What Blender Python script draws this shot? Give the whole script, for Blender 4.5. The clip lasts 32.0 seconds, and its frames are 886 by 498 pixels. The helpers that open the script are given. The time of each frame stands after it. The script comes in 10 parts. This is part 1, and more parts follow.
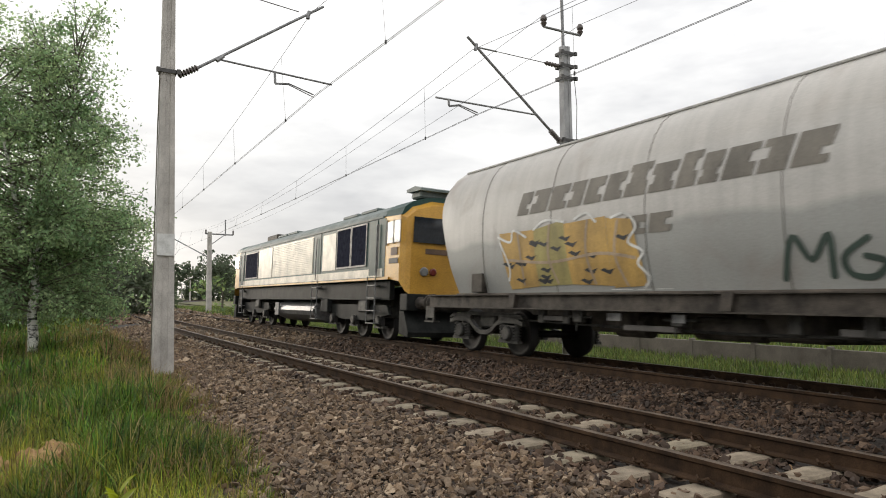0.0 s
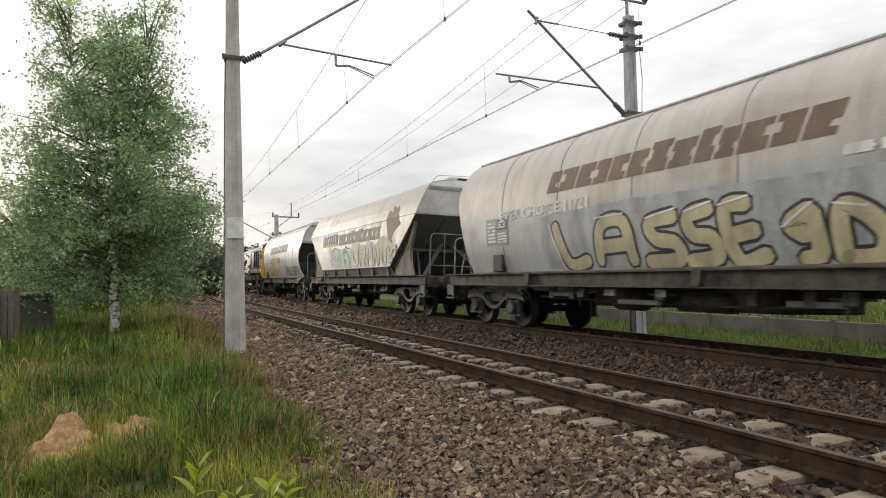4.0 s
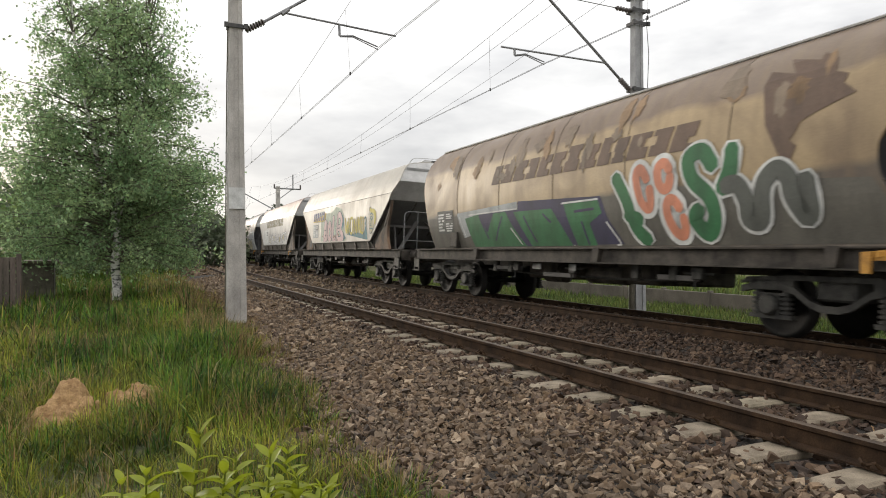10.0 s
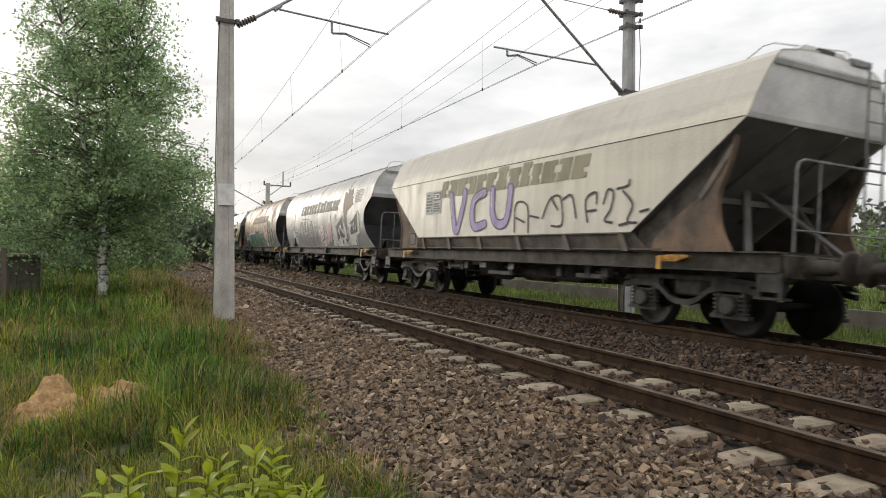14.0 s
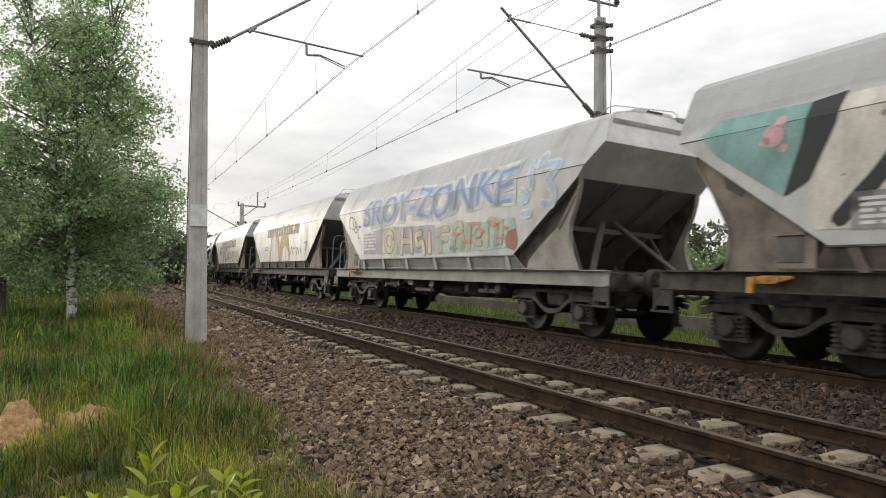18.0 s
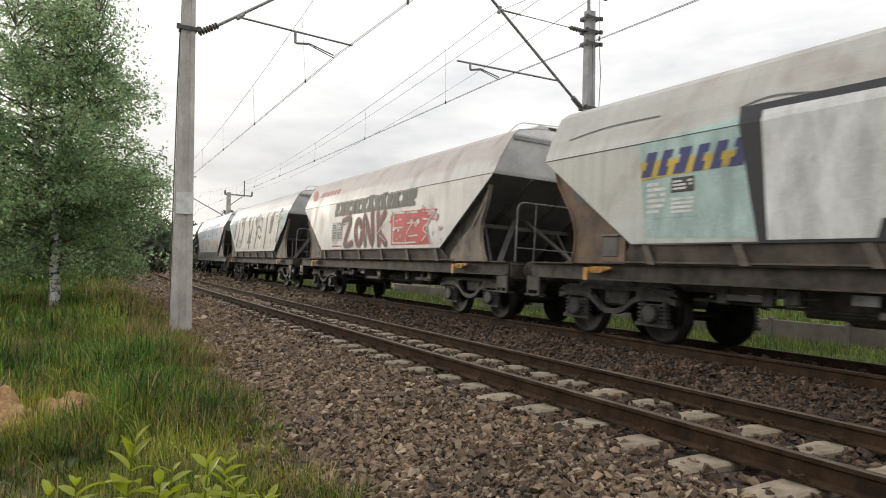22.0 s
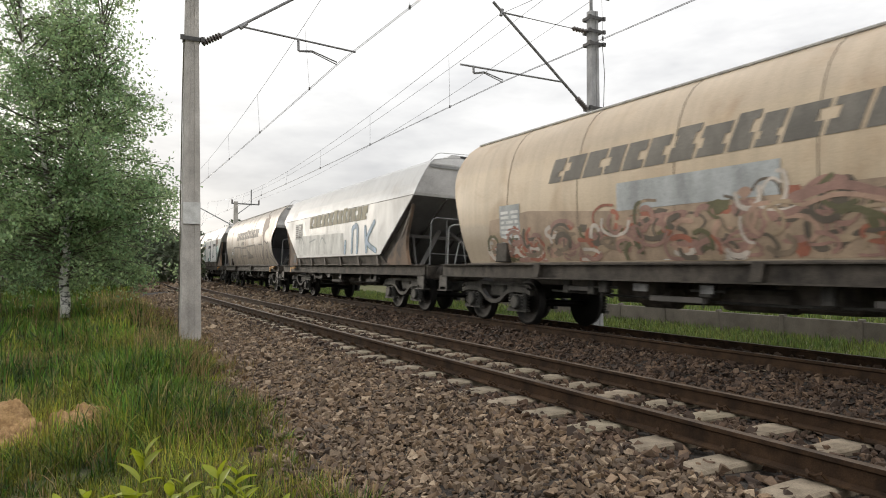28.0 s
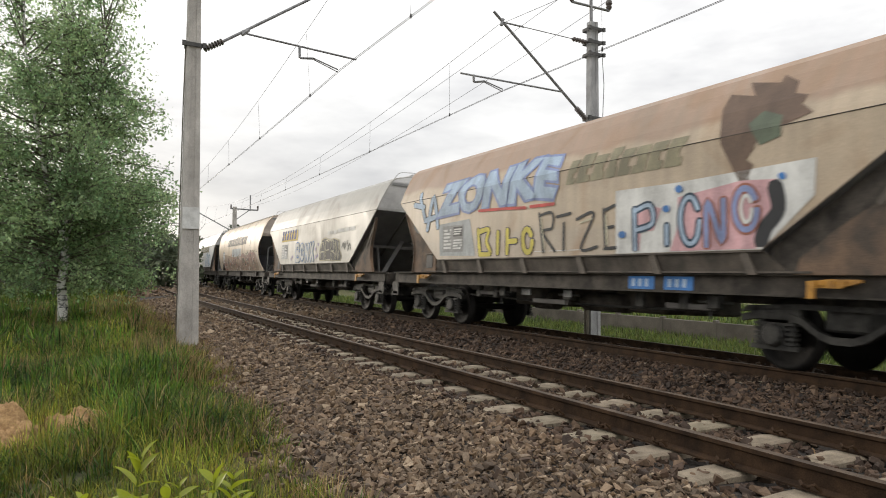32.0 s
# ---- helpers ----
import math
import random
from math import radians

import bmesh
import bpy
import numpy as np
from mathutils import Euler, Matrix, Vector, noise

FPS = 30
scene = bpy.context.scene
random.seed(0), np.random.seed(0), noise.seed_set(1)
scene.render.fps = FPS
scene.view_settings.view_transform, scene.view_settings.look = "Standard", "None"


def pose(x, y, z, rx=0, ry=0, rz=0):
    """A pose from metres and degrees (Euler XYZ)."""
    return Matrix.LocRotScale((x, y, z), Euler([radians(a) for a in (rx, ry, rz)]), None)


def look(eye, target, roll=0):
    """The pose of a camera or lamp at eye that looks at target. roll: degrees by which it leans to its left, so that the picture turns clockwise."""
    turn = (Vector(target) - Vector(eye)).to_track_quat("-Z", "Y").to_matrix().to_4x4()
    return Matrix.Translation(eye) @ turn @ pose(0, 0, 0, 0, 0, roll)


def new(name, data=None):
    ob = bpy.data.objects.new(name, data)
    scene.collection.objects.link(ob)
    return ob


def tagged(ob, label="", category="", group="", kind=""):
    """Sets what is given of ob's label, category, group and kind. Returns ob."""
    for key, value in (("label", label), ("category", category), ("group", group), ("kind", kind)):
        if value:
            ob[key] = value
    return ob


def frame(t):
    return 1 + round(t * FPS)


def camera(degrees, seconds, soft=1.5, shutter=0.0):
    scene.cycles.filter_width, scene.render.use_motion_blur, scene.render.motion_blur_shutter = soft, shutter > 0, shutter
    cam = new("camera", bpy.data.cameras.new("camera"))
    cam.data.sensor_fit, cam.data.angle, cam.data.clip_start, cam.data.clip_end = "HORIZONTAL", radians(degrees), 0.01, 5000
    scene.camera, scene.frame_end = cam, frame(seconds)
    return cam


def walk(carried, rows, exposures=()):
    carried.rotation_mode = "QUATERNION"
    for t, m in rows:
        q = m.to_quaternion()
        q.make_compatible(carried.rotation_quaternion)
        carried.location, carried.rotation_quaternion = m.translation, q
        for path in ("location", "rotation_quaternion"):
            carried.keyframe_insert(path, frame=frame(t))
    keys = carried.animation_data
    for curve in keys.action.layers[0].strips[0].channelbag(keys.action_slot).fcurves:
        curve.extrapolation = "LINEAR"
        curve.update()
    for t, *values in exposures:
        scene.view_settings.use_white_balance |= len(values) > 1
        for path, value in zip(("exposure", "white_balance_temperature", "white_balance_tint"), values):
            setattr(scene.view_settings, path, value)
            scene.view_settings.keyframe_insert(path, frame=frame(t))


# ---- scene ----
# ---------------------------------------------------------------- camera
cam = camera(66.0, 32.0, soft=1.0, shutter=0.22)
PATH = [
    (0, 0.009, -0.073, 1.296, -30.09, 3.82, -0.55),
    (0.5, 0.020, -0.061, 1.294, -29.65, 4.19, -0.14),
    (1, 0.021, -0.065, 1.296, -29.54, 3.73, -0.56),
    (1.5, 0.022, -0.037, 1.300, -28.77, 2.99, -0.31),
    (2, 0.005, -0.051, 1.292, -27.92, 2.98, -0.34),
    (2.5, -0.016, -0.066, 1.300, -27.54, 2.99, -0.44),
    (3, 0.002, -0.063, 1.295, -28.16, 3.17, -0.50),
    (3.5, 0.003, -0.048, 1.306, -26.84, 2.52, -1.42),
    (4, 0.013, -0.028, 1.293, -24.86, 2.14, -1.19),
    (4.5, -0.013, -0.050, 1.296, -25.18, 2.13, -0.17),
    (6.5, -0.031, -0.047, 1.288, -24.14, 1.66, -0.64),
    (7, -0.025, -0.047, 1.284, -24.44, 1.75, -0.59),
    (7.5, -0.010, -0.026, 1.284, -24.32, 0.74, -0.47),
    (8, -0.011, -0.009, 1.280, -24.31, 0.04, -0.09),
    (8.5, 0.007, 0.012, 1.279, -24.55, -0.43, -0.12),
    (9, 0.000, 0.000, 1.281, -24.50, -0.43, -0.26),
    (9.5, 0.004, -0.017, 1.286, -24.63, -0.15, -0.33),
    (10, 0.009, -0.022, 1.279, -24.74, 0.02, -0.23),
    (10.5, 0.022, -0.009, 1.281, -24.86, -0.36, -0.35),
    (11, 0.028, 0.008, 1.280, -24.78, -0.79, 0.04),
    (11.5, 0.013, -0.012, 1.281, -24.90, -0.49, 0.07),
    (12, 0.021, -0.020, 1.285, -25.21, -0.26, 0.17),
    (12.5, 0.032, -0.003, 1.287, -25.40, -0.43, -0.07),
    (13, 0.032, -0.001, 1.277, -25.30, -0.43, -0.16),
    (13.5, 0.024, -0.001, 1.284, -25.30, -0.88, 0.07),
    (14, 0.020, 0.005, 1.287, -25.60, -0.04, 0.59),
    (14.5, 0.031, -0.008, 1.286, -26.06, 0.30, 0.39),
    (16.5, 0.049, -0.022, 1.282, -27.00, 0.52, -0.13),
    (17, 0.036, -0.035, 1.282, -26.86, 0.39, -0.08),
    (17.5, 0.031, -0.039, 1.295, -27.74, 0.51, 0.04),
    (18, 0.031, -0.031, 1.290, -27.60, 1.68, 0.35),
    (18.5, 0.030, -0.046, 1.286, -27.53, 1.62, 0.07),
    (19, 0.029, -0.045, 1.288, -27.23, 1.43, -0.22),
    (19.5, 0.022, -0.046, 1.284, -27.31, 1.21, -0.07),
    (20, 0.037, -0.034, 1.282, -27.27, 1.18, -0.14),
    (20.5, 0.028, -0.030, 1.285, -27.46, 1.25, 0.40),
    (21, 0.023, -0.040, 1.286, -27.83, 1.49, 0.53),
    (21.5, 0.036, -0.043, 1.284, -28.08, 1.36, 0.44),
    (22, 0.030, -0.051, 1.274, -28.67, 1.01, 1.06),
    (22.5, 0.029, -0.071, 1.281, -30.28, 1.23, 0.81),
    (23, 0.026, -0.103, 1.297, -30.69, 1.60, 0.34),
    (23.5, 0.038, -0.098, 1.304, -30.50, 2.27, 0.14),
    (24, 0.028, -0.101, 1.286, -30.97, 2.88, 0.57),
    (24.5, 0.037, -0.107, 1.299, -31.52, 2.83, 0.39),
    (25, 0.033, -0.099, 1.293, -31.09, 2.24, 0.45),
    (25.5, 0.050, -0.084, 1.308, -30.57, 1.99, -0.41),
    (27.5, 0.056, -0.028, 1.281, -28.44, 1.47, -0.59),
    (28, 0.045, -0.023, 1.273, -28.04, 1.36, -0.22),
    (28.5, 0.060, -0.023, 1.282, -28.40, 0.87, -0.37),
    (29, 0.059, -0.036, 1.277, -28.45, 0.46, -0.72),
    (29.5, 0.060, -0.037, 1.280, -28.31, 0.19, -0.65),
    (30, 0.048, -0.038, 1.275, -28.56, 0.43, -0.25),
    (30.5, 0.038, -0.039, 1.285, -28.20, 1.12, 0.00),
    (31, 0.061, -0.027, 1.292, -27.72, 1.43, 0.03),
    (31.5, 0.036, -0.036, 1.278, -27.08, 1.82, 0.27),
    (32, 0.034, -0.052, 1.274, -28.17, 2.00, 0.43),
]
walk(cam, [(t, look((x, y, z), (x + 10 * math.sin(-radians(a)) * math.cos(radians(b)), y + 10 * math.cos(radians(a)) * math.cos(radians(b)), z + 10 * math.sin(radians(b))), c))
           for t, x, y, z, a, b, c in PATH])

# ---------------------------------------------------------------- the line in plan
NEAR_X, FAR_X = 5.079, 9.048      # centre lines of the two tracks at y = 0
BEND = 0.0006                   # gentle right-hand curve
CANT = 0.073                      # outer rail above inner rail
LEAN = math.degrees(math.asin(CANT / 1.505))


def bend(y):
    """Sideways set of the line; the curve tightens further out."""
    return 0.5 * BEND * y * y + 0.5 * 0.00057 * max(0.0, y - 26.4) ** 2


def on_line(cx, y, z=0.0):
    """Pose on a track centre line, leaning with the cant."""
    return pose(cx + bend(y), y, z, 0, LEAN, -math.degrees(math.atan(BEND * y + 0.00057 * max(0.0, y - 26.4))))


# ---------------------------------------------------------------- world and sun
world = bpy.data.worlds.new("overcast_sky")
scene.world = world
world.use_nodes = True
wn, wl = world.node_tree.nodes, world.node_tree.links
wn.clear()
w_out = wn.new("ShaderNodeOutputWorld")
w_bg = wn.new("ShaderNodeBackground")
w_sky = wn.new("ShaderNodeTexSky")
w_sky.sky_type = "NISHITA"
w_sky.sun_disc = False
w_sky.sun_elevation, w_sky.sun_rotation = radians(9), radians(-13)
w_bg.inputs[1].default_value = 1.0
w_tc = wn.new("ShaderNodeTexCoord")
w_map = wn.new("ShaderNodeMapping")
w_map.inputs["Scale"].default_value = (1.3, 1.3, 4.2)
w_map.inputs["Location"].default_value = (0.35, 0.2, 0.3)
w_no = wn.new("ShaderNodeTexNoise")
w_no.inputs["Scale"].default_value, w_no.inputs["Detail"].default_value, w_no.inputs["Roughness"].default_value = 1.7, 6, 0.55
w_ra = wn.new("ShaderNodeValToRGB")
w_ra.color_ramp.elements[0].position, w_ra.color_ramp.elements[0].color = 0.35, (0.70, 0.70, 0.715, 1)
w_ra.color_ramp.elements[1].position, w_ra.color_ramp.elements[1].color = 0.56, (1.06, 1.05, 1.035, 1)
w_sc = wn.new("ShaderNodeMix")
w_sc.data_type, w_sc.blend_type = "RGBA", "MIX"
w_sc.inputs[0].default_value = 0.008
wl.new(w_tc.outputs["Generated"], w_map.inputs["Vector"])
wl.new(w_map.outputs[0], w_no.inputs["Vector"])
wl.new(w_no.outputs["Fac"], w_ra.inputs[0])
wl.new(w_ra.outputs[0], w_sc.inputs[6])
wl.new(w_sky.outputs[0], w_sc.inputs[7])
wl.new(w_sc.outputs[2], w_bg.inputs[0])
# an overcast sky is brighter towards the zenith
w_sep = wn.new("ShaderNodeSeparateXYZ")
w_up = wn.new("ShaderNodeMapRange")
w_up.inputs["From Min"].default_value, w_up.inputs["From Max"].default_value = 0.0, 1.0
w_up.inputs["To Min"].default_value, w_up.inputs["To Max"].default_value = 0.80, 1.62
wl.new(w_tc.outputs["Generated"], w_sep.inputs[0])
wl.new(w_sep.outputs["Z"], w_up.inputs[0])
wl.new(w_up.outputs[0], w_bg.inputs[1])
wl.new(w_bg.outputs[0], w_out.inputs[0])
sun = new("sun", bpy.data.lights.new("sun", "SUN"))
sun.data.energy, sun.data.angle, sun.data.color = 1.5, radians(16), (1.0, 0.90, 0.77)
sun.matrix_world = look((0, 0, 30), (2.25, -9.74, 28.4))
scene.view_settings.exposure = 0.06


# ---------------------------------------------------------------- materials
def nodes_of(m):
    return m.node_tree.nodes, m.node_tree.links


def surface(name, dark, light, scale=4.0, rough=0.7, metal=0.0, bump=0.15, fine=60.0, island=0.0, spread=0.0, low=0.35, high=0.68, stretch=(1, 1, 1)):
    """A two-scale surface: broad patches between two colours, fine grain in colour and relief."""
    m = bpy.data.materials.new(name)
    m.use_nodes = True
    n, l = nodes_of(m)
    b = n["Principled BSDF"]
    tc = n.new("ShaderNodeTexCoord")
    mp = n.new("ShaderNodeMapping")
    mp.inputs["Scale"].default_value = stretch
    l.new(tc.outputs["Object"], mp.inputs[0])
    n1, n2 = n.new("ShaderNodeTexNoise"), n.new("ShaderNodeTexNoise")
    n1.inputs["Scale"].default_value, n1.inputs["Detail"].default_value, n1.inputs["Roughness"].default_value = scale, 8, 0.6
    n2.inputs["Scale"].default_value, n2.inputs["Detail"].default_value = fine, 4
    for q in (n1, n2):
        l.new(mp.outputs[0], q.inputs["Vector"])
    r = n.new("ShaderNodeValToRGB")
    r.color_ramp.elements[0].position, r.color_ramp.elements[0].color = low, (*dark, 1)
    r.color_ramp.elements[1].position, r.color_ramp.elements[1].color = high, (*light, 1)
    l.new(n1.outputs["Fac"], r.inputs[0])
    mx = n.new("ShaderNodeMix")
    mx.data_type, mx.blend_type = "RGBA", "OVERLAY"
    mx.inputs[0].default_value = 0.45
    l.new(r.outputs[0], mx.inputs[6])
    l.new(n2.outputs["Fac"], mx.inputs[7])
    col = mx.outputs[2]
    if island or spread:
        src = n.new("ShaderNodeNewGeometry").outputs["Random Per Island"] if island else n.new("ShaderNodeObjectInfo").outputs["Random"]
        hv = n.new("ShaderNodeHueSaturation")
        mr, mh = n.new("ShaderNodeMapRange"), n.new("ShaderNodeMapRange")
        a = island or spread
        mr.inputs["To Min"].default_value, mr.inputs["To Max"].default_value = 1 - a, 1 + a
        mh.inputs["To Min"].default_value, mh.inputs["To Max"].default_value = 0.5 - a * 0.05, 0.5 + a * 0.05
        fr = n.new("ShaderNodeMath")
        fr.operation = "FRACT"
        mu = n.new("ShaderNodeMath")
        mu.operation = "MULTIPLY"
        mu.inputs[1].default_value = 7.31
        l.new(src, mr.inputs[0])
        l.new(src, mu.inputs[0])
        l.new(mu.outputs[0], fr.inputs[0])
        l.new(fr.outputs[0], mh.inputs[0])
        l.new(mr.outputs[0], hv.inputs["Value"])
        l.new(mh.outputs[0], hv.inputs["Hue"])
        l.new(col, hv.inputs["Color"])
        col = hv.outputs[0]
    l.new(col, b.inputs["Base Color"])
    b.inputs["Roughness"].default_value, b.inputs["Metallic"].default_value = rough, metal
    if bump:
        bp = n.new("ShaderNodeBump")
        bp.inputs["Strength"].default_value, bp.inputs["Distance"].default_value = bump, 0.02
        l.new(n2.outputs["Fac"], bp.inputs["Height"])
        l.new(bp.outputs[0], b.inputs["Normal"])
    return m


def wagon_paint(name, clean, grime, rust, seed, rusty=0.5, dirty=0.5, rough=0.42, low=None, roof=None, zl=2.3, zr=3.25):
    """Wagon paint in three tones by height, weathered: streaks of grime that run down, blotches of rust, faint sheet
    joints.
    """
    m = bpy.data.materials.new(name)
    m.use_nodes = True
    n, l = nodes_of(m)
    b = n["Principled BSDF"]
    tc = n.new("ShaderNodeTexCoord")

    def noise_tex(scale, stretch, detail=8, dist=0.0):
        mp = n.new("ShaderNodeMapping")
        mp.inputs["Scale"].default_value = stretch
        mp.inputs["Location"].default_value = (seed * 3.7, seed * 1.3, seed * 2.1)
        t = n.new("ShaderNodeTexNoise")
        t.inputs["Scale"].default_value, t.inputs["Detail"].default_value = scale, detail
        t.inputs["Distortion"].default_value = dist
        l.new(tc.outputs["Object"], mp.inputs[0])
        l.new(mp.outputs[0], t.inputs["Vector"])
        return t.outputs["Fac"]

    def ramp(src, lo, hi):
        r = n.new("ShaderNodeMapRange")
        r.inputs["From Min"].default_value, r.inputs["From Max"].default_value = lo, hi
        l.new(src, r.inputs[0])
        return r.outputs[0]

    def mix(fac, a, c, k=1.0):
        x = n.new("ShaderNodeMix")
        x.data_type = "RGBA"
        f = n.new("ShaderNodeMath")
        f.operation = "MULTIPLY"
        f.inputs[1].default_value = k
        l.new(fac, f.inputs[0])
        l.new(f.outputs[0], x.inputs[0])
        for s, v in ((6, a), (7, c)):
            if isinstance(v, tuple):
                x.inputs[s].default_value = (*v, 1)
            else:
                l.new(v, x.inputs[s])
        return x.outputs[2]

    streak = noise_tex(1.0, (1, 5.5, 0.35))
    blotch = noise_tex(0.55, (1, 1, 1.6), 10, 0.6)
    rusts = noise_tex(0.8, (1, 1, 0.8), 12, 1.2)
    grain = noise_tex(45, (1, 1, 1), 3)
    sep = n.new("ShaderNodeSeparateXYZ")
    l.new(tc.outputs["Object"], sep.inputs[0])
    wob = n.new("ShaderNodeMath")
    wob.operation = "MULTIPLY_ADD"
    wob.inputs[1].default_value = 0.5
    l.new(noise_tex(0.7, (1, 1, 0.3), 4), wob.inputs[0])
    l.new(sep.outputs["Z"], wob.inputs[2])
    # tone low below zl, darker than the side on most barrel wagons
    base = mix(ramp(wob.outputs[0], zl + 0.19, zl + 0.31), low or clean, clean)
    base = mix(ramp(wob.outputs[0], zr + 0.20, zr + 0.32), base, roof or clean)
    col = mix(ramp(streak, 0.42, 0.75), base, grime, dirty)
    col = mix(ramp(blotch, 0.45, 0.7), col, tuple(0.6 * g for g in grime), dirty * 0.6)
    col = mix(ramp(rusts, 0.58 - 0.22 * rusty, 0.80 - 0.12 * rusty), col, rust, min(1, 0.35 + rusty * 0.6))
    ov = n.new("ShaderNodeMix")
    ov.data_type, ov.blend_type = "RGBA", "OVERLAY"
    ov.inputs[0].default_value = 0.25
    l.new(col, ov.inputs[6])
    l.new(grain, ov.inputs[7])
    l.new(ov.outputs[2], b.inputs["Base Color"])
    rr = n.new("ShaderNodeMapRange")
    rr.inputs["To Min"].default_value, rr.inputs["To Max"].default_value = rough - 0.08, rough + 0.3
    l.new(rusts, rr.inputs[0])
    l.new(rr.outputs[0], b.inputs["Roughness"])
    bp = n.new("ShaderNodeBump")
    bp.inputs["Strength"].default_value, bp.inputs["Distance"].default_value = 0.25, 0.03
    l.new(noise_tex(1.6, (1, 1.4, 1), 2), bp.inputs["Height"])
    l.new(bp.outputs[0], b.inputs["Normal"])
    return m


def foliage(name, dark, light, scale, island, glow=0.45, rough=0.55):
    """Leaves and blades: light passes through them."""
    m = surface(name, dark, light, scale, rough, 0, 0, 8, island=island)
    n, l = nodes_of(m)
    b = n["Principled BSDF"]
    tr = n.new("ShaderNodeBsdfTranslucent")
    mx = n.new("ShaderNodeMixShader")
    mx.inputs[0].default_value = glow
    l.new(b.inputs["Base Color"].links[0].from_socket, tr.inputs["Color"])
    l.new(b.outputs[0], mx.inputs[1])
    l.new(tr.outputs[0], mx.inputs[2])
    l.new(mx.outputs[0], n["Material Output"].inputs["Surface"])
    return m


def broken_stone(name, tones, rough=0.85):
    """Broken stone, each piece in one of several tones, dusty and grained."""
    m = bpy.data.materials.new(name)
    m.use_nodes = True
    n, l = nodes_of(m)
    b = n["Principled BSDF"]
    r = n.new("ShaderNodeValToRGB")
    r.color_ramp.interpolation = "LINEAR"
    while len(r.color_ramp.elements) < len(tones):
        r.color_ramp.elements.new(0.5)
    for i, (e, c) in enumerate(zip(r.color_ramp.elements, tones)):
        e.position, e.color = i / (len(tones) - 1), (*c, 1)
    l.new(n.new("ShaderNodeNewGeometry").outputs["Random Per Island"], r.inputs[0])
    tc = n.new("ShaderNodeTexCoord")
    no, br = n.new("ShaderNodeTexNoise"), n.new("ShaderNodeTexNoise")
    no.inputs["Scale"].default_value, no.inputs["Detail"].default_value = 55, 5
    br.inputs["Scale"].default_value, br.inputs["Detail"].default_value = 0.9, 4
    for q in (no, br):
        l.new(tc.outputs["Object"], q.inputs["Vector"])
    mx = n.new("ShaderNodeMix")
    mx.data_type, mx.blend_type = "RGBA", "OVERLAY"
    mx.inputs[0].default_value = 0.5
    l.new(r.outputs[0], mx.inputs[6])
    l.new(no.outputs["Fac"], mx.inputs[7])
    m2 = n.new("ShaderNodeMix")
    m2.data_type, m2.blend_type = "RGBA", "OVERLAY"
    m2.inputs[0].default_value = 0.5
    l.new(mx.outputs[2], m2.inputs[6])
    l.new(br.outputs["Fac"], m2.inputs[7])
    l.new(m2.outputs[2], b.inputs["Base Color"])
    b.inputs["Roughness"].default_value = rough
    bp = n.new("ShaderNodeBump")
    bp.inputs["Strength"].default_value, bp.inputs["Distance"].default_value = 0.5, 0.01
    l.new(no.outputs["Fac"], bp.inputs["Height"])
    l.new(bp.outputs[0], b.inputs["Normal"])
    return m


def spray(name, c, rough=0.65):
    """Worn spray paint, patchy in tone."""
    return surface(name, tuple(0.62 * v + 0.006 for v in c), tuple(min(1, 1.10 * v) for v in c), 2.8, rough, 0, 0.05, 70, stretch=(1, 1, 0.45))


M_STONE = broken_stone("ballast_stone", ((0.122, 0.086, 0.055), (0.059, 0.042, 0.030), (0.212, 0.141, 0.084), (0.098, 0.073, 0.053), (0.258, 0.178, 0.112), (0.084, 0.055, 0.039), (0.178, 0.117, 0.065), (0.145, 0.103, 0.070), (0.364, 0.275, 0.186), (0.111, 0.076, 0.049)))
M_STONE_DARK = broken_stone("brown_brake_dusted_stone", ((0.062, 0.036, 0.021), (0.029, 0.018, 0.012), (0.097, 0.058, 0.035), (0.041, 0.027, 0.019), (0.141, 0.091, 0.056), (0.055, 0.029, 0.016)))
# bed kept near black: the shade between the stones is in its colour
M_BED = surface("shade_dark_ballast_bed", (0.014, 0.011, 0.008), (0.045, 0.035, 0.027), 18, 0.95, 0, 1.0, 30)
M_RAIL = surface("rusty_rail_side", (0.022, 0.0125, 0.0068), (0.066, 0.037, 0.019), 5, 0.85, 0.0, 0.2, 80)
M_RAILTOP = surface("worn_rail_head", (0.05, 0.034, 0.022), (0.13, 0.092, 0.062), 3, 0.6, 0.2, 0.05, 90)
M_CONCRETE = surface("pale_concrete", (0.172, 0.139, 0.095), (0.325, 0.27, 0.193), 6, 0.85, 0, 0.3, 90, spread=0.12)
M_MAST = surface("mast_concrete", (0.34, 0.32, 0.295), (0.56, 0.53, 0.49), 3.0, 0.9, 0, 0.4, 70, stretch=(1, 1, 0.6))
M_MASTGREY = surface("blue_grey_mast_concrete", (0.27, 0.27, 0.275), (0.44, 0.44, 0.445), 3.0, 0.9, 0, 0.4, 70, stretch=(1, 1, 0.6))
M_STEEL = surface("grey_galvanised_steel", (0.16, 0.16, 0.165), (0.30, 0.30, 0.30), 8, 0.5, 0.5, 0.1, 60)
M_WIRE = surface("dark_wire", (0.05, 0.05, 0.05), (0.10, 0.095, 0.09), 8, 0.5, 0.5, 0, 60)
M_INSUL = surface("brown_porcelain", (0.07, 0.055, 0.05), (0.13, 0.11, 0.10), 8, 0.3, 0, 0, 60)
M_UNDER = surface("grimy_underframe", (0.027, 0.024, 0.0205), (0.098, 0.084, 0.07), 3.5, 0.7, 0.1, 0.25, 50)
M_BOGIE = surface("oily_bogie_steel", (0.018, 0.0175, 0.0165), (0.068, 0.065, 0.058), 5, 0.55, 0.1, 0.25, 60)
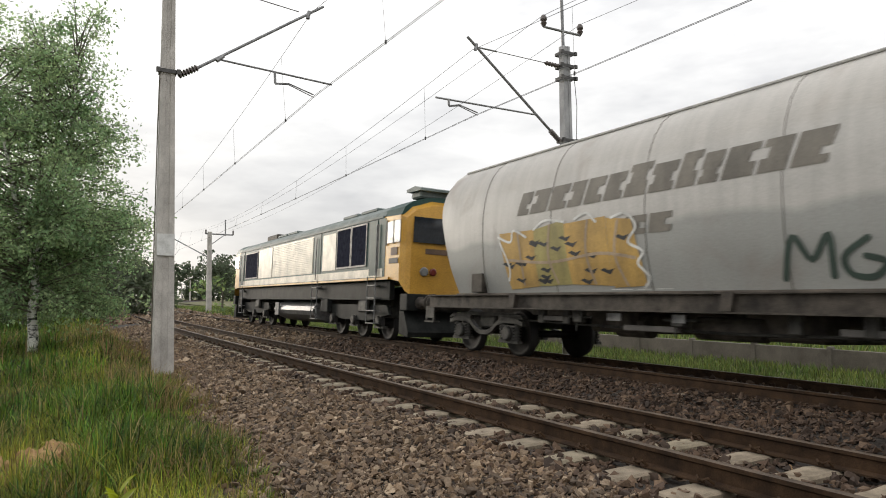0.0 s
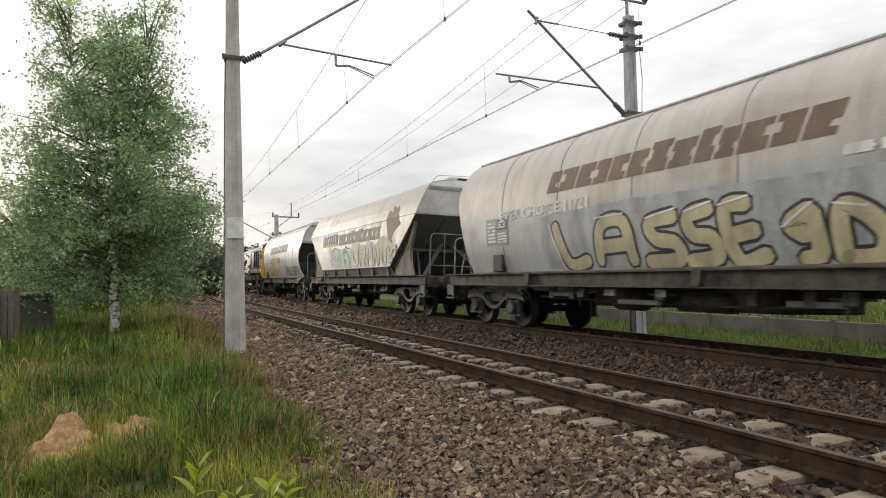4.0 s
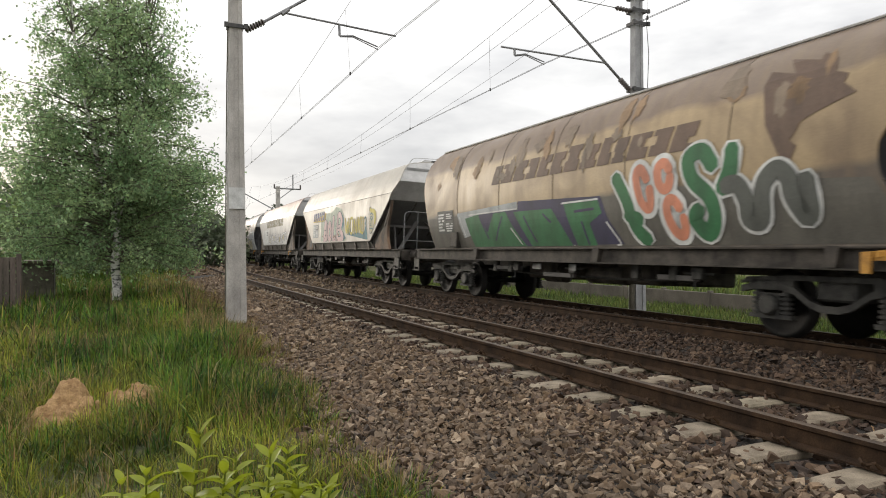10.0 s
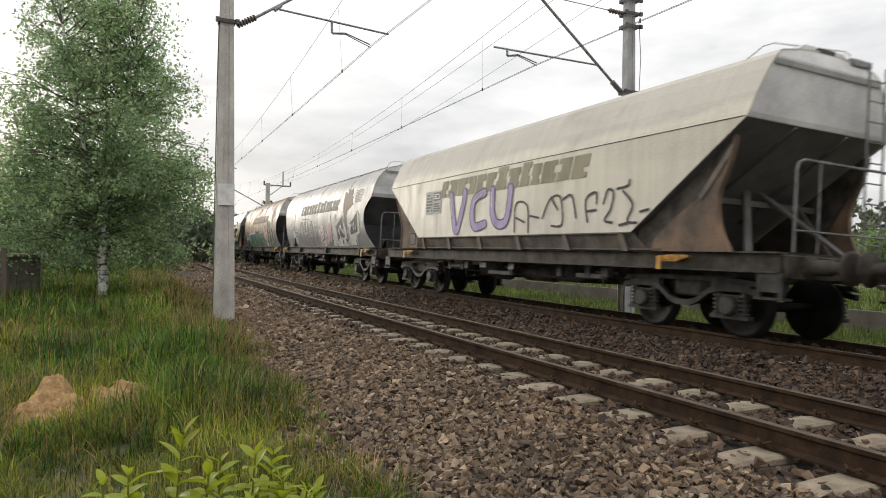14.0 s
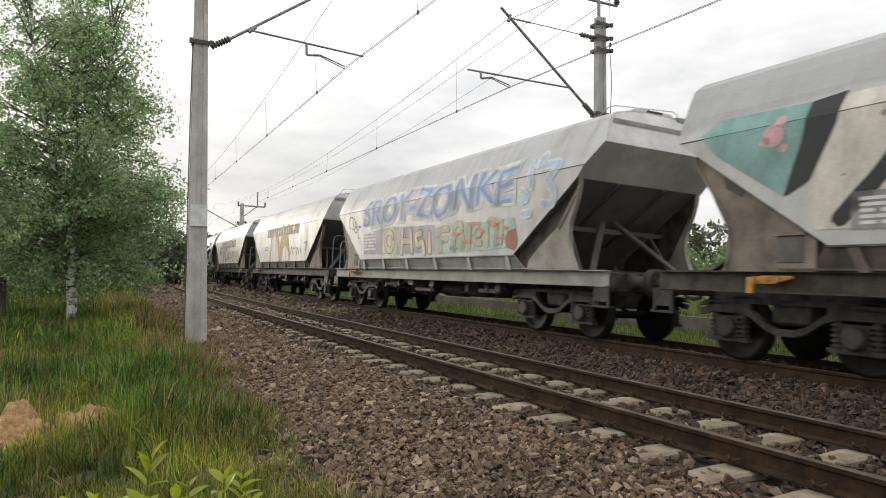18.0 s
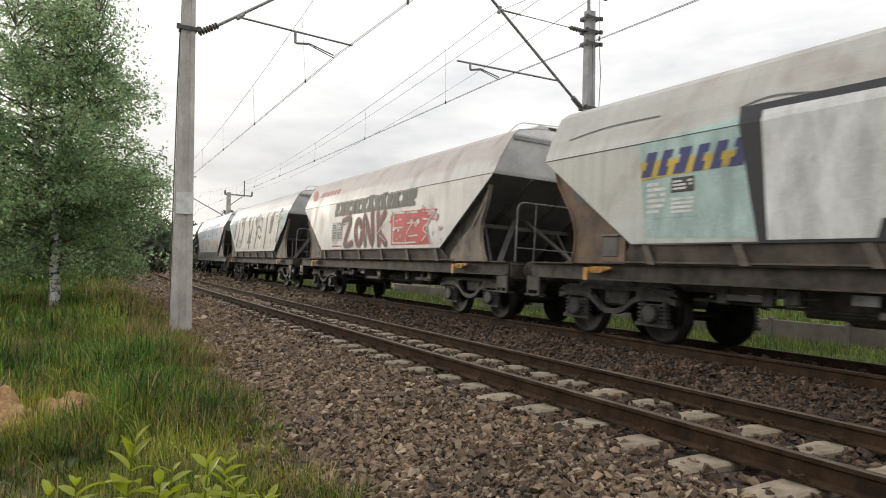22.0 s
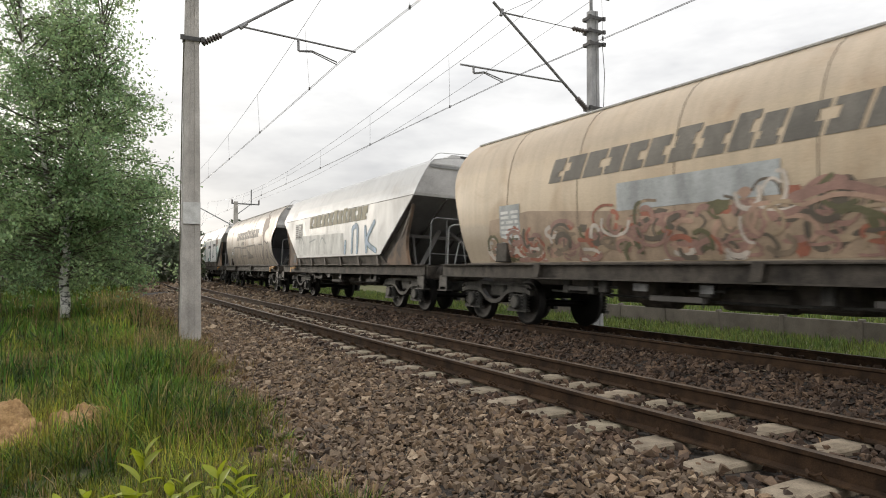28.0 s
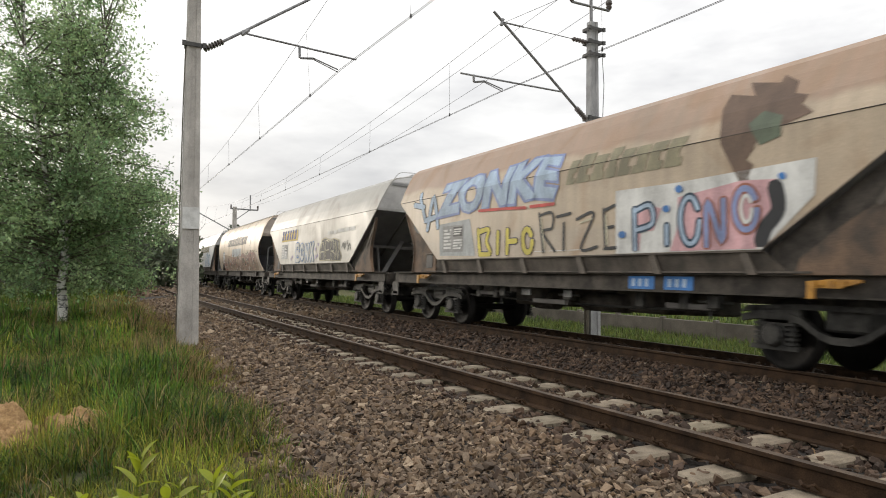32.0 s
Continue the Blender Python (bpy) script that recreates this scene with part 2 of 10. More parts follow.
M_WHEEL = surface("dark_wheel_steel", (0.007, 0.0065, 0.006), (0.022, 0.02, 0.018), 4, 0.65, 0.2, 0.15, 60)
for m_dull in (M_UNDER, M_BOGIE, M_WHEEL, M_RAIL):
    m_dull.node_tree.nodes["Principled BSDF"].inputs["Specular IOR Level"].default_value = 0.22
M_RUSTPLATE = surface("rusty_brown_plate", (0.07, 0.054, 0.042), (0.23, 0.145, 0.09), 1.6, 0.8, 0.05, 0.25, 50)
M_DARKPLATE = surface("dark_blue_grey_hopper_plate", (0.17, 0.173, 0.195), (0.28, 0.283, 0.31), 1.6, 0.5, 0.05, 0.15, 50)
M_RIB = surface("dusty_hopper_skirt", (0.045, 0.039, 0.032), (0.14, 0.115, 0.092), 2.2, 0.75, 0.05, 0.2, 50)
M_SLOPE = surface("dusty_dark_slope_plate", (0.26, 0.258, 0.265), (0.40, 0.395, 0.40), 1.6, 0.6, 0.05, 0.15, 50)
M_ENDWALL = surface("pale_grey_end_paint", (0.46, 0.45, 0.44), (0.72, 0.71, 0.69), 1.3, 0.5, 0, 0.1, 50)
M_SKIRTGREY = surface("grey_green_skirt_paint", (0.16, 0.165, 0.15), (0.30, 0.305, 0.285), 2.0, 0.6, 0, 0.15, 50)
M_PANEL = spray("grey_panel_paint", (0.30, 0.30, 0.29))
M_GUSSETPALE = surface("pale_dusty_gusset_paint", (0.19, 0.175, 0.15), (0.36, 0.335, 0.295), 1.6, 0.7, 0, 0.15, 50)
M_ENDTAN = surface("rosy_tan_end_paint", (0.40, 0.335, 0.285), (0.60, 0.52, 0.46), 1.3, 0.55, 0, 0.1, 50)
M_STRUT = surface("dusty_dark_strut", (0.07, 0.066, 0.062), (0.14, 0.128, 0.118), 2.0, 0.7, 0.05, 0.15, 50)
M_GRAB = surface("pale_grab_rail", (0.30, 0.30, 0.29), (0.50, 0.50, 0.48), 6, 0.5, 0.1, 0.1, 60)
M_TANSTONE = surface("tan_stone", (0.16, 0.095, 0.045), (0.30, 0.19, 0.095), 14, 0.9, 0, 0.5, 60)
M_GUSSET = surface("dusty_grey_brown_plate", (0.10, 0.086, 0.07), (0.29, 0.24, 0.19), 1.6, 0.8, 0.05, 0.25, 50)
M_ORANGE = surface("orange_lever_paint", (0.26, 0.12, 0.02), (0.56, 0.28, 0.04), 5, 0.55, 0, 0.1, 60)
M_RAILING = surface("grey_handrail", (0.10, 0.10, 0.10), (0.25, 0.25, 0.245), 6, 0.55, 0.2, 0.1, 60)
M_WHITE = surface("white_marking", (0.5, 0.5, 0.48), (0.72, 0.72, 0.70), 6, 0.6, 0, 0.05, 60)
M_BLACK = surface("black_marking", (0.02, 0.02, 0.02), (0.05, 0.05, 0.05), 6, 0.6, 0, 0.05, 60)
M_SAND = surface("ochre_sand", (0.26, 0.15, 0.065), (0.54, 0.35, 0.17), 14, 0.95, 0, 1.0, 70)
M_GRASS = foliage("green_grass_blades", (0.026, 0.066, 0.007), (0.155, 0.250, 0.030), 0.9, 0.85, 0.45)
M_GRASS_Y = foliage("yellow_green_grass_blades", (0.072, 0.092, 0.010), (0.37, 0.385, 0.055), 0.9, 0.8, 0.45)
M_STRAW = foliage("dry_grass_blades", (0.17, 0.115, 0.045), (0.40, 0.30, 0.13), 0.7, 0.6, 0.4)
M_VERGE = foliage("verge_grass", (0.06, 0.095, 0.02), (0.165, 0.205, 0.05), 0.8, 0.6)
M_SOIL = surface("grassy_soil", (0.05, 0.055, 0.018), (0.14, 0.13, 0.045), 3, 0.95, 0, 0.9, 25)
M_LEAF = foliage("birch_leaves", (0.195, 0.300, 0.145), (0.42, 0.535, 0.285), 0.6, 0.5, 0.65)
M_SHRUB = foliage("bright_shrub_leaves", (0.31, 0.37, 0.02), (0.60, 0.63, 0.06), 3, 0.35, 0.5, 0.4)
# paled towards grey-green: distance haze is mixed into the leaf colour
M_FOREST = foliage("hazed_forest_leaves", (0.075, 0.10, 0.06), (0.15, 0.18, 0.105), 0.2, 0.45, 0.4)
M_YOUNG = foliage("young_tree_leaves", (0.12, 0.19, 0.07), (0.25, 0.33, 0.125), 0.4, 0.5, 0.5)
M_BARK = surface("birch_bark", (0.035, 0.035, 0.033), (0.74, 0.72, 0.68), 5, 0.8, 0, 0.3, 40, low=0.40, high=0.50, stretch=(1, 1, 2.2))
M_TWIG = surface("brown_twig", (0.075, 0.07, 0.05), (0.15, 0.13, 0.10), 5, 0.8, 0, 0.2, 40)
M_WOOD = surface("weathered_board", (0.07, 0.055, 0.045), (0.16, 0.13, 0.105), 2, 0.85, 0, 0.3, 40, spread=0.25, stretch=(1, 1, 0.2))
M_WALL = surface("grey_wall_concrete", (0.085, 0.075, 0.062), (0.17, 0.15, 0.125), 1.2, 0.9, 0, 0.3, 40)
M_TILE = surface("red_roof_tiles", (0.30, 0.10, 0.06), (0.45, 0.18, 0.11), 3, 0.8, 0, 0.3, 20)
M_RENDER = surface("pale_house_render", (0.40, 0.36, 0.30), (0.55, 0.50, 0.43), 2, 0.85, 0, 0.1, 40)
M_GLASS = surface("dark_window_glass", (0.015, 0.018, 0.022), (0.03, 0.035, 0.042), 2, 0.08, 0, 0, 20)


# ---------------------------------------------------------------- mesh helpers
def mesh_of(name, bm, material, smooth=False):
    me = bpy.data.meshes.new(name)
    bm.normal_update()
    bm.to_mesh(me)
    bm.free()
    me.materials.append(material)
    if smooth:
        for f in me.polygons:
            f.use_smooth = True
    return me


def part(name, bm, material, parent=None, label="", smooth=False):
    """Links a bmesh, or a mesh made before, as one mesh object under a thing or a part."""
    me = bm if isinstance(bm, bpy.types.Mesh) else mesh_of(name, bm, material, smooth)
    ob = new(name, me)
    ob.parent = parent
    return tagged(ob, label)


def thing(name, m, label, category, group="", kind=""):
    ob = new(name)
    ob.matrix_world = m
    return tagged(ob, label, category, group, kind)


def add_box(bm, x0, x1, y0, y1, z0, z1, m=None, bevel=0.0):
    v = [bm.verts.new((x, y, z)) for x in (x0, x1) for y in (y0, y1) for z in (z0, z1)]
    fs = [bm.faces.new([v[i] for i in q]) for q in ((0, 1, 3, 2), (4, 6, 7, 5), (0, 4, 5, 1), (2, 3, 7, 6), (0, 2, 6, 4), (1, 5, 7, 3))]
    if bevel:
        es = list({e for f in fs for e in f.edges})
        r = bmesh.ops.bevel(bm, geom=es, offset=bevel, segments=1, affect="EDGES")
        v = list({w for f in r["faces"] for w in f.verts} | {w for w in v if w.is_valid})
    if m is not None:
        bmesh.ops.transform(bm, matrix=m, verts=v)
    return v


def box(x0, x1, y0, y1, z0, z1, bevel=0.0):
    bm = bmesh.new()
    add_box(bm, x0, x1, y0, y1, z0, z1, None, bevel)
    return bm


def add_rod(bm, p, q, r0, r1=None, seg=8, caps=True):
    """A tapered round bar from p to q."""
    p, q = Vector(p), Vector(q)
    r1 = r0 if r1 is None else r1
    d = (q - p).normalized()
    u = d.orthogonal().normalized()
    w = d.cross(u)
    rings = []
    for c, r in ((p, r0), (q, r1)):
        rings.append([bm.verts.new(c + r * (math.cos(2 * math.pi * i / seg) * u + math.sin(2 * math.pi * i / seg) * w)) for i in range(seg)])
    for i in range(seg):
        j = (i + 1) % seg
        bm.faces.new((rings[0][i], rings[0][j], rings[1][j], rings[1][i]))
    if caps:
        bm.faces.new(rings[0][::-1])
        bm.faces.new(rings[1])


def rods(pairs, r, seg=8):
    bm = bmesh.new()
    for p, q in pairs:
        add_rod(bm, p, q, r, None, seg)
    return bm


def pipe(points, r, seg=6):
    """One bent tube swept along the points."""
    bm = bmesh.new()
    pts = [Vector(q) for q in points]
    side = None
    rings = []
    for i, q in enumerate(pts):
        d = (pts[min(i + 1, len(pts) - 1)] - pts[max(i - 1, 0)]).normalized()
        if side is None:
            side = d.orthogonal().normalized()
        side = (side - d * side.dot(d)).normalized()
        up = d.cross(side)
        rings.append([bm.verts.new(q + (side * math.cos(2 * math.pi * k / seg) + up * math.sin(2 * math.pi * k / seg)) * r) for k in range(seg)])
    for a, b in zip(rings[:-1], rings[1:]):
        for k in range(seg):
            j = (k + 1) % seg
            bm.faces.new((a[k], a[j], b[j], b[k]))
    bm.faces.new(rings[0][::-1])
    bm.faces.new(rings[-1])
    bmesh.ops.recalc_face_normals(bm, faces=bm.faces)
    return bm


def add_slab(bm, outline, x0, x1):
    """A plate: outline in (y, z), from x0 to x1."""
    a = [bm.verts.new((x0, y, z)) for y, z in outline]
    b = [bm.verts.new((x1, y, z)) for y, z in outline]
    n = len(outline)
    for i in range(n):
        j = (i + 1) % n
        bm.faces.new((a[i], a[j], b[j], b[i]))
    bm.faces.new(a[::-1])
    bm.faces.new(b)
    bmesh.ops.recalc_face_normals(bm, faces=bm.faces)


def slab(outline, x0, x1):
    bm = bmesh.new()
    add_slab(bm, outline, x0, x1)
    return bm


def lathe(profile, axis="x", seg=20):
    """Turns a profile of (along, radius) about an axis."""
    bm = bmesh.new()
    rings = []
    for a, r in profile:
        ring = []
        for i in range(seg):
            c, s = r * math.cos(2 * math.pi * i / seg), r * math.sin(2 * math.pi * i / seg)
            ring.append(bm.verts.new({"x": (a, c, s), "y": (c, a, s), "z": (c, s, a)}[axis]))
        rings.append(ring)
    for p, q in zip(rings[:-1], rings[1:]):
        for i in range(seg):
            j = (i + 1) % seg
            bm.faces.new((p[i], p[j], q[j], q[i]))
    bm.faces.new(rings[0][::-1])
    bm.faces.new(rings[-1])
    bmesh.ops.recalc_face_normals(bm, faces=bm.faces)
    return bm


def raw_mesh(name, verts, faces, material, smooth=False):
    """A large mesh from arrays, every face with the same corner count."""
    me = bpy.data.meshes.new(name)
    verts, faces = np.asarray(verts, "f"), np.asarray(faces, "i")
    k = faces.shape[1]
    me.vertices.add(len(verts))
    me.vertices.foreach_set("co", verts.ravel())
    me.loops.add(faces.size)
    me.loops.foreach_set("vertex_index", faces.ravel())
    me.polygons.add(len(faces))
    me.polygons.foreach_set("loop_start", np.arange(0, faces.size, k, dtype="i"))
    me.polygons.foreach_set("loop_total", np.full(len(faces), k, dtype="i"))
    me.materials.append(material)
    me.update(calc_edges=True)
    me.polygons.foreach_set("use_smooth", np.full(len(faces), smooth, dtype=bool))
    return me


# ---------------------------------------------------------------- ground
def ground_z(x, y):
    """Height of the ground: ballast bed, its shoulder, the verge on both sides."""
    d = x - NEAR_X - bend(y)
    pts = ((-60, -0.9), (-14, -0.75), (-7, -0.48), (-4.2, -0.40), (-3.1, -0.335), (-1.7, -0.20), (-1.35, -0.175), (-0.75, -0.205), (0.0, -0.245), (0.75, -0.275), (1.4, -0.26), (2.0, -0.22), (2.6, -0.16), (3.2, -0.13), (4.7, -0.20), (5.3, -0.26), (6.2, -0.42), (7.3, -0.62), (9, -0.7), (20, -0.75), (60, -0.9))
    return float(np.interp(d, [p[0] for p in pts], [p[1] for p in pts]))


def build_ground():
    xs = sorted(set([round(v, 2) for v in np.concatenate([np.arange(-8, -3, 0.5), np.arange(-3, 9, 0.25), np.arange(9, 22, 1.0), [-400, -150, -60, -30, -18, -12, 30, 45, 80, 160, 300, 600]])]))
    ys = sorted(set([round(float(v), 2) for v in np.concatenate([np.arange(-20, 40, 1.0), np.arange(40, 120, 5.0), [-900, -300, -120, -60, -35, 150, 200, 300, 450, 700, 1200, 2000]])]))
    bm = bmesh.new()
    grid = []
    for y in ys:
        row = []
        for x in xs:
            # columns follow the curve of the line close to it
            cx = x + NEAR_X - 5 + (bend(y) if abs(x) < 25 and y < 300 else bend(min(y, 300)) if abs(x) < 25 else 0)
            z = ground_z(cx, min(y, 300)) + (0.03 * noise.noise((cx * 0.7, y * 0.7, 0)) if -8 < x < 1.6 else 0)
            row.append(bm.verts.new((cx, y, z)))
        grid.append(row)
    for r0, r1 in zip(grid[:-1], grid[1:]):
        for i in range(len(xs) - 1):
            f = bm.faces.new((r0[i], r0[i + 1], r1[i + 1], r1[i]))
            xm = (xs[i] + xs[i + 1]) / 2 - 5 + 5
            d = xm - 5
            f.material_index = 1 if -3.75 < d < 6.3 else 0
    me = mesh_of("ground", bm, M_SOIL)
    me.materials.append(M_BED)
    tagged(new("ground", me), "grassy soil beside a ballast bed coloured near black as shade between stones", "ground", kind="structure")


build_ground()


# ---------------------------------------------------------------- tracks
RAIL_PROFILE = ((-0.036, 0.0), (-0.026, 0.006), (0.026, 0.006), (0.036, 0.0), (0.036, -0.03), (0.012, -0.045), (0.010, -0.135), (0.07, -0.155), (0.07, -0.168), (-0.07, -0.168), (-0.07, -0.155), (-0.010, -0.135), (-0.012, -0.045), (-0.036, -0.03))
STATIONS = [float(v) for v in np.concatenate([np.arange(-60, 60, 3.0), np.arange(60, 420, 12.0)])]


def rail(cx, side, track):
    bm = bmesh.new()
    rings = []
    for y in STATIONS:
        m = on_line(cx, y)
        rings.append([bm.verts.new(m @ Vector((side * 0.7525 + px, 0, pz))) for px, pz in RAIL_PROFILE])
    k = len(RAIL_PROFILE)
    for a, b in zip(rings[:-1], rings[1:]):
        for i in range(k):
            j = (i + 1) % k
            f = bm.faces.new((a[i], b[i], b[j], a[j]))
            f.material_index = 1 if i in (0, 1, 2) else 0
    bmesh.ops.recalc_face_normals(bm, faces=bm.faces)
    me = mesh_of("rail", bm, M_RAIL)
    me.materials.append(M_RAILTOP)
    part("rail", me, None, track)


def sleeper_mesh(detail):
    """Concrete sleeper with sloping ends and a waist."""
    bm = bmesh.new()
    secs = [(-1.25, 0.10, -0.225), (-1.22, 0.135, -0.205), (-0.95, 0.14, -0.185), (-0.55, 0.14, -0.172), (-0.3, 0.125, -0.19), (0.3, 0.125, -0.19), (0.55, 0.14, -0.172), (0.95, 0.14, -0.185), (1.22, 0.135, -0.205), (1.25, 0.10, -0.225)]
    rings = []
    for x, w, z in secs:
        rings.append([bm.verts.new(c) for c in ((x, -w, -0.38), (x, -w, z - 0.02), (x, -w * 0.82, z), (x, w * 0.82, z), (x, w, z - 0.02), (x, w, -0.38))])
    for a, b in zip(rings[:-1], rings[1:]):
        for i in range(5):
            bm.faces.new((a[i], a[i + 1], b[i + 1], b[i]))
    bm.faces.new(rings[0])
    bm.faces.new(rings[-1][::-1])
    bmesh.ops.recalc_face_normals(bm, faces=bm.faces)
    return mesh_of("sleeper", bm, M_CONCRETE)


def clip_mesh():
    """A bent spring clip beside the rail foot."""
    pts = [(0.0, -0.06, -0.15), (0.05, -0.05, -0.105), (0.075, -0.02, -0.12), (0.03, 0.0, -0.145), (0.075, 0.02, -0.12), (0.05, 0.05, -0.105), (0.0, 0.06, -0.15)]
    return mesh_of("rail_clip", pipe(pts, 0.011, 5), M_RAIL)


SLEEPER, CLIP = sleeper_mesh(True), clip_mesh()
SLEEPER_STEP, SLEEPER_FIRST = 0.6545, 2.75


def build_tracks():
    for name, cx, first, last, label in (("track_near", NEAR_X, -44, 200, "empty track with rusty rails on pale concrete sleepers"), ("track_far", FAR_X, -44, 70, "track with rusty rails, worn bright on top, under the train")):
        track = thing(name, pose(0, 0, 0), label, "railway track", kind="structure")
        rail(cx, -1, track)
        rail(cx, 1, track)
        for i in range(first, last):
            y = SLEEPER_FIRST + SLEEPER_STEP * i + random.uniform(-0.012, 0.012)
            s = part("sleeper", SLEEPER, None, track)
            s.matrix_world = on_line(cx, y) @ pose(0, 0, 0, 0, 0, random.uniform(-0.8, 0.8))
            if cx == NEAR_X and -2 <= i < 34:
                for sx in (-1, 1):
                    for f in (-1, 1):
                        c = part("rail_clip", CLIP, None, s)
                        c.matrix_local = pose(sx * 0.7525 + f * 0.055, 0, 0, 0, 0, 0 if f > 0 else 180)


build_tracks()


# ---------------------------------------------------------------- overhead line
def concrete_mast(name, x, y, z0, z1, w0, w1, label, lean=0.0, concrete=None):
    """Prestressed concrete mast: tapered, with a recessed face."""
    t = thing(name, pose(x, y, z0, 0, lean, 0), label, "catenary mast", "masts along the line")
    bm = bmesh.new()
    h = z1 - z0
    rings = []
    for s in (0, 0.25, 0.5, 0.75, 1):
        w = (w0 + (w1 - w0) * s) / 2
        d = w * 0.8
        c = w * 0.35
        out = [(-w, -d), (-c, -d), (-c, -d + 0.02), (c, -d + 0.02), (c, -d), (w, -d), (w, d), (-w, d)]
        rings.append([bm.verts.new((px, py, h * s)) for px, py in out])
    k = 8
    for a, b in zip(rings[:-1], rings[1:]):
        for i in range(k):
            j = (i + 1) % k
            bm.faces.new((a[i], a[j], b[j], b[i]))
    bm.faces.new(rings[-1])
    bmesh.ops.recalc_face_normals(bm, faces=bm.faces)
    part("shaft", bm, concrete or M_MAST, t)
    if y < 30:
        part("footing", box(-w0 * 0.95, w0 * 0.95, -w0 * 0.8, w0 * 0.8, -0.5, 0.06, 0.02), M_CONCRETE, t, "low concrete footing")
    return t


def band(t, z, w, d=None):
    d = d or w * 0.85
    bm = bmesh.new()
    for x0, x1, y0, y1 in ((-w, w, -d - 0.02, -d), (-w, w, d, d + 0.02), (-w - 0.02, -w, -d, d), (w, w + 0.02, -d, d)):
        add_box(bm, x0, x1, y0, y1, z - 0.04, z + 0.04)
    for sx in (-1, 1):
        add_box(bm, sx * (w + 0.05) - 0.04, sx * (w + 0.05) + 0.04, -d - 0.05, -d + 0.01, z - 0.05, z + 0.05)
    part("clamp_band", bm, M_WIRE, t)


def insulator(t, p, q, n=7, r=0.075):
    """One turned porcelain body with sheds."""
    p, q = Vector(p), Vector(q)
    ln = (q - p).length
    prof = [(0, 0.025)]
    for i in range(n):
        c = ln * (i + 0.7) / (n + 0.4)
        prof += [(c - 0.022, 0.03), (c - 0.02, r), (c + 0.006, r * 0.85), (c + 0.02, 0.03)]
    prof.append((ln, 0.025))
    bm = lathe(prof, "z", 12)
    turn = Vector((0, 0, 1)).rotation_difference(q - p).to_matrix().to_4x4()
    bmesh.ops.transform(bm, matrix=Matrix.Translation(p) @ turn, verts=bm.verts)
    part("insulator", bm, M_INSUL, t, "ribbed brown porcelain insulator")


def tube(t, name, p, q, r, material=None):
    part(name, rods([(p, q)], r, 8), material or M_STEEL, t)


MAST_L_Y, MAST_R_Y = 15.05, 14.13
SWING = 0.064                     # the cantilevers hang slightly askew to the track


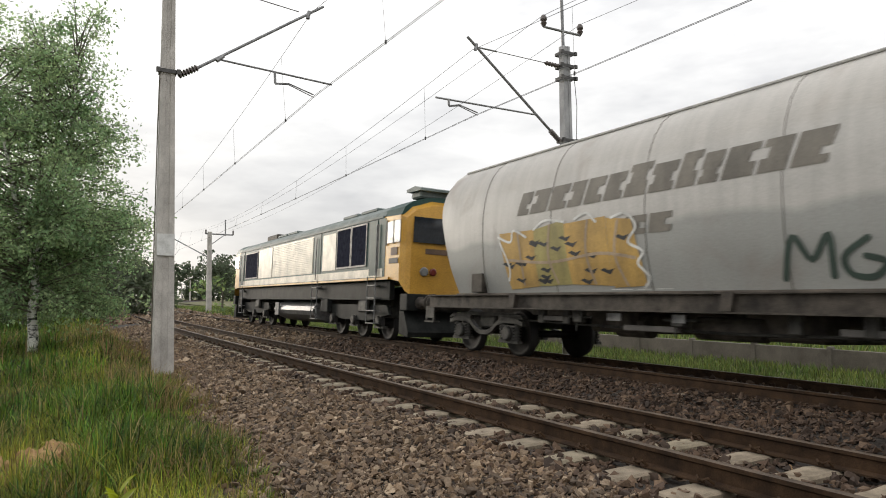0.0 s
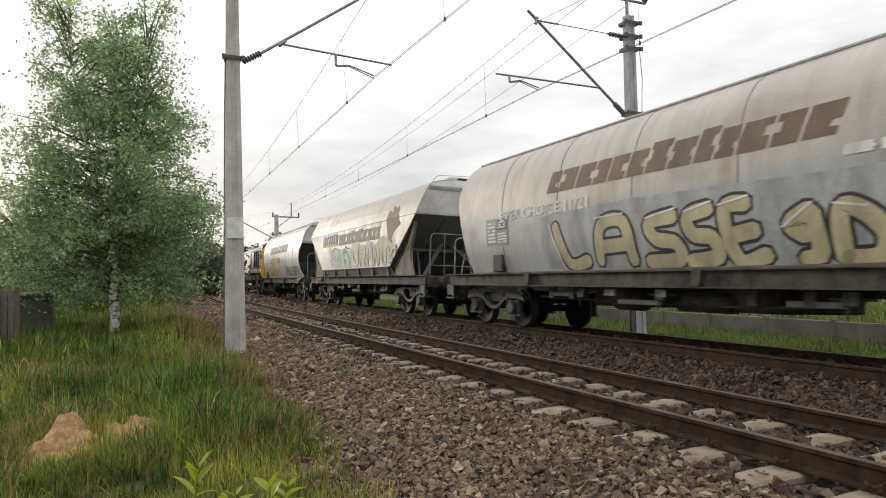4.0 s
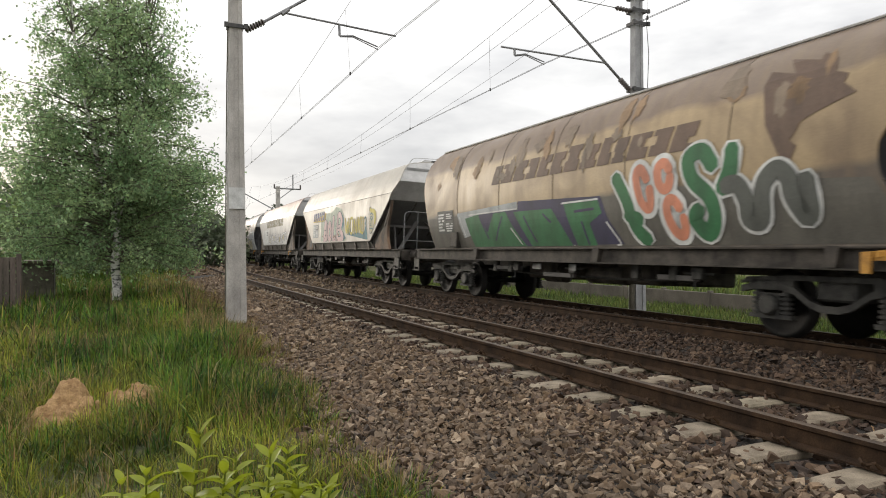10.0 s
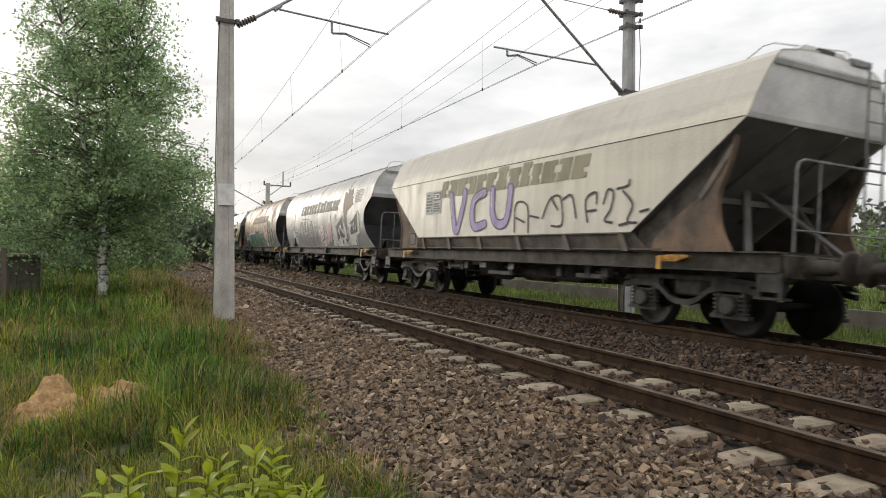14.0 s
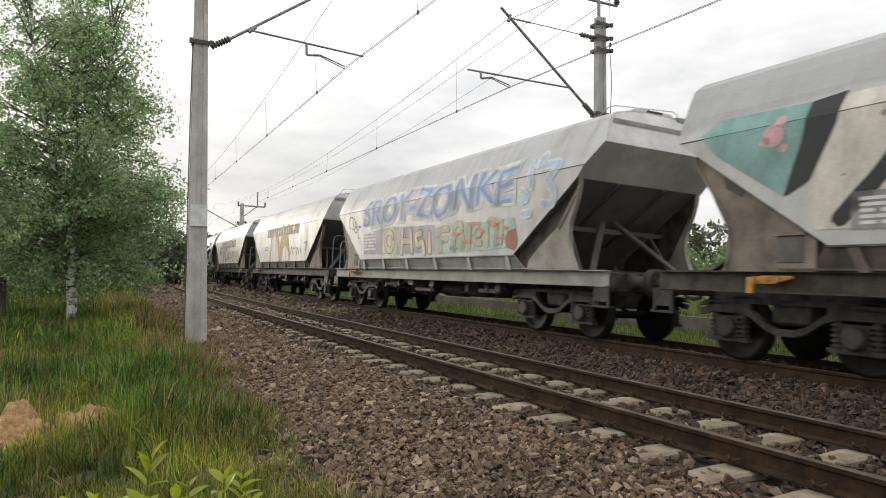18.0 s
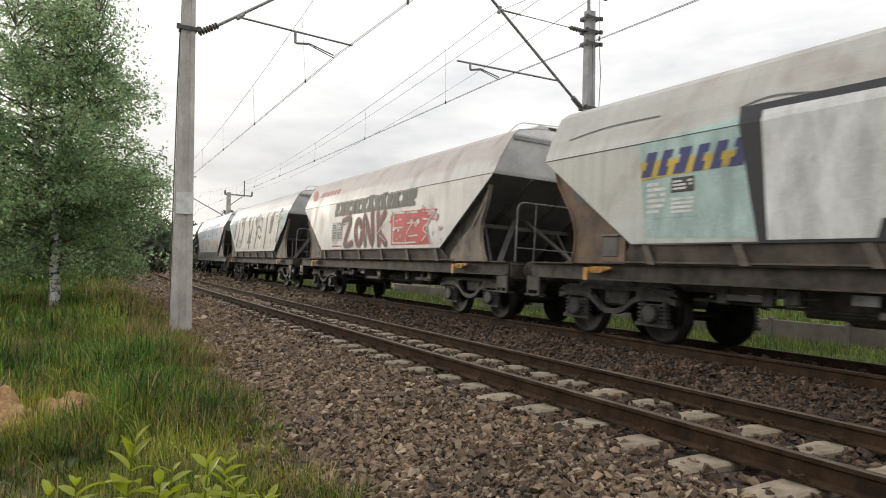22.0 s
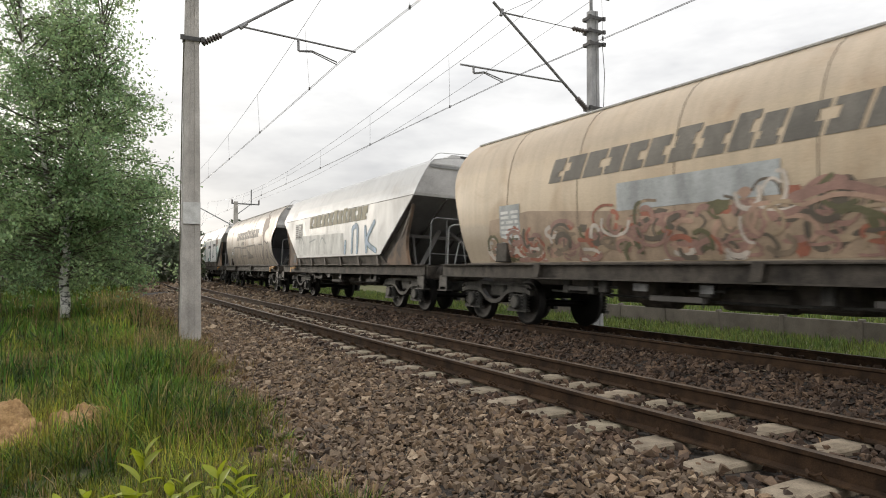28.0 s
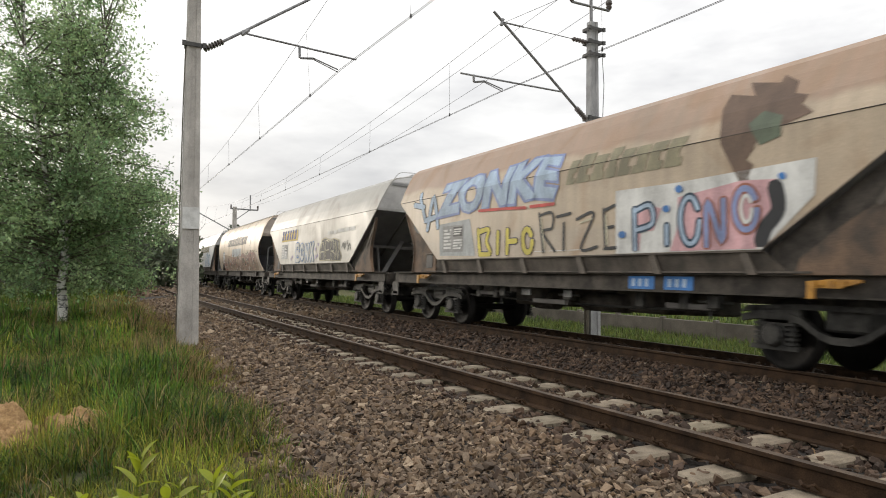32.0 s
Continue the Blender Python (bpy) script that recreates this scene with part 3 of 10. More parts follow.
def build_masts():
    # mast beside the near track
    x, z0 = 2.09, -0.4
    t = concrete_mast("catenary_mast", x, MAST_L_Y, z0, 8.85, 0.40, 0.215, "grey concrete catenary mast standing in dry grass")
    L = lambda px, pz: (px - x, SWING * (px - x), pz - z0)
    band(t, 6.03 - z0, 0.15)
    band(t, 8.21 - z0, 0.14)
    insulator(t, L(2.30, 6), L(2.72, 6.26))
    tube(t, "cantilever_tube", L(2.68, 6.23), L(5.62, 8.28), 0.032)
    tube(t, "stay_rod", L(2.2, 8.22), L(5.0, 8.01), 0.014)
    insulator(t, L(2.2, 8.22), L(2.6, 8.19), 4, 0.06)
    tube(t, "registration_arm", L(3.2, 6.51), L(5.84, 6.39), 0.024)
    tube(t, "hanger_bracket", L(4.42, 6.45), L(4.43, 6.19), 0.03)
    part("steady_arm", pipe([L(4.43, 6.19), L(4.75, 6.24), L(5.37, 6.07)], 0.016), M_STEEL, t)
    part("steady_arm", pipe([L(4.43, 6.17), L(4.75, 6.21), L(5.37, 6.01)], 0.012), M_STEEL, t)
    tube(t, "messenger_clamp", L(5.22, 7.89), L(5.26, 8.08), 0.045)
    tube(t, "stop_block", L(3.1, 6.47), L(3.25, 6.61), 0.045)
    part("number_patch", box(-0.17, 0.17, -0.172, -0.166, 2.55, 3.0), M_WHITE, t, "faded whitish painted patch")
    part("earth_wire", pipe([(-0.23, 0.02, 0), (-0.2, 0.02, 3), (-0.175, 0.02, 5.2), (-0.15, 0.02, 6.5)], 0.012), M_TWIG, t)
    # mast beyond the far track
    x, z0 = 12.16, -0.6
    t = concrete_mast("catenary_mast", x, MAST_R_Y, z0, 8.07, 0.34, 0.235, "grey concrete catenary mast beyond the far track", 0.0, M_MASTGREY)
    L = lambda px, pz: (px - x, SWING * (px - x), pz - z0)
    for z in (5.43, 7.16, 7.49, 7.85):
        band(t, z - z0, 0.19)
    insulator(t, L(11.92, 5.41), L(11.55, 5.68))
    tube(t, "cantilever_tube", L(11.58, 5.66), L(8.88, 7.68), 0.036)
    insulator(t, L(11.95, 7.49), L(11.42, 7.49), 5, 0.065)
    tube(t, "stay_rod", L(11.44, 7.49), L(9.8, 7.48), 0.012)
    tube(t, "stay_clevis", L(9.8, 7.48), L(9.15, 7.47), 0.024)
    tube(t, "registration_arm", L(7.92, 6), L(11.1, 6.02), 0.024)
    tube(t, "hanger_bracket", L(8.29, 6.02), L(8.30, 5.85), 0.03)
    part("steady_arm", pipe([L(8.30, 5.85), L(8.6, 5.92), L(9.16, 5.8)], 0.016), M_STEEL, t)
    part("steady_arm", pipe([L(8.30, 5.83), L(8.6, 5.89), L(9.16, 5.74)], 0.012), M_STEEL, t)
    tube(t, "messenger_clamp", L(9.11, 7.38), L(9.16, 7.55), 0.045)
    tube(t, "top_pole", L(12.12, 7.87), L(12.08, 10.4), 0.045)
    tube(t, "crossarm", L(11.42, 8.48), L(12.78, 8.52), 0.035)
    for px, pz in ((11.42, 8.48), (12.78, 8.52)):
        part("pin_insulator", lathe([(0, 0.03), (0.04, 0.06), (0.1, 0.09), (0.14, 0.06), (0.2, 0.095), (0.26, 0.085), (0.32, 0.05)], "z", 12), M_INSUL, t).location = L(px, pz)
    part("earth_wire", pipe([(0.24, -0.1, 7.9), (0.3, -0.12, 7.0), (0.25, -0.12, 6.0), (0.25, -0.12, 3)], 0.01), M_WIRE, t)
    part("cable_duct", pipe([(-0.24, -0.05, 0.0), (-0.23, -0.05, 1.6), (-0.20, -0.05, 2.4)], 0.07, 8), M_TWIG, t, "dark cable duct up the mast")
    # next mast down the line, beyond the far track
    x, y, z0 = 13.55, 68.66, -0.6
    t = concrete_mast("catenary_mast", x, y, z0, 7.62, 0.5, 0.36, "distant concrete catenary mast with a slim top pole")
    L = lambda px, pz: (px - x, 0, pz - z0)
    tube(t, "crossarm", L(13.2, 7.43), L(15.8, 7.38), 0.07)
    tube(t, "top_pole", L(15.05, 7.28), L(15.05, 8.85), 0.06)
    tube(t, "crossarm_brace", L(13.6, 6.29), L(15.0, 7.38), 0.04)
    tube(t, "cantilever_tube", L(13.5, 5.11), L(9.8, 7.08), 0.05)
    for px in (13.2, 15.8):
        tube(t, "pin_insulator", L(px, 7.38), L(px, 7.82), 0.08, M_INSUL)
    for x, y, h in ((43.5, 253, 7.1), (49.5, 308, 7.1), (55.5, 360, 7.1)):
        t = concrete_mast("catenary_mast", x, y, -0.7, h, 0.5, 0.36, "far pale catenary mast at the edge of the wood")
        tube(t, "cantilever_tube", (0, 0, h - 1.5), (-3.2, 0, h - 0.3), 0.06)


build_masts()


def wire(name, pts, r, label, group):
    t = tagged(new(name, mesh_of(name, pipe(pts, r, 5), M_WIRE)), label, "overhead wire", group)
    return t


def span(p, q, sag, n=24):
    out = []
    for i in range(n + 1):
        s = i / n
        y = p[1] + (q[1] - p[1]) * s
        straight = p[0] + (q[0] - p[0]) * s
        out.append((straight, y, p[2] + (q[2] - p[2]) * s - 4 * sag * s * (1 - s)))
    return out


def build_wires():
    far = 54.2
    for cx, my, hz, mz, reg_x, msg_x, grp in ((NEAR_X, MAST_L_Y, 6.04, 7.97, 5.37, 5.24, "wires over the near track"), (FAR_X, MAST_R_Y, 5.77, 7.455, 9.16, 9.14, "wires over the far track")):
        supports = [(my - far, cx + bend(my - far) - 0.2), (my, reg_x), (my + far, cx + bend(my + far) - 0.25), (my + 2 * far, cx + bend(my + 2 * far) + 0.2), (my + 3 * far, cx + bend(my + 3 * far))]
        messengers = [(my - far, cx + bend(my - far)), (my, msg_x), (my + far, cx + bend(my + far)), (my + 2 * far, cx + bend(my + 2 * far)), (my + 3 * far, cx + bend(my + 3 * far))]
        contact, carrier = [], []
        for (y0, x0), (y1, x1) in zip(supports[:-1], supports[1:]):
            contact += span((x0, y0, hz), (x1, y1, hz), 0.10 if y0 > 0 else 0.05)[:-1]
        for (y0, x0), (y1, x1) in zip(messengers[:-1], messengers[1:]):
            carrier += span((x0, y0, mz), (x1, y1, mz), 1.15)[:-1]
        wire("contact_wire", contact, 0.006, "dark grey contact wire over the track", grp)
        wire("contact_wire", [(x + 0.04, y, z) for x, y, z in contact], 0.006, "dark grey contact wire over the track", grp)
        wire("messenger_wire", carrier, 0.0065, "sagging dark messenger cable above the contact wire", grp)
        cy, cz, cxs = [p[1] for p in contact], [p[2] for p in contact], [p[0] for p in contact]
        my_, mz_, mx_ = [p[1] for p in carrier], [p[2] for p in carrier], [p[0] for p in carrier]
        for k in range(-5, 14):
            y = my + 2.7 + k * 6.47
            a = (float(np.interp(y, cy, cxs)) + 0.02, y, float(np.interp(y, cy, cz)))
            b = (float(np.interp(y, my_, mx_)), y, float(np.interp(y, my_, mz_)))
            bm = rods([(a, b)], 0.004, 5)
            add_rod(bm, (a[0], a[1], a[2] - 0.03), (a[0], a[1], a[2] + 0.05), 0.022, None, 6)
            tagged(new("dropper_wire", mesh_of("dropper_wire", bm, M_WIRE)), "thin dropper hanging between cable and contact wire", "overhead wire", grp)
    # feeder wires on the far masts
    for dx, z in ((-0.72, 8.80), (0.64, 8.83)):
        pts = span((12.14 + dx + bend(-50), -50, z), (12.14 + dx, 14.13, z), 0.9) + span((12.14 + dx, 14.13, z), (14.5 + dx * 1.5, 68.7, 7.82), 0.8)
        wire("feeder_wire", pts, 0.007, "thin feeder wire on the mast crossarm", "feeder wires")


build_wires()


# ---------------------------------------------------------------- hopper wagons
CACHE = {}


def cached(key, make):
    if key not in CACHE:
        CACHE[key] = make()
    return CACHE[key]


ROUND_SECTION = ((1.33, 1.25), (1.40, 1.5), (1.47, 1.8), (1.51, 2.15), (1.53, 2.5), (1.52, 2.85), (1.485, 3.1), (1.42, 3.38), (1.31, 3.64), (1.15, 3.86), (0.93, 4.03), (0.55, 4.13), (0.25, 4.16))
FLAT_SECTION = ((1.495, 1.53), (1.51, 2.1), (1.52, 2.65), (1.53, 3.06), (1.51, 3.13), (1.40, 3.42), (1.235, 3.76), (1.13, 3.94), (0.99, 4.05), (0.55, 4.14), (0.25, 4.17))


def glide(z, zs, vs):
    """Smooth curve through the given values."""
    zs, vs = list(zs), list(vs)
    if z <= zs[0]:
        return vs[0]
    if z >= zs[-1]:
        return vs[-1]
    i = max(k for k in range(len(zs) - 1) if zs[k] <= z)
    d = [(vs[k + 1] - vs[k]) / (zs[k + 1] - zs[k]) for k in range(len(zs) - 1)]
    m = [d[0]] + [(a + b) / 2 if a * b > 0 else 0.0 for a, b in zip(d[:-1], d[1:])] + [d[-1]]
    h = zs[i + 1] - zs[i]
    t = (z - zs[i]) / h
    return (2 * t ** 3 - 3 * t * t + 1) * vs[i] + (t ** 3 - 2 * t * t + t) * h * m[i] + (-2 * t ** 3 + 3 * t * t) * vs[i + 1] + (t ** 3 - t * t) * h * m[i + 1]


ROUND_SECTION = tuple((glide(z, [q[1] for q in ROUND_SECTION], [q[0] for q in ROUND_SECTION]), z) for z in [1.26 + 0.115 * i for i in range(20)]) + tuple(q for q in ROUND_SECTION if q[1] > 3.5)


def round_end(z, rear):
    """Distance of the side sheet's edge from the wagon's middle, by height, on the round wagon."""
    if rear:
        return float(glide(z, (1.25, 1.6, 2.0, 2.3, 2.65, 2.97, 3.3, 3.9, 4.15), (7.28, 6.74, 6.46, 6.42, 6.62, 7.12, 7.16, 7.23, 7.2)))
    return float(glide(z, (1.25, 1.8, 2.4, 3.0, 3.3, 3.7, 4.15), (6.2, 6.38, 6.57, 6.78, 6.83, 6.78, 6.7)))


def flat_end(z, rear):
    return float(np.interp(z, (1.53, 3.06, 3.13, 3.95, 4.2), (4.45, 6.70, 6.72, 6.80, 6.72)))


def hooded_end(z, rear):
    """Rear end whose upper wall folds outwards over a lower crease."""
    if not rear:
        return flat_end(z, rear)
    return float(np.interp(z, (1.53, 2.86, 3.44, 3.95, 4.2), (4.45, 6.45, 7.02, 6.86, 6.72)))


def side_x(section, z):
    zs, xs = [p[1] for p in section], [p[0] for p in section]
    return float(np.interp(z, zs, xs))


def shell(section, end, sheets, thick=0.02):
    """The outer skin, from one lower edge over the roof to the other."""
    bm = bmesh.new()
    full = [(-x, z) for x, z in section] + [(x, z) for x, z in section[::-1]]
    cols = []
    for s in np.linspace(0, 1, sheets + 1):
        col = []
        for x, z in full:
            y0, y1 = -end(z, True), end(z, False)
            col.append(bm.verts.new((x, y0 + (y1 - y0) * s, z)))
        cols.append(col)
    for a, b in zip(cols[:-1], cols[1:]):
        for i in range(len(full) - 1):
            bm.faces.new((a[i], a[i + 1], b[i + 1], b[i]))
    bmesh.ops.recalc_face_normals(bm, faces=bm.faces)
    if sum(f.normal.z * f.calc_area() for f in bm.faces) < 0:
        bmesh.ops.reverse_faces(bm, faces=bm.faces)
    r = bmesh.ops.solidify(bm, geom=bm.faces[:], thickness=thick)
    return bm


def end_wall(section, end, z0, sign):
    """Upper end wall: closes the skin from its crease to the roof, folded as the side sheet's edge runs."""
    bm = bmesh.new()
    levels = sorted({z0} | {z for _, z in section if z > z0})
    for inset in (0.012, 0.04):
        rows = []
        for z in levels:
            x, y = side_x(section, z) - 0.015, sign * (end(z, sign < 0) - inset)
            rows.append([bm.verts.new((k * x, y, z)) for k in (-1, -0.33, 0.33, 1)])
        for a, b in zip(rows[:-1], rows[1:]):
            for i in range(3):
                bm.faces.new((a[i], a[i + 1], b[i + 1], b[i]))
        bm.faces.new(rows[-1])
    bmesh.ops.recalc_face_normals(bm, faces=bm.faces)
    return bm


def with_levels(section, zs):
    """The same section with further points at the given heights."""
    extra = [(side_x(section, z), z) for z in zs]
    return tuple(sorted(list(section) + extra, key=lambda q: q[1]))


def plate4(a, b, c, d, thick=0.03):
    """A plate over four corners."""
    bm = bmesh.new()
    f = bm.faces.new([bm.verts.new(p) for p in (a, b, c, d)])
    bmesh.ops.solidify(bm, geom=[f], thickness=thick)
    return bm


def slab_between(p, q, w, d):
    """A flat bar from p to q, w wide across the wagon and d thick."""
    p, q = Vector(p), Vector(q)
    n = (q - p).cross(Vector((1, 0, 0))).normalized() * (d / 2)
    bm = bmesh.new()
    vs = [bm.verts.new(o + Vector((sx * w / 2, 0, 0)) + k * n) for o in (p, q) for sx, k in ((-1, -1), (1, -1), (1, 1), (-1, 1))]
    for i in range(4):
        bm.faces.new((vs[i], vs[(i + 1) % 4], vs[4 + (i + 1) % 4], vs[4 + i]))
    bm.faces.new(vs[:4])
    bm.faces.new(vs[4:])
    bmesh.ops.recalc_face_normals(bm, faces=bm.faces)
    return bm


def spring(bm, y, x):
    n = 5
    for i in range(n):
        z = 0.34 + i * 0.062
        add_rod(bm, (x, y, z), (x, y, z + 0.034), 0.085, 0.085, 10)
    add_rod(bm, (x, y, 0.30), (x, y, 0.66), 0.05, 0.05, 8)


def build_bogie(parent, y, wheelsets):
    """A two-axle bogie: frames, springs, axle boxes, bolster and wheelsets."""
    bg = part("bogie", cached("bolster", lambda: mesh_of("bolster", box(-1.0, 1.0, -0.28, 0.28, 0.55, 0.86, 0.03), M_BOGIE)), None, parent, "oily dark two-axle bogie")
    bg.location = (0, y, 0)
    for s in (-1, 1):
        f = part("side_frame", cached(("frame", s), lambda: mesh_of("side_frame", frame_side(s), M_BOGIE)), None, bg)
        for yy in (-0.9, 0.9):
            part("axle_box", cached("axle_box", lambda: mesh_of("axle_box", axle_box(), M_BOGIE)), None, bg).matrix_local = pose(s * 1.03, yy, 0, 0, 0, 0 if s > 0 else 180)
            for d in (-0.23, 0.23):
                part("coil_spring", cached("spring", lambda: mesh_of("coil_spring", spring_bm(), M_BOGIE)), None, bg).location = (s * 1.03, yy + d, 0)
    for yy in (-0.9, 0.9):
        w = part("wheelset", cached("wheelset", lambda: mesh_of("wheelset", wheelset_bm(), M_WHEEL, True)), None, bg)
        w.location = (0, yy, 0.46)
        wheelsets.append((w, yy, 0.46))
    return bg


def frame_side(s):
    """Open side frame: a flat top chord and a bow that droops between the axle boxes."""
    x0, x1 = sorted((s * 0.98, s * 1.08))
    bm = slab([(-1.42, 0.74), (-1.30, 0.83), (-0.55, 0.87), (0.55, 0.87), (1.30, 0.83), (1.42, 0.74), (1.30, 0.76), (0.55, 0.80), (-0.55, 0.80), (-1.30, 0.76)], x0, x1)
    bow = [(-1.38, 0.66), (-1.15, 0.71), (-0.72, 0.71), (-0.52, 0.66), (-0.28, 0.50), (-0.12, 0.45), (0.12, 0.45), (0.28, 0.50), (0.52, 0.66), (0.72, 0.71), (1.15, 0.71), (1.38, 0.66)]
    add_slab(bm, [(y, z + 0.045) for y, z in bow] + [(y, z - 0.045) for y, z in bow[::-1]], *sorted((s * 1.0, s * 1.10)))
    for y in (-0.9, 0.9):
        add_box(bm, x0, x1, y - 0.36, y + 0.36, 0.66, 0.80)
    return bm


def axle_box():
    bm = lathe([(-0.06, 0.10), (0.02, 0.15), (0.10, 0.15), (0.13, 0.12), (0.13, 0.05)], "x", 14)
    for v in bm.verts:
        v.co.z += 0.46
    add_box(bm, -0.06, 0.06, -0.34, 0.34, 0.27, 0.33)
    add_box(bm, -0.06, 0.06, -0.17, 0.17, 0.33, 0.62)
    return bm


def spring_bm():
    bm = bmesh.new()
    spring(bm, 0, 0)
    return bm


def wheelset_bm():
    bm = bmesh.new()
    for s in (-1, 1):
        w = lathe([(-0.07, 0.10), (-0.06, 0.485), (-0.03, 0.49), (-0.02, 0.465), (0.07, 0.455), (0.07, 0.40), (0.03, 0.36), (0.02, 0.14), (0.08, 0.11), (0.08, 0.06)], "x", 28)
        me = bpy.data.meshes.new("tmp")
        if s < 0:
            for v in w.verts:
                v.co.x = -v.co.x
        for v in w.verts:
            v.co.x += s * 0.745
        w.to_mesh(me)
        w.free()
        bm.from_mesh(me)
        bpy.data.meshes.remove(me)
    add_rod(bm, (-1.02, 0, 0), (1.02, 0, 0), 0.075, None, 10)
    bmesh.ops.recalc_face_normals(bm, faces=bm.faces)
    return bm


def buffer_bm():
    bm = lathe([(0, 0.16), (0.05, 0.16), (0.06, 0.105), (0.32, 0.105), (0.33, 0.08), (0.55, 0.08), (0.56, 0.22), (0.59, 0.225), (0.615, 0.19)], "y", 18)
    return bm


def railing_bm(h=1.2):
    """A bent tube railing across the platform."""
    bm = pipe([(0, 0, 0), (0, 0, h - 0.14), (0.04, 0, h - 0.04), (0.14, 0, h), (2.36, 0, h), (2.46, 0, h - 0.04), (2.5, 0, h - 0.14), (2.5, 0, 0)], 0.021)
    for p, q in (((0, 0, 0.28), (2.5, 0, 0.28)), ((0.45, 0, 0), (0.45, 0, h))):
        add_rod(bm, p, q, 0.014)
    return bm


def ladder_bm(h):
    bm = rods([((-0.19, 0, 0), (-0.19, 0, h)), ((0.19, 0, 0), (0.19, 0, h))], 0.017)
    z = 0.2
    while z < h:
        add_rod(bm, (-0.19, 0, z), (0.19, 0, z), 0.012)
        z += 0.3
    return bm


def lever_bm():
    """Orange change-over lever: a sloping cover with a downward handle."""
    bm = slab([(0.40, 0.02), (0.40, 0.12), (0.12, 0.15), (-0.36, 0.15), (-0.36, 0.11), (-0.05, 0.02)], -0.03, 0.03)
    add_slab(bm, [(0.42, -0.14), (0.42, 0.12), (0.28, 0.13), (0.30, -0.02), (0.30, -0.14)], -0.07, -0.035)
    for y in (-0.12, 0.06, 0.22):
        add_box(bm, -0.055, -0.032, y - 0.035, y + 0.035, 0.06, 0.13)
    return bm


def under_gear(root, half, wheelsets, frame_paint=None):
    """Underframe, buffers, couplers, brake gear and bogies of one wagon. half: to the buffer faces."""
    L = half - 0.62
    for s in (-1, 1):
        part("solebar", cached(("solebar", round(L, 2), s, frame_paint), lambda: mesh_of("solebar", solebar_bm(L, s), frame_paint or M_UNDER)), None, root, "long grimy steel solebar")
        part("headstock", cached(("headstock",), lambda: mesh_of("headstock", box(-1.30, 1.30, -0.06, 0.06, 0.88, 1.20, 0.015), M_UNDER)), None, root).location = (0, s * L, 0)
        for x in (-0.875, 0.875):
            b = part("buffer", cached("buffer", lambda: mesh_of("buffer", buffer_bm(), M_UNDER, True)), None, root, "round black side buffer")
            b.matrix_local = pose(x, s * (L + 0.05), 1.05, 0, 0, 0 if s > 0 else 180)
        part("coupling_hook", cached("hook", lambda: mesh_of("coupling_hook", pipe([(0, -0.1, 1.05), (0, 0.3, 1.05), (0, 0.38, 1.0), (0, 0.42, 0.85), (0, 0.58, 0.82)], 0.035), M_UNDER)), None, root).matrix_local = pose(0, s * L, 0, 0, 0, 0 if s > 0 else 180)
        build_bogie(root, s * (half - 2.55), wheelsets)
        for x in (-1, 1):
            part("corner_step", cached(("cstep", x, s), lambda: mesh_of("corner_step", corner_step_bm(x), M_BOGIE)), None, root, "grey stirrup step under the frame corner").location = (0, s * (L - 0.12), 0)
    part("centre_sill", cached(("sill", round(L, 2)), lambda: mesh_of("centre_sill", box(-0.25, 0.25, -L, L, 0.85, 1.15), M_UNDER)), None, root)
    part("brake_cylinder", cached("brake_cyl", lambda: mesh_of("brake_cylinder", lathe([(-0.4, 0.12), (-0.38, 0.19), (0.3, 0.19), (0.36, 0.1)], "y", 14), M_UNDER)), None, root).location = (-0.6, 1.2, 0.72)
    part("air_reservoir", cached("air_res", lambda: mesh_of("air_reservoir", lathe([(-0.62, 0.05), (-0.55, 0.17), (0.55, 0.17), (0.62, 0.05)], "y", 14), M_UNDER)), None, root).location = (-0.75, -0.8, 0.74)
    for y in (-2.9, -2.0, 2.3, 3.0):
        part("brake_rigging_box", cached("rig", lambda: mesh_of("brake_rigging_box", box(-0.05, 0.05, -0.09, 0.09, 0.70, 0.98, 0.02), M_BOGIE)), None, root).location = (-1.12, y, 0)
    part("brake_pull_rod", cached("pull", lambda: mesh_of("brake_pull_rod", pipe([(-1.0, -3.4, 0.72), (-1.0, -1.2, 0.68), (-1.0, 1.4, 0.70), (-1.0, 3.6, 0.74)], 0.022), M_BOGIE)), None, root)
    for y in (-1.6, 1.5):
        part("discharge_chute", cached("chute", lambda: mesh_of("discharge_chute", box(-0.95, 0.95, -0.55, 0.55, 0.60, 1.0, 0.04), M_UNDER)), None, root).location = (0.15, y, 0)
    for y, ln, z in ((-3.0, 0.9, 0.76), (0.35, 1.1, 0.70), (2.7, 0.7, 0.80)):
        part("brake_beam", cached(("beam", ln, z), lambda: mesh_of("brake_beam", box(-1.16, -1.08, -ln / 2, ln / 2, z - 0.045, z + 0.045, 0.01), M_STRUT)), None, root).location = (0, y, 0)
    for y in (-3.5, -0.25, 1.9):
        part("valve_box", cached("valve", lambda: mesh_of("valve_box", valve_bm(), M_BOGIE)), None, root).location = (-1.18, y, 0)
    for y, w in ((-0.3, 0.22), (1.0, 0.3)):
        part("data_plate", cached(("dataplate", w), lambda: mesh_of("data_plate", box(-0.012, 0.012, -w / 2, w / 2, 0.80, 0.92), M_RAILING)), None, root, "grey data plate").location = (-1.25, y, 0)


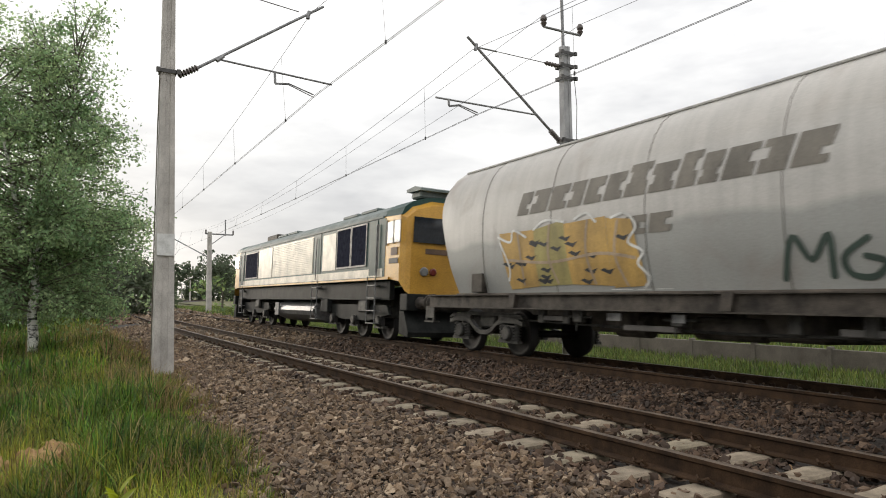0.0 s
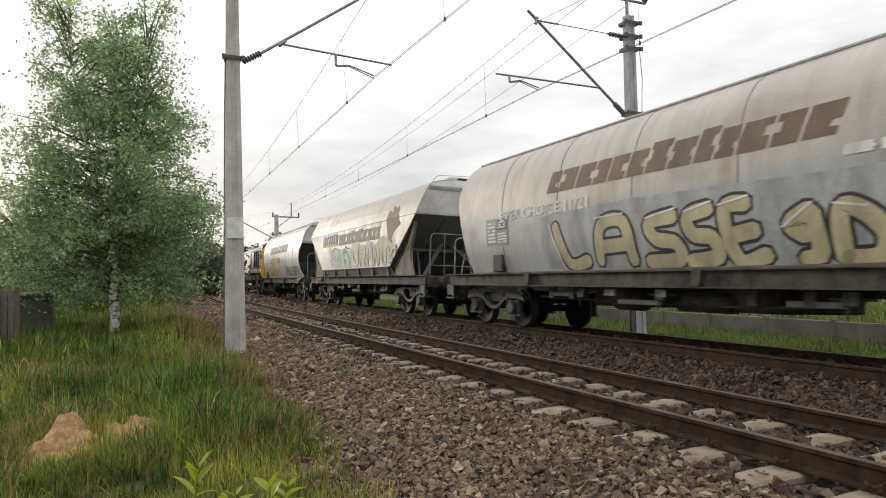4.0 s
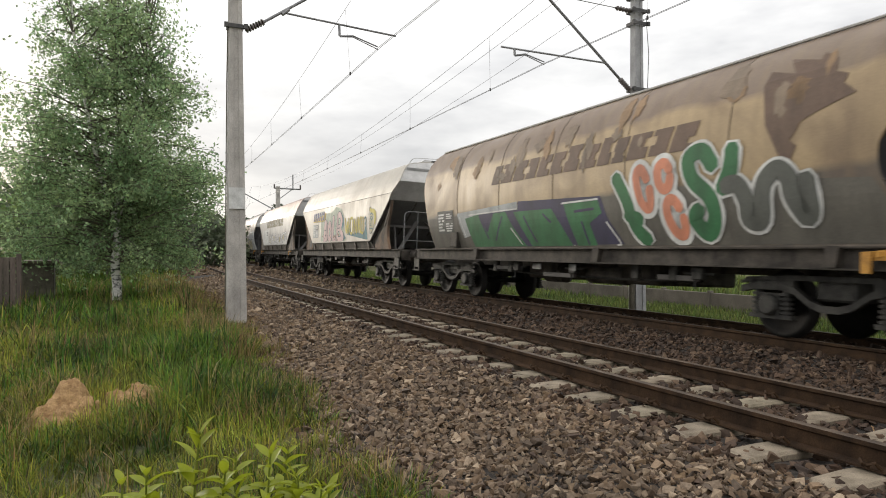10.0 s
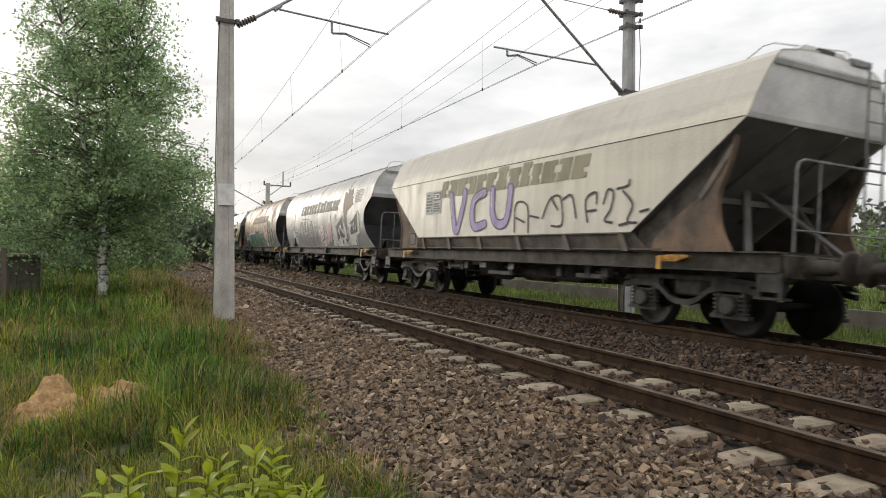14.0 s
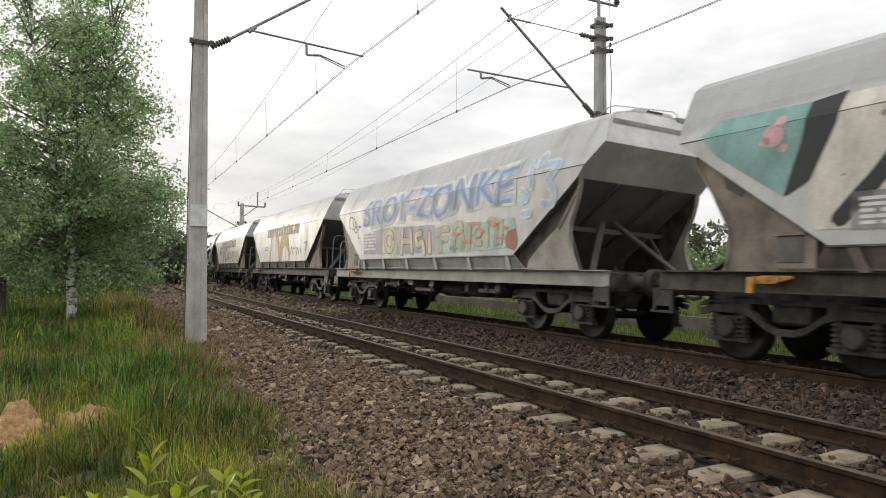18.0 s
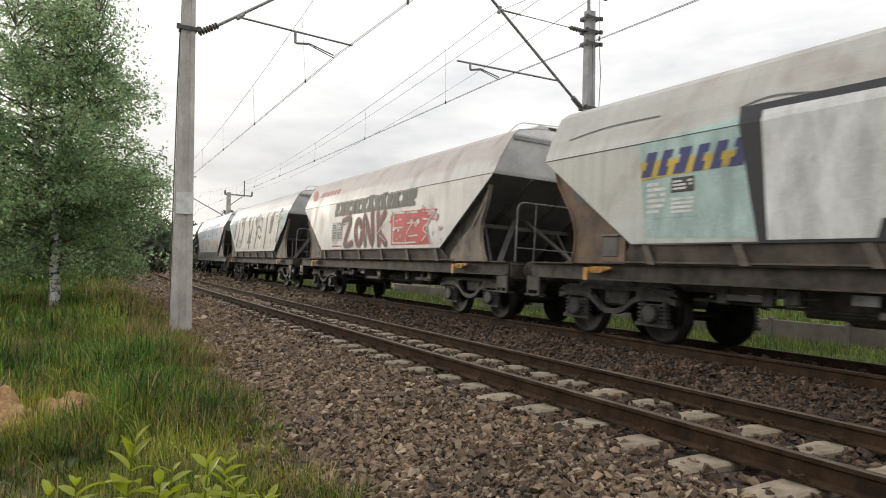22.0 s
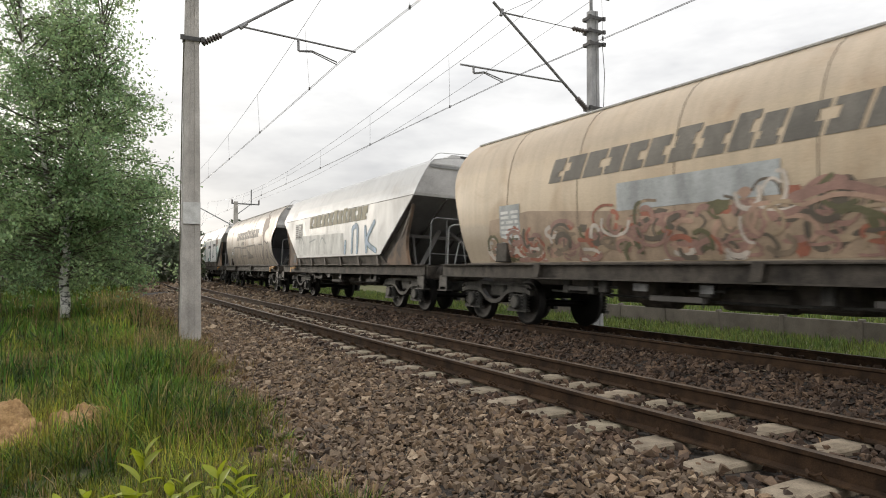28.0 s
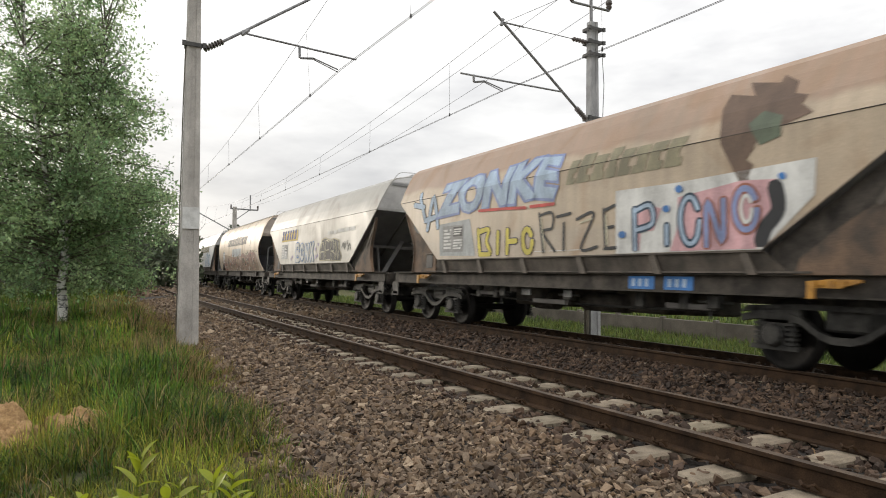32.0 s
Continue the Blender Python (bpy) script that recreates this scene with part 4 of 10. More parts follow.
def levers(root, barrel, half, front, rear):
    """Orange change-over levers on the solebars, where the wagon carries them."""
    for wanted, y in ((front, half - (1.5 if barrel else 2.6)), (rear, -half + (1.5 if barrel else 2.4))):
        for x in (-1, 1) if wanted else ():
            lv = part("brake_lever", cached("lever", lambda: mesh_of("brake_lever", lever_bm(), M_ORANGE)), None, root, "orange brake change-over lever")
            lv.matrix_local = pose(x * 1.435, y, 1.05, 0, 0, 180 if x > 0 else 0) @ Matrix.Scale(0.95 if barrel else 0.8, 4)


def corner_step_bm(x):
    """Bent flat bars with a tread, hung below the solebar's end."""
    bm = bmesh.new()
    for y in (-0.17, 0.17):
        add_box(bm, *sorted((x * 1.36, x * 1.40)), y - 0.025, y + 0.025, 0.62, 0.96)
    add_box(bm, *sorted((x * 1.24, x * 1.42)), -0.22, 0.22, 0.60, 0.635)
    add_box(bm, *sorted((x * 1.385, x * 1.40)), -0.17, 0.17, 0.70, 0.95)
    return bm


def valve_bm():
    """Brake valve: a small casting with a stub pipe and a hanging cock."""
    bm = box(-0.07, 0.07, -0.11, 0.11, 0.74, 0.95, 0.02)
    add_rod(bm, (0, -0.3, 0.84), (0, 0.3, 0.84), 0.022, None, 6)
    add_rod(bm, (-0.03, 0.05, 0.74), (-0.03, 0.05, 0.60), 0.016, None, 6)
    return bm


def solebar_bm(L, s):
    """One rolled channel, open to the outside."""
    outer, inner, t = 1.42, 1.32, 0.022
    ring = [(outer, 1.232), (inner, 1.232), (inner, 0.95), (outer, 0.95), (outer, 0.95 + t), (inner + t, 0.95 + t), (inner + t, 1.232 - t), (outer, 1.232 - t)]
    bm = bmesh.new()
    ends = [[bm.verts.new((s * x, y, z)) for x, z in ring] for y in (-L, L)]
    for i in range(8):
        j = (i + 1) % 8
        bm.faces.new((ends[0][i], ends[0][j], ends[1][j], ends[1][i]))
    for e in ends:
        bm.faces.new((e[1], e[2], e[5], e[6]))
        bm.faces.new((e[0], e[1], e[6], e[7]))
        bm.faces.new((e[2], e[3], e[4], e[5]))
    bmesh.ops.recalc_face_normals(bm, faces=bm.faces)
    return bm


def flat_wagon(paint, label, wheelsets, painted=False, hooded=False, railed=True):
    """Hopper wagon with flat sloping ends and a ribbed skirt."""
    root = thing("hopper_wagon", pose(0, 0, 0), label, "hopper wagon", "wagons of the grain train")
    half = 7.8
    end = hooded_end if hooded else flat_end
    section = with_levels(FLAT_SECTION, (2.86, 3.44)) if hooded else FLAT_SECTION
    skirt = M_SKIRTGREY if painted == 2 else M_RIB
    part("hopper_body", mesh_of("hopper_body", shell(section, end, 1), paint), None, root, label)
    for s in (-1, 1):
        low, yc = (2.86, 6.45) if hooded and s < 0 else (3.06, 6.70)
        part("end_wall", mesh_of("end_wall", end_wall(section, end, low, s), M_ENDWALL), None, root)
        part("end_band", cached(("eband", s, hooded), lambda: mesh_of("end_band", end_band_bm(section, end, s), M_PANEL)), None, root, "darker grey band across the end wall")
        part("sloping_end_plate", cached(("slope", s, low), lambda: mesh_of("sloping_end_plate", plate4((-1.48, s * (yc - 0.04), low), (1.48, s * (yc - 0.04), low), (1.42, s * 4.05, 1.33), (-1.42, s * 4.05, 1.33)), M_SLOPE)), None, root)
        for x in (-0.55, 0.55):
            part("end_rib", cached(("endrib", s, x, low), lambda: mesh_of("end_rib", plate_rib(x, s, yc, low), M_STRUT)), None, root)
        for x in (-1, 1):
            gm = M_GUSSETPALE if painted == 2 else M_GUSSET if painted else M_RUSTPLATE
            part("gusset_plate", cached(("gusset", s, x, gm), lambda: mesh_of("gusset_plate", gusset_bm(x, s), gm)), None, root, {M_GUSSETPALE: "pale grey gusset plate", M_GUSSET: "dusty grey-brown gusset plate", M_RUSTPLATE: "rusty brown gusset plate"}[gm])
            if s < 0:
                part("gusset_flange", cached(("gflange", s, x), lambda: mesh_of("gusset_flange", slab([(s * a, b) for a, b in ((6.40, 2.72), (5.83, 2.02), (5.90, 1.97), (6.44, 2.64))], *sorted((x * 1.447, x * 1.46))), M_GUSSET)), None, root)
            else:
                # no opening is cut: a dark plate on the gusset paints the recess's shade
                part("gusset_recess", cached(("grecess", x), lambda: mesh_of("gusset_recess", box(*sorted((x * 1.44, x * 1.452)), 4.78, 5.12, 1.33, 1.66, 0.01), M_STRUT)), None, root, "dark plate painted as the shaded recess in the gusset")
                part("recess_hood", cached(("ghood", x), lambda: mesh_of("recess_hood", box(*sorted((x * 1.44, x * 1.475)), 4.74, 5.16, 1.665, 1.69), M_GUSSET)), None, root)
                # likewise a thin black plate gives the slot's shade
                part("gusset_slot", cached(("gslot", x), lambda: mesh_of("gusset_slot", slab([(5.98, 2.52), (5.62, 2.27), (5.66, 2.20), (5.92, 2.34)], *sorted((x * 1.444, x * 1.451))), M_BLACK)), None, root, "black plate painted as the shaded slot under the slope")
            part("side_web", cached(("web", s, x), lambda: mesh_of("side_web", slab([(s * a, b) for a, b in ((4.52, 1.56), (6.45, 2.86), (6.40, 2.62), (5.6, 1.22), (4.52, 1.22))], *sorted((x * 1.36, x * 1.39))), M_UNDER)), None, root, "dark recessed web along the hopper slope")
            part("end_strut", cached(("strut", s, x), lambda: mesh_of("end_strut", slab_between((x * 0.15, s * 5.55, 2.25), (x * 1.1, s * 6.45, 1.22), 0.14, 0.04), M_STRUT)), None, root)
            part("end_post", cached(("epost", s, x), lambda: mesh_of("end_post", rods([((x * 1.0, s * 5.6, 2.05), (x * 1.12, s * 6.15, 1.22))], 0.04, 4), M_STRUT)), None, root)
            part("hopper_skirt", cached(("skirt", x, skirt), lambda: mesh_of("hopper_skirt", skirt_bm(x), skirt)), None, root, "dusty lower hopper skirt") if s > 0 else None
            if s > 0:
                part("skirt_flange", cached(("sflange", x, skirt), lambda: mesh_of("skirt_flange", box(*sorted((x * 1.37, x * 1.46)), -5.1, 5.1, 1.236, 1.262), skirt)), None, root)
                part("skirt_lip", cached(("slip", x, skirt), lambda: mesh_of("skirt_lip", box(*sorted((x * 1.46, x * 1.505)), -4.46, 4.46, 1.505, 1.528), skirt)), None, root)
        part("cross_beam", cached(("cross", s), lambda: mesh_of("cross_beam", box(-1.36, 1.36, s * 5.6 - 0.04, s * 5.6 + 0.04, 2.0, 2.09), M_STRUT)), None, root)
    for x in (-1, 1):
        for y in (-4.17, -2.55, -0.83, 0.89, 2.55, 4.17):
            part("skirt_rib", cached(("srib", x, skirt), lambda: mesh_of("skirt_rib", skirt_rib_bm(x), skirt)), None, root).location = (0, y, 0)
    finish_wagon(root, half, 6.8, 4.17, wheelsets, M_SKIRTGREY if painted == 2 else None, railed)
    return root


def end_band_bm(section, end, s):
    """A flat strip across the end wall below the roof."""
    y = s * (end(3.86, s < 0) + 0.004)
    bm = bmesh.new()
    for z0, z1, proud in ((3.82, 3.90, 0.012),):
        x = side_x(section, z1) - 0.03
        add_box(bm, -x, x, min(y, y + s * proud), max(y, y + s * proud), z0, z1)
    return bm


def skirt_rib_bm(x):
    """Slanting stiffener of the skirt: a plate with a flange on its outer edge."""
    bm = slab([(-0.03, 1.53), (0.03, 1.53), (-0.11, 1.215), (-0.19, 1.215)], *sorted((x * 1.36, x * 1.47)))
    add_slab(bm, [(-0.065, 1.53), (0.065, 1.53), (-0.08, 1.215), (-0.22, 1.215)], *sorted((x * 1.475, x * 1.492)))
    return bm


def plate_rib(x, s, yc, low):
    return rods([(Vector((x, s * yc, low - 0.04)), Vector((x, s * 4.8, 1.80)))], 0.028, 4)


def gusset_bm(x, s):
    """Plate with a hollow rear edge and a folded rim, between the slope and the frame."""
    back = 0.16 if s < 0 else -0.38
    edge = [(glide(z, (1.22, 1.5, 1.75, 2.05, 2.37, 2.75, 2.85), (6.30, 6.16, 6.11, 6.15, 6.31, 6.46, 6.47)) + back * max(0.0, (2.8 - z) / 1.6), z) for z in [1.22 + 1.63 * i / 18 for i in range(19)]]
    pts = edge + ([(6.42, 2.78), (5.87, 2.04), (5.35, 1.72), (4.95, 1.42), (4.88, 1.22)] if s < 0 else [(6.30, 2.80), (4.62, 1.60), (4.62, 1.22)])
    bm = slab([(s * y, z) for y, z in pts], *sorted((x * 1.42, x * 1.445)))
    # rim turned outwards along the hollow edge
    for (y0, z0), (y1, z1) in zip(edge[:-1], edge[1:]):
        add_slab(bm, [(s * y0, z0), (s * y1, z1), (s * (y1 - 0.03), z1), (s * (y0 - 0.03), z0)], *sorted((x * 1.38, x * 1.47)))
    return bm


def skirt_bm(x):
    bm = slab([(-4.46, 1.53), (4.46, 1.53), (4.8, 1.215), (-4.8, 1.215)], min(x * 1.37, x * 1.39), max(x * 1.37, x * 1.39))
    for v in bm.verts:
        if v.co.z > 1.4:
            v.co.x += x * 0.085
    return bm


def smooth_barrel(me):
    me.set_sharp_from_angle(angle=radians(40))
    return me


def round_wagon(paint, label, wheelsets, painted=False, trim=0.0):
    """Barrel-sided hopper wagon; trim shortens it at both ends."""
    def end(z, rear):
        return round_end(z, rear) - trim

    root = thing("hopper_wagon", pose(0, 0, 0), label, "hopper wagon", "wagons of the grain train")
    half = 8.15 - trim
    part("barrel_body", smooth_barrel(mesh_of("barrel_body", shell(ROUND_SECTION, end, 7), paint, True)), None, root, label)
    for s in (-1, 1):
        yc = (7.10 if s < 0 else 6.76) - trim
        part("end_wall", mesh_of("end_wall", end_wall(ROUND_SECTION, end, 2.97, s), M_ENDTAN if painted == 3 else M_ENDWALL), None, root)
        part("end_band", cached(("rband", s, trim), lambda: mesh_of("end_band", end_band_bm(ROUND_SECTION, end, s), M_PANEL)), None, root, "darker grey band across the end wall")
        # upper plate runs in to a crease, a steeper one below it
        part("sloping_end_plate", cached(("rslope", s, trim), lambda: mesh_of("sloping_end_plate", plate4((-1.47, s * (yc - 0.02), 2.97), (1.47, s * (yc - 0.02), 2.97), (1.40, s * (yc - 1.15), 2.08), (-1.40, s * (yc - 1.15), 2.08)), M_DARKPLATE)), None, root)
        part("lower_end_plate", cached(("rslope2", s, trim), lambda: mesh_of("lower_end_plate", plate4((-1.40, s * (yc - 1.16), 2.075), (1.40, s * (yc - 1.16), 2.075), (1.30, s * (yc - 1.62), 1.24), (-1.30, s * (yc - 1.62), 1.24)), M_DARKPLATE)), None, root)
        part("end_crease", cached(("rcrease", s, trim), lambda: mesh_of("end_crease", rods([((-1.40, s * (yc - 1.13), 2.08), (1.40, s * (yc - 1.13), 2.08))], 0.018, 4), M_BOGIE)), None, root)
        for x in (-1, 1):
            part("end_strut", cached(("rstrut", s, x, trim), lambda: mesh_of("end_strut", slab_between((x * 0.35, s * (yc - 1.1), 2.06), (x * 0.95, s * (yc - 0.55), 1.22), 0.17, 0.03), M_BOGIE)), None, root)
        part("end_tank", cached(("rtank", s, trim), lambda: mesh_of("end_tank", box(-0.62, 0.62, s * (yc - 0.9) - 0.22, s * (yc - 0.9) + 0.22, 1.235, 1.60, 0.03), M_BOGIE)), None, root)
    for x in (-1, 1):
        for y in (-5.85, -1.25, 3.55):
            part("body_bracket", cached(("bbr", x), lambda: mesh_of("body_bracket", slab([(-0.09, 1.24), (0.09, 1.24), (0.13, 0.98), (-0.05, 0.98)], min(x * 1.34, x * 1.44), max(x * 1.34, x * 1.44)), M_UNDER)), None, root).location = (0, y, 0)
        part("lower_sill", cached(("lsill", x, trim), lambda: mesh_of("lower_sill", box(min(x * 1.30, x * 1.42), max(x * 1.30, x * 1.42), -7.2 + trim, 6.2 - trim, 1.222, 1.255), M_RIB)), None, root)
        part("roof_gutter", cached(("rgut", x, trim), lambda: mesh_of("roof_gutter", rods([((x * 0.97, -7.1 + trim, 4.03), (x * 0.97, 6.6 - trim, 4.03))], 0.022, 6), M_GRAB)), None, root, "pale gutter strip along the roof edge")
    for y in (-4.3, -2.1, 0.1, 2.3, 4.5):
        part("sheet_joint", cached("joint", lambda: mesh_of("sheet_joint", joint_bm(ROUND_SECTION), M_RIB)), None, root).location = (0, y, 0)
    part("equipment_box", cached("eqbox", lambda: mesh_of("equipment_box", box(-1.48, -1.32, 4.55, 4.95, 1.27, 1.66, 0.015), M_UNDER)), None, root, "small dark equipment box")
    finish_wagon(root, half, 7.15 - trim, 4.16, wheelsets)
    return root


def joint_bm(section):
    """A slight weld bead round the barrel."""
    bm = bmesh.new()
    pts = [(-x - 0.002, z) for x, z in section] + [(x + 0.002, z) for x, z in section[::-1]]
    for (x0, z0), (x1, z1) in zip(pts[:-1], pts[1:]):
        add_rod(bm, (x0, 0, z0), (x1, 0, z1), 0.006, None, 4, False)
    return bm


def grab_rails(root, half):
    """Pale tube loops at the front corner of the platform."""
    part("grab_rail", cached(("grab", half), lambda: mesh_of("grab_rail", pipe([(-1.28, half - 0.72, 1.22), (-1.28, half - 0.72, 2.08), (-1.25, half - 0.74, 2.16), (-1.16, half - 0.80, 2.2), (-0.7, half - 1.0, 2.2)], 0.018, 6), M_GRAB)), None, root, "pale bent tube grab rail")
    part("grab_rail", cached(("grab2", half), lambda: mesh_of("grab_rail", pipe([(-1.1, half - 0.75, 1.22), (-1.02, half - 0.78, 1.75), (-0.97, half - 0.80, 1.82), (-0.92, half - 0.82, 1.75), (-0.84, half - 0.85, 1.22)], 0.016, 6), M_GRAB)), None, root, "pale bent tube grab rail")


def finish_wagon(root, half, ye, top, wheelsets, frame_paint=None, railed=True):
    """Roof walk, hatch, rear platform with railing and ladder, then the running gear."""
    part("roof_hatch", cached(("rhatch", top, ye), lambda: mesh_of("roof_hatch", roof_hatch_bm(top, ye), M_ENDWALL)), None, root, "long filler hatch along the roof crest")
    # solid black block before the hatch end, coloured as the slot's inner shade
    part("hatch_slot", cached(("hslot", top, ye), lambda: mesh_of("hatch_slot", box(-0.17, 0.17, -ye + 0.07, -ye + 0.12, top - 0.02, top + 0.05), M_BLACK)), None, root, "black plate painted as the shaded slot in the hatch end")
    part("roof_walkway", cached(("walkway", ye, top), lambda: mesh_of("roof_walkway", box(0.5, 0.85, -ye + 0.3, ye - 0.3, top + 0.02, top + 0.05), M_RAILING)), None, root)
    part("roof_railing", cached(("rrail", ye, top), lambda: mesh_of("roof_railing", pipe([(-0.72, -ye + 0.95, top - 0.06), (-0.66, -ye + 0.62, top + 0.13), (-0.58, -ye + 0.5, top + 0.16), (0.55, -ye + 0.2, top + 0.16), (0.64, -ye + 0.18, top + 0.12), (0.66, -ye + 0.16, top - 0.04)], 0.010), M_GRAB)), None, root, "pale bent tube rail on the roof end")
    part("hatch_latch", cached(("rlatch", ye, top), lambda: mesh_of("hatch_latch", box(0.50, 0.95, -ye + 0.02, -ye + 0.35, top - 0.10, top + 0.02, 0.02), M_RAILING)), None, root)
    part("platform", cached(("platform", half, ye), lambda: mesh_of("platform", box(-1.25, 1.25, -half + 0.62, -half + 1.2, 1.20, 1.235), M_UNDER)), None, root)
    if railed:
        part("platform_railing", cached("prail", lambda: mesh_of("platform_railing", railing_bm(), M_RAILING)), None, root, "bent grey tube railing").location = (-1.27, -half + 0.50, 1.235)
        part("ladder", cached(("ladder", top), lambda: mesh_of("ladder", ladder_bm(top - 1.35), M_RAILING)), None, root, "steel ladder up the end wall").location = (0.80, -ye - 0.16, 1.235)
    under_gear(root, half, wheelsets, frame_paint)


def roof_hatch_bm(top, ye):
    """A low trough-shaped lid along the roof, with cross bars."""
    bm = bmesh.new()
    ring = [(-0.62, top - 0.06), (-0.42, top + 0.07), (0.42, top + 0.07), (0.62, top - 0.06)]
    ends = [[bm.verts.new((x, y, z)) for x, z in ring] for y in (-ye + 0.12, ye - 0.12)]
    for i in range(3):
        bm.faces.new((ends[0][i], ends[0][i + 1], ends[1][i + 1], ends[1][i]))
    for e in ends:
        bm.faces.new(e)
    bmesh.ops.recalc_face_normals(bm, faces=bm.faces)
    for y in np.arange(-5.8, 5.9, 1.45):
        add_box(bm, -0.46, 0.46, y - 0.04, y + 0.04, top + 0.06, top + 0.085)
    return bm


# ---------------------------------------------------------------- ballast stones


def line_offset(x, y):
    return x - NEAR_X - (0.5 * BEND * y * y + 0.5 * 0.00057 * np.maximum(0, y - 26.4) ** 2)


GZ_D = np.array([-60, -14, -7, -4.2, -3.1, -1.7, -1.35, -0.75, 0.0, 0.75, 1.4, 2.0, 2.6, 3.2, 4.7, 5.3, 6.2, 7.3, 9, 20, 60])
GZ_Z = np.array([-0.9, -0.75, -0.48, -0.40, -0.335, -0.20, -0.175, -0.205, -0.245, -0.275, -0.26, -0.22, -0.16, -0.13, -0.20, -0.26, -0.42, -0.62, -0.7, -0.75, -0.9])


def ground_at(x, y):
    return np.interp(line_offset(x, y), GZ_D, GZ_Z)


def scatter(rng, d0, d1, y0, y1, per_m2):
    n = int((d1 - d0) * (y1 - y0) * per_m2)
    d, y = rng.uniform(d0, d1, n), rng.uniform(y0, y1, n)
    return d + NEAR_X + 0.5 * BEND * y * y + 0.5 * 0.00057 * np.maximum(0, y - 26.4) ** 2, y, d


def chip(seed):
    """One broken stone: the hull of points strewn over a skewed, slightly rounded box."""
    rng = random.Random(seed)
    bm = bmesh.new()
    kx, ky, kz = rng.uniform(0.92, 1.25), rng.uniform(0.72, 1.0), rng.uniform(0.56, 0.88)
    for _ in range(rng.choice((8, 8, 9))):
        v = Vector((rng.uniform(-1, 1), rng.uniform(-1, 1), rng.uniform(-1, 1)))
        v = v / max(abs(v.x), abs(v.y), abs(v.z)) * 0.5 + v.normalized() * 0.52
        bm.verts.new((kx * v.x, ky * v.y, kz * v.z))
    bmesh.ops.convex_hull(bm, input=bm.verts)
    bmesh.ops.delete(bm, geom=[v for v in bm.verts if not v.link_faces], context="VERTS")
    bmesh.ops.triangulate(bm, faces=bm.faces)
    bmesh.ops.recalc_face_normals(bm, faces=bm.faces)
    bm.verts.index_update()
    out = np.array([v.co for v in bm.verts]), np.array([[v.index for v in f.verts] for f in bm.faces])
    bm.free()
    return out


CHIPS = [chip(90 + i) for i in range(18)]


def grass_edge(y):
    """Where the grass of the bank meets the ballast, as an offset from the near track."""
    return np.interp(y, (4, 5.5, 7, 9, 11.5, 15, 22), (-3.44, -3.42, -3.32, -3.19, -3.05, -2.95, -2.9)) + 0.07 * np.sin(y * 1.9) + 0.05 * np.sin(y * 4.3)


def stones(name, zones, material, label, seed):
    """Broken stones lying on the bed, clear of rails and sleeper tops."""
    rng = np.random.default_rng(seed)
    V, F, base = [], [], 0
    for d0, d1, y0, y1, per, size in zones:
        x, y, d = scatter(rng, d0, d1, y0, y1, per)
        keep = (np.abs(np.abs(d) - 0.7525) > 0.085) & (np.abs(np.abs(d - 3.969) - 0.7525) > 0.085)
        row = np.abs((y - SLEEPER_FIRST + SLEEPER_STEP / 2) % SLEEPER_STEP - SLEEPER_STEP / 2) < 0.115 + 0.02 * np.sin(y * 7.3)
        out = np.abs(d) - 0.05 * np.sin(y * 5.1)
        bare = np.where(out > 1.03, 0.0, np.where(out > 0.97, 0.6, np.where(np.abs(d) < 0.22, 0.0, 0.96)))
        top = row & (np.abs(d) < 1.24)
        keep &= ~top | (rng.uniform(0, 1, len(d)) > bare)
        keep &= (d > grass_edge(y) - 0.12) | (rng.uniform(0, 1, len(d)) < 0.3)
        x, y, d, top = x[keep], y[keep], d[keep], top[keep]
        n = len(x)
        s = size * np.clip(rng.lognormal(0, 0.30, n), 0.45, 1.7)
        z = np.where(top, np.maximum(ground_at(x, y), -0.205), ground_at(x, y)) + s * rng.uniform(-0.6, 1.0, n)
        a, b, g = rng.uniform(0, 6.28, n), rng.normal(0, 0.6, n), rng.normal(0, 0.6, n)
        which = rng.integers(0, len(CHIPS), n)
        for k, (cv, cf) in enumerate(CHIPS):
            i = np.nonzero(which == k)[0]
            v = cv[None] * rng.uniform(0.8, 1.2, (len(i), 1, 3)) * s[i, None, None]
            for ang, p, q in ((b[i], 0, 2), (g[i], 1, 2), (a[i], 0, 1)):
                c, w = np.cos(ang)[:, None], np.sin(ang)[:, None]
                vp, vq = v[..., p] * c - v[..., q] * w, v[..., p] * w + v[..., q] * c
                v[..., p], v[..., q] = vp, vq
            v += np.stack([x[i], y[i], z[i]], -1)[:, None, :]
            V.append(v.reshape(-1, 3))
            F.append((cf[None] + len(cv) * np.arange(len(i))[:, None, None]).reshape(-1, 3) + base)
            base += len(cv) * len(i)
    tagged(new(name, raw_mesh(name, np.concatenate(V), np.concatenate(F), material)), label, "gravel", kind="stuff")


stones("ballast_stones", ((-3.75, -1.3, -10, 1.5, 240, 0.046), (-3.75, -1.3, 1.5, 6, 1000, 0.0265), (-3.75, -1.3, 6, 10, 860, 0.028), (-3.6, -1.3, 10, 17, 560, 0.031), (-3.4, -1.2, 17, 38, 190, 0.046), (-1.2, 6.3, 21, 42, 60, 0.062), (-3.2, 6.3, 42, 95, 15, 0.11)), M_STONE, "grey-brown broken ballast stones of the near track", 3)
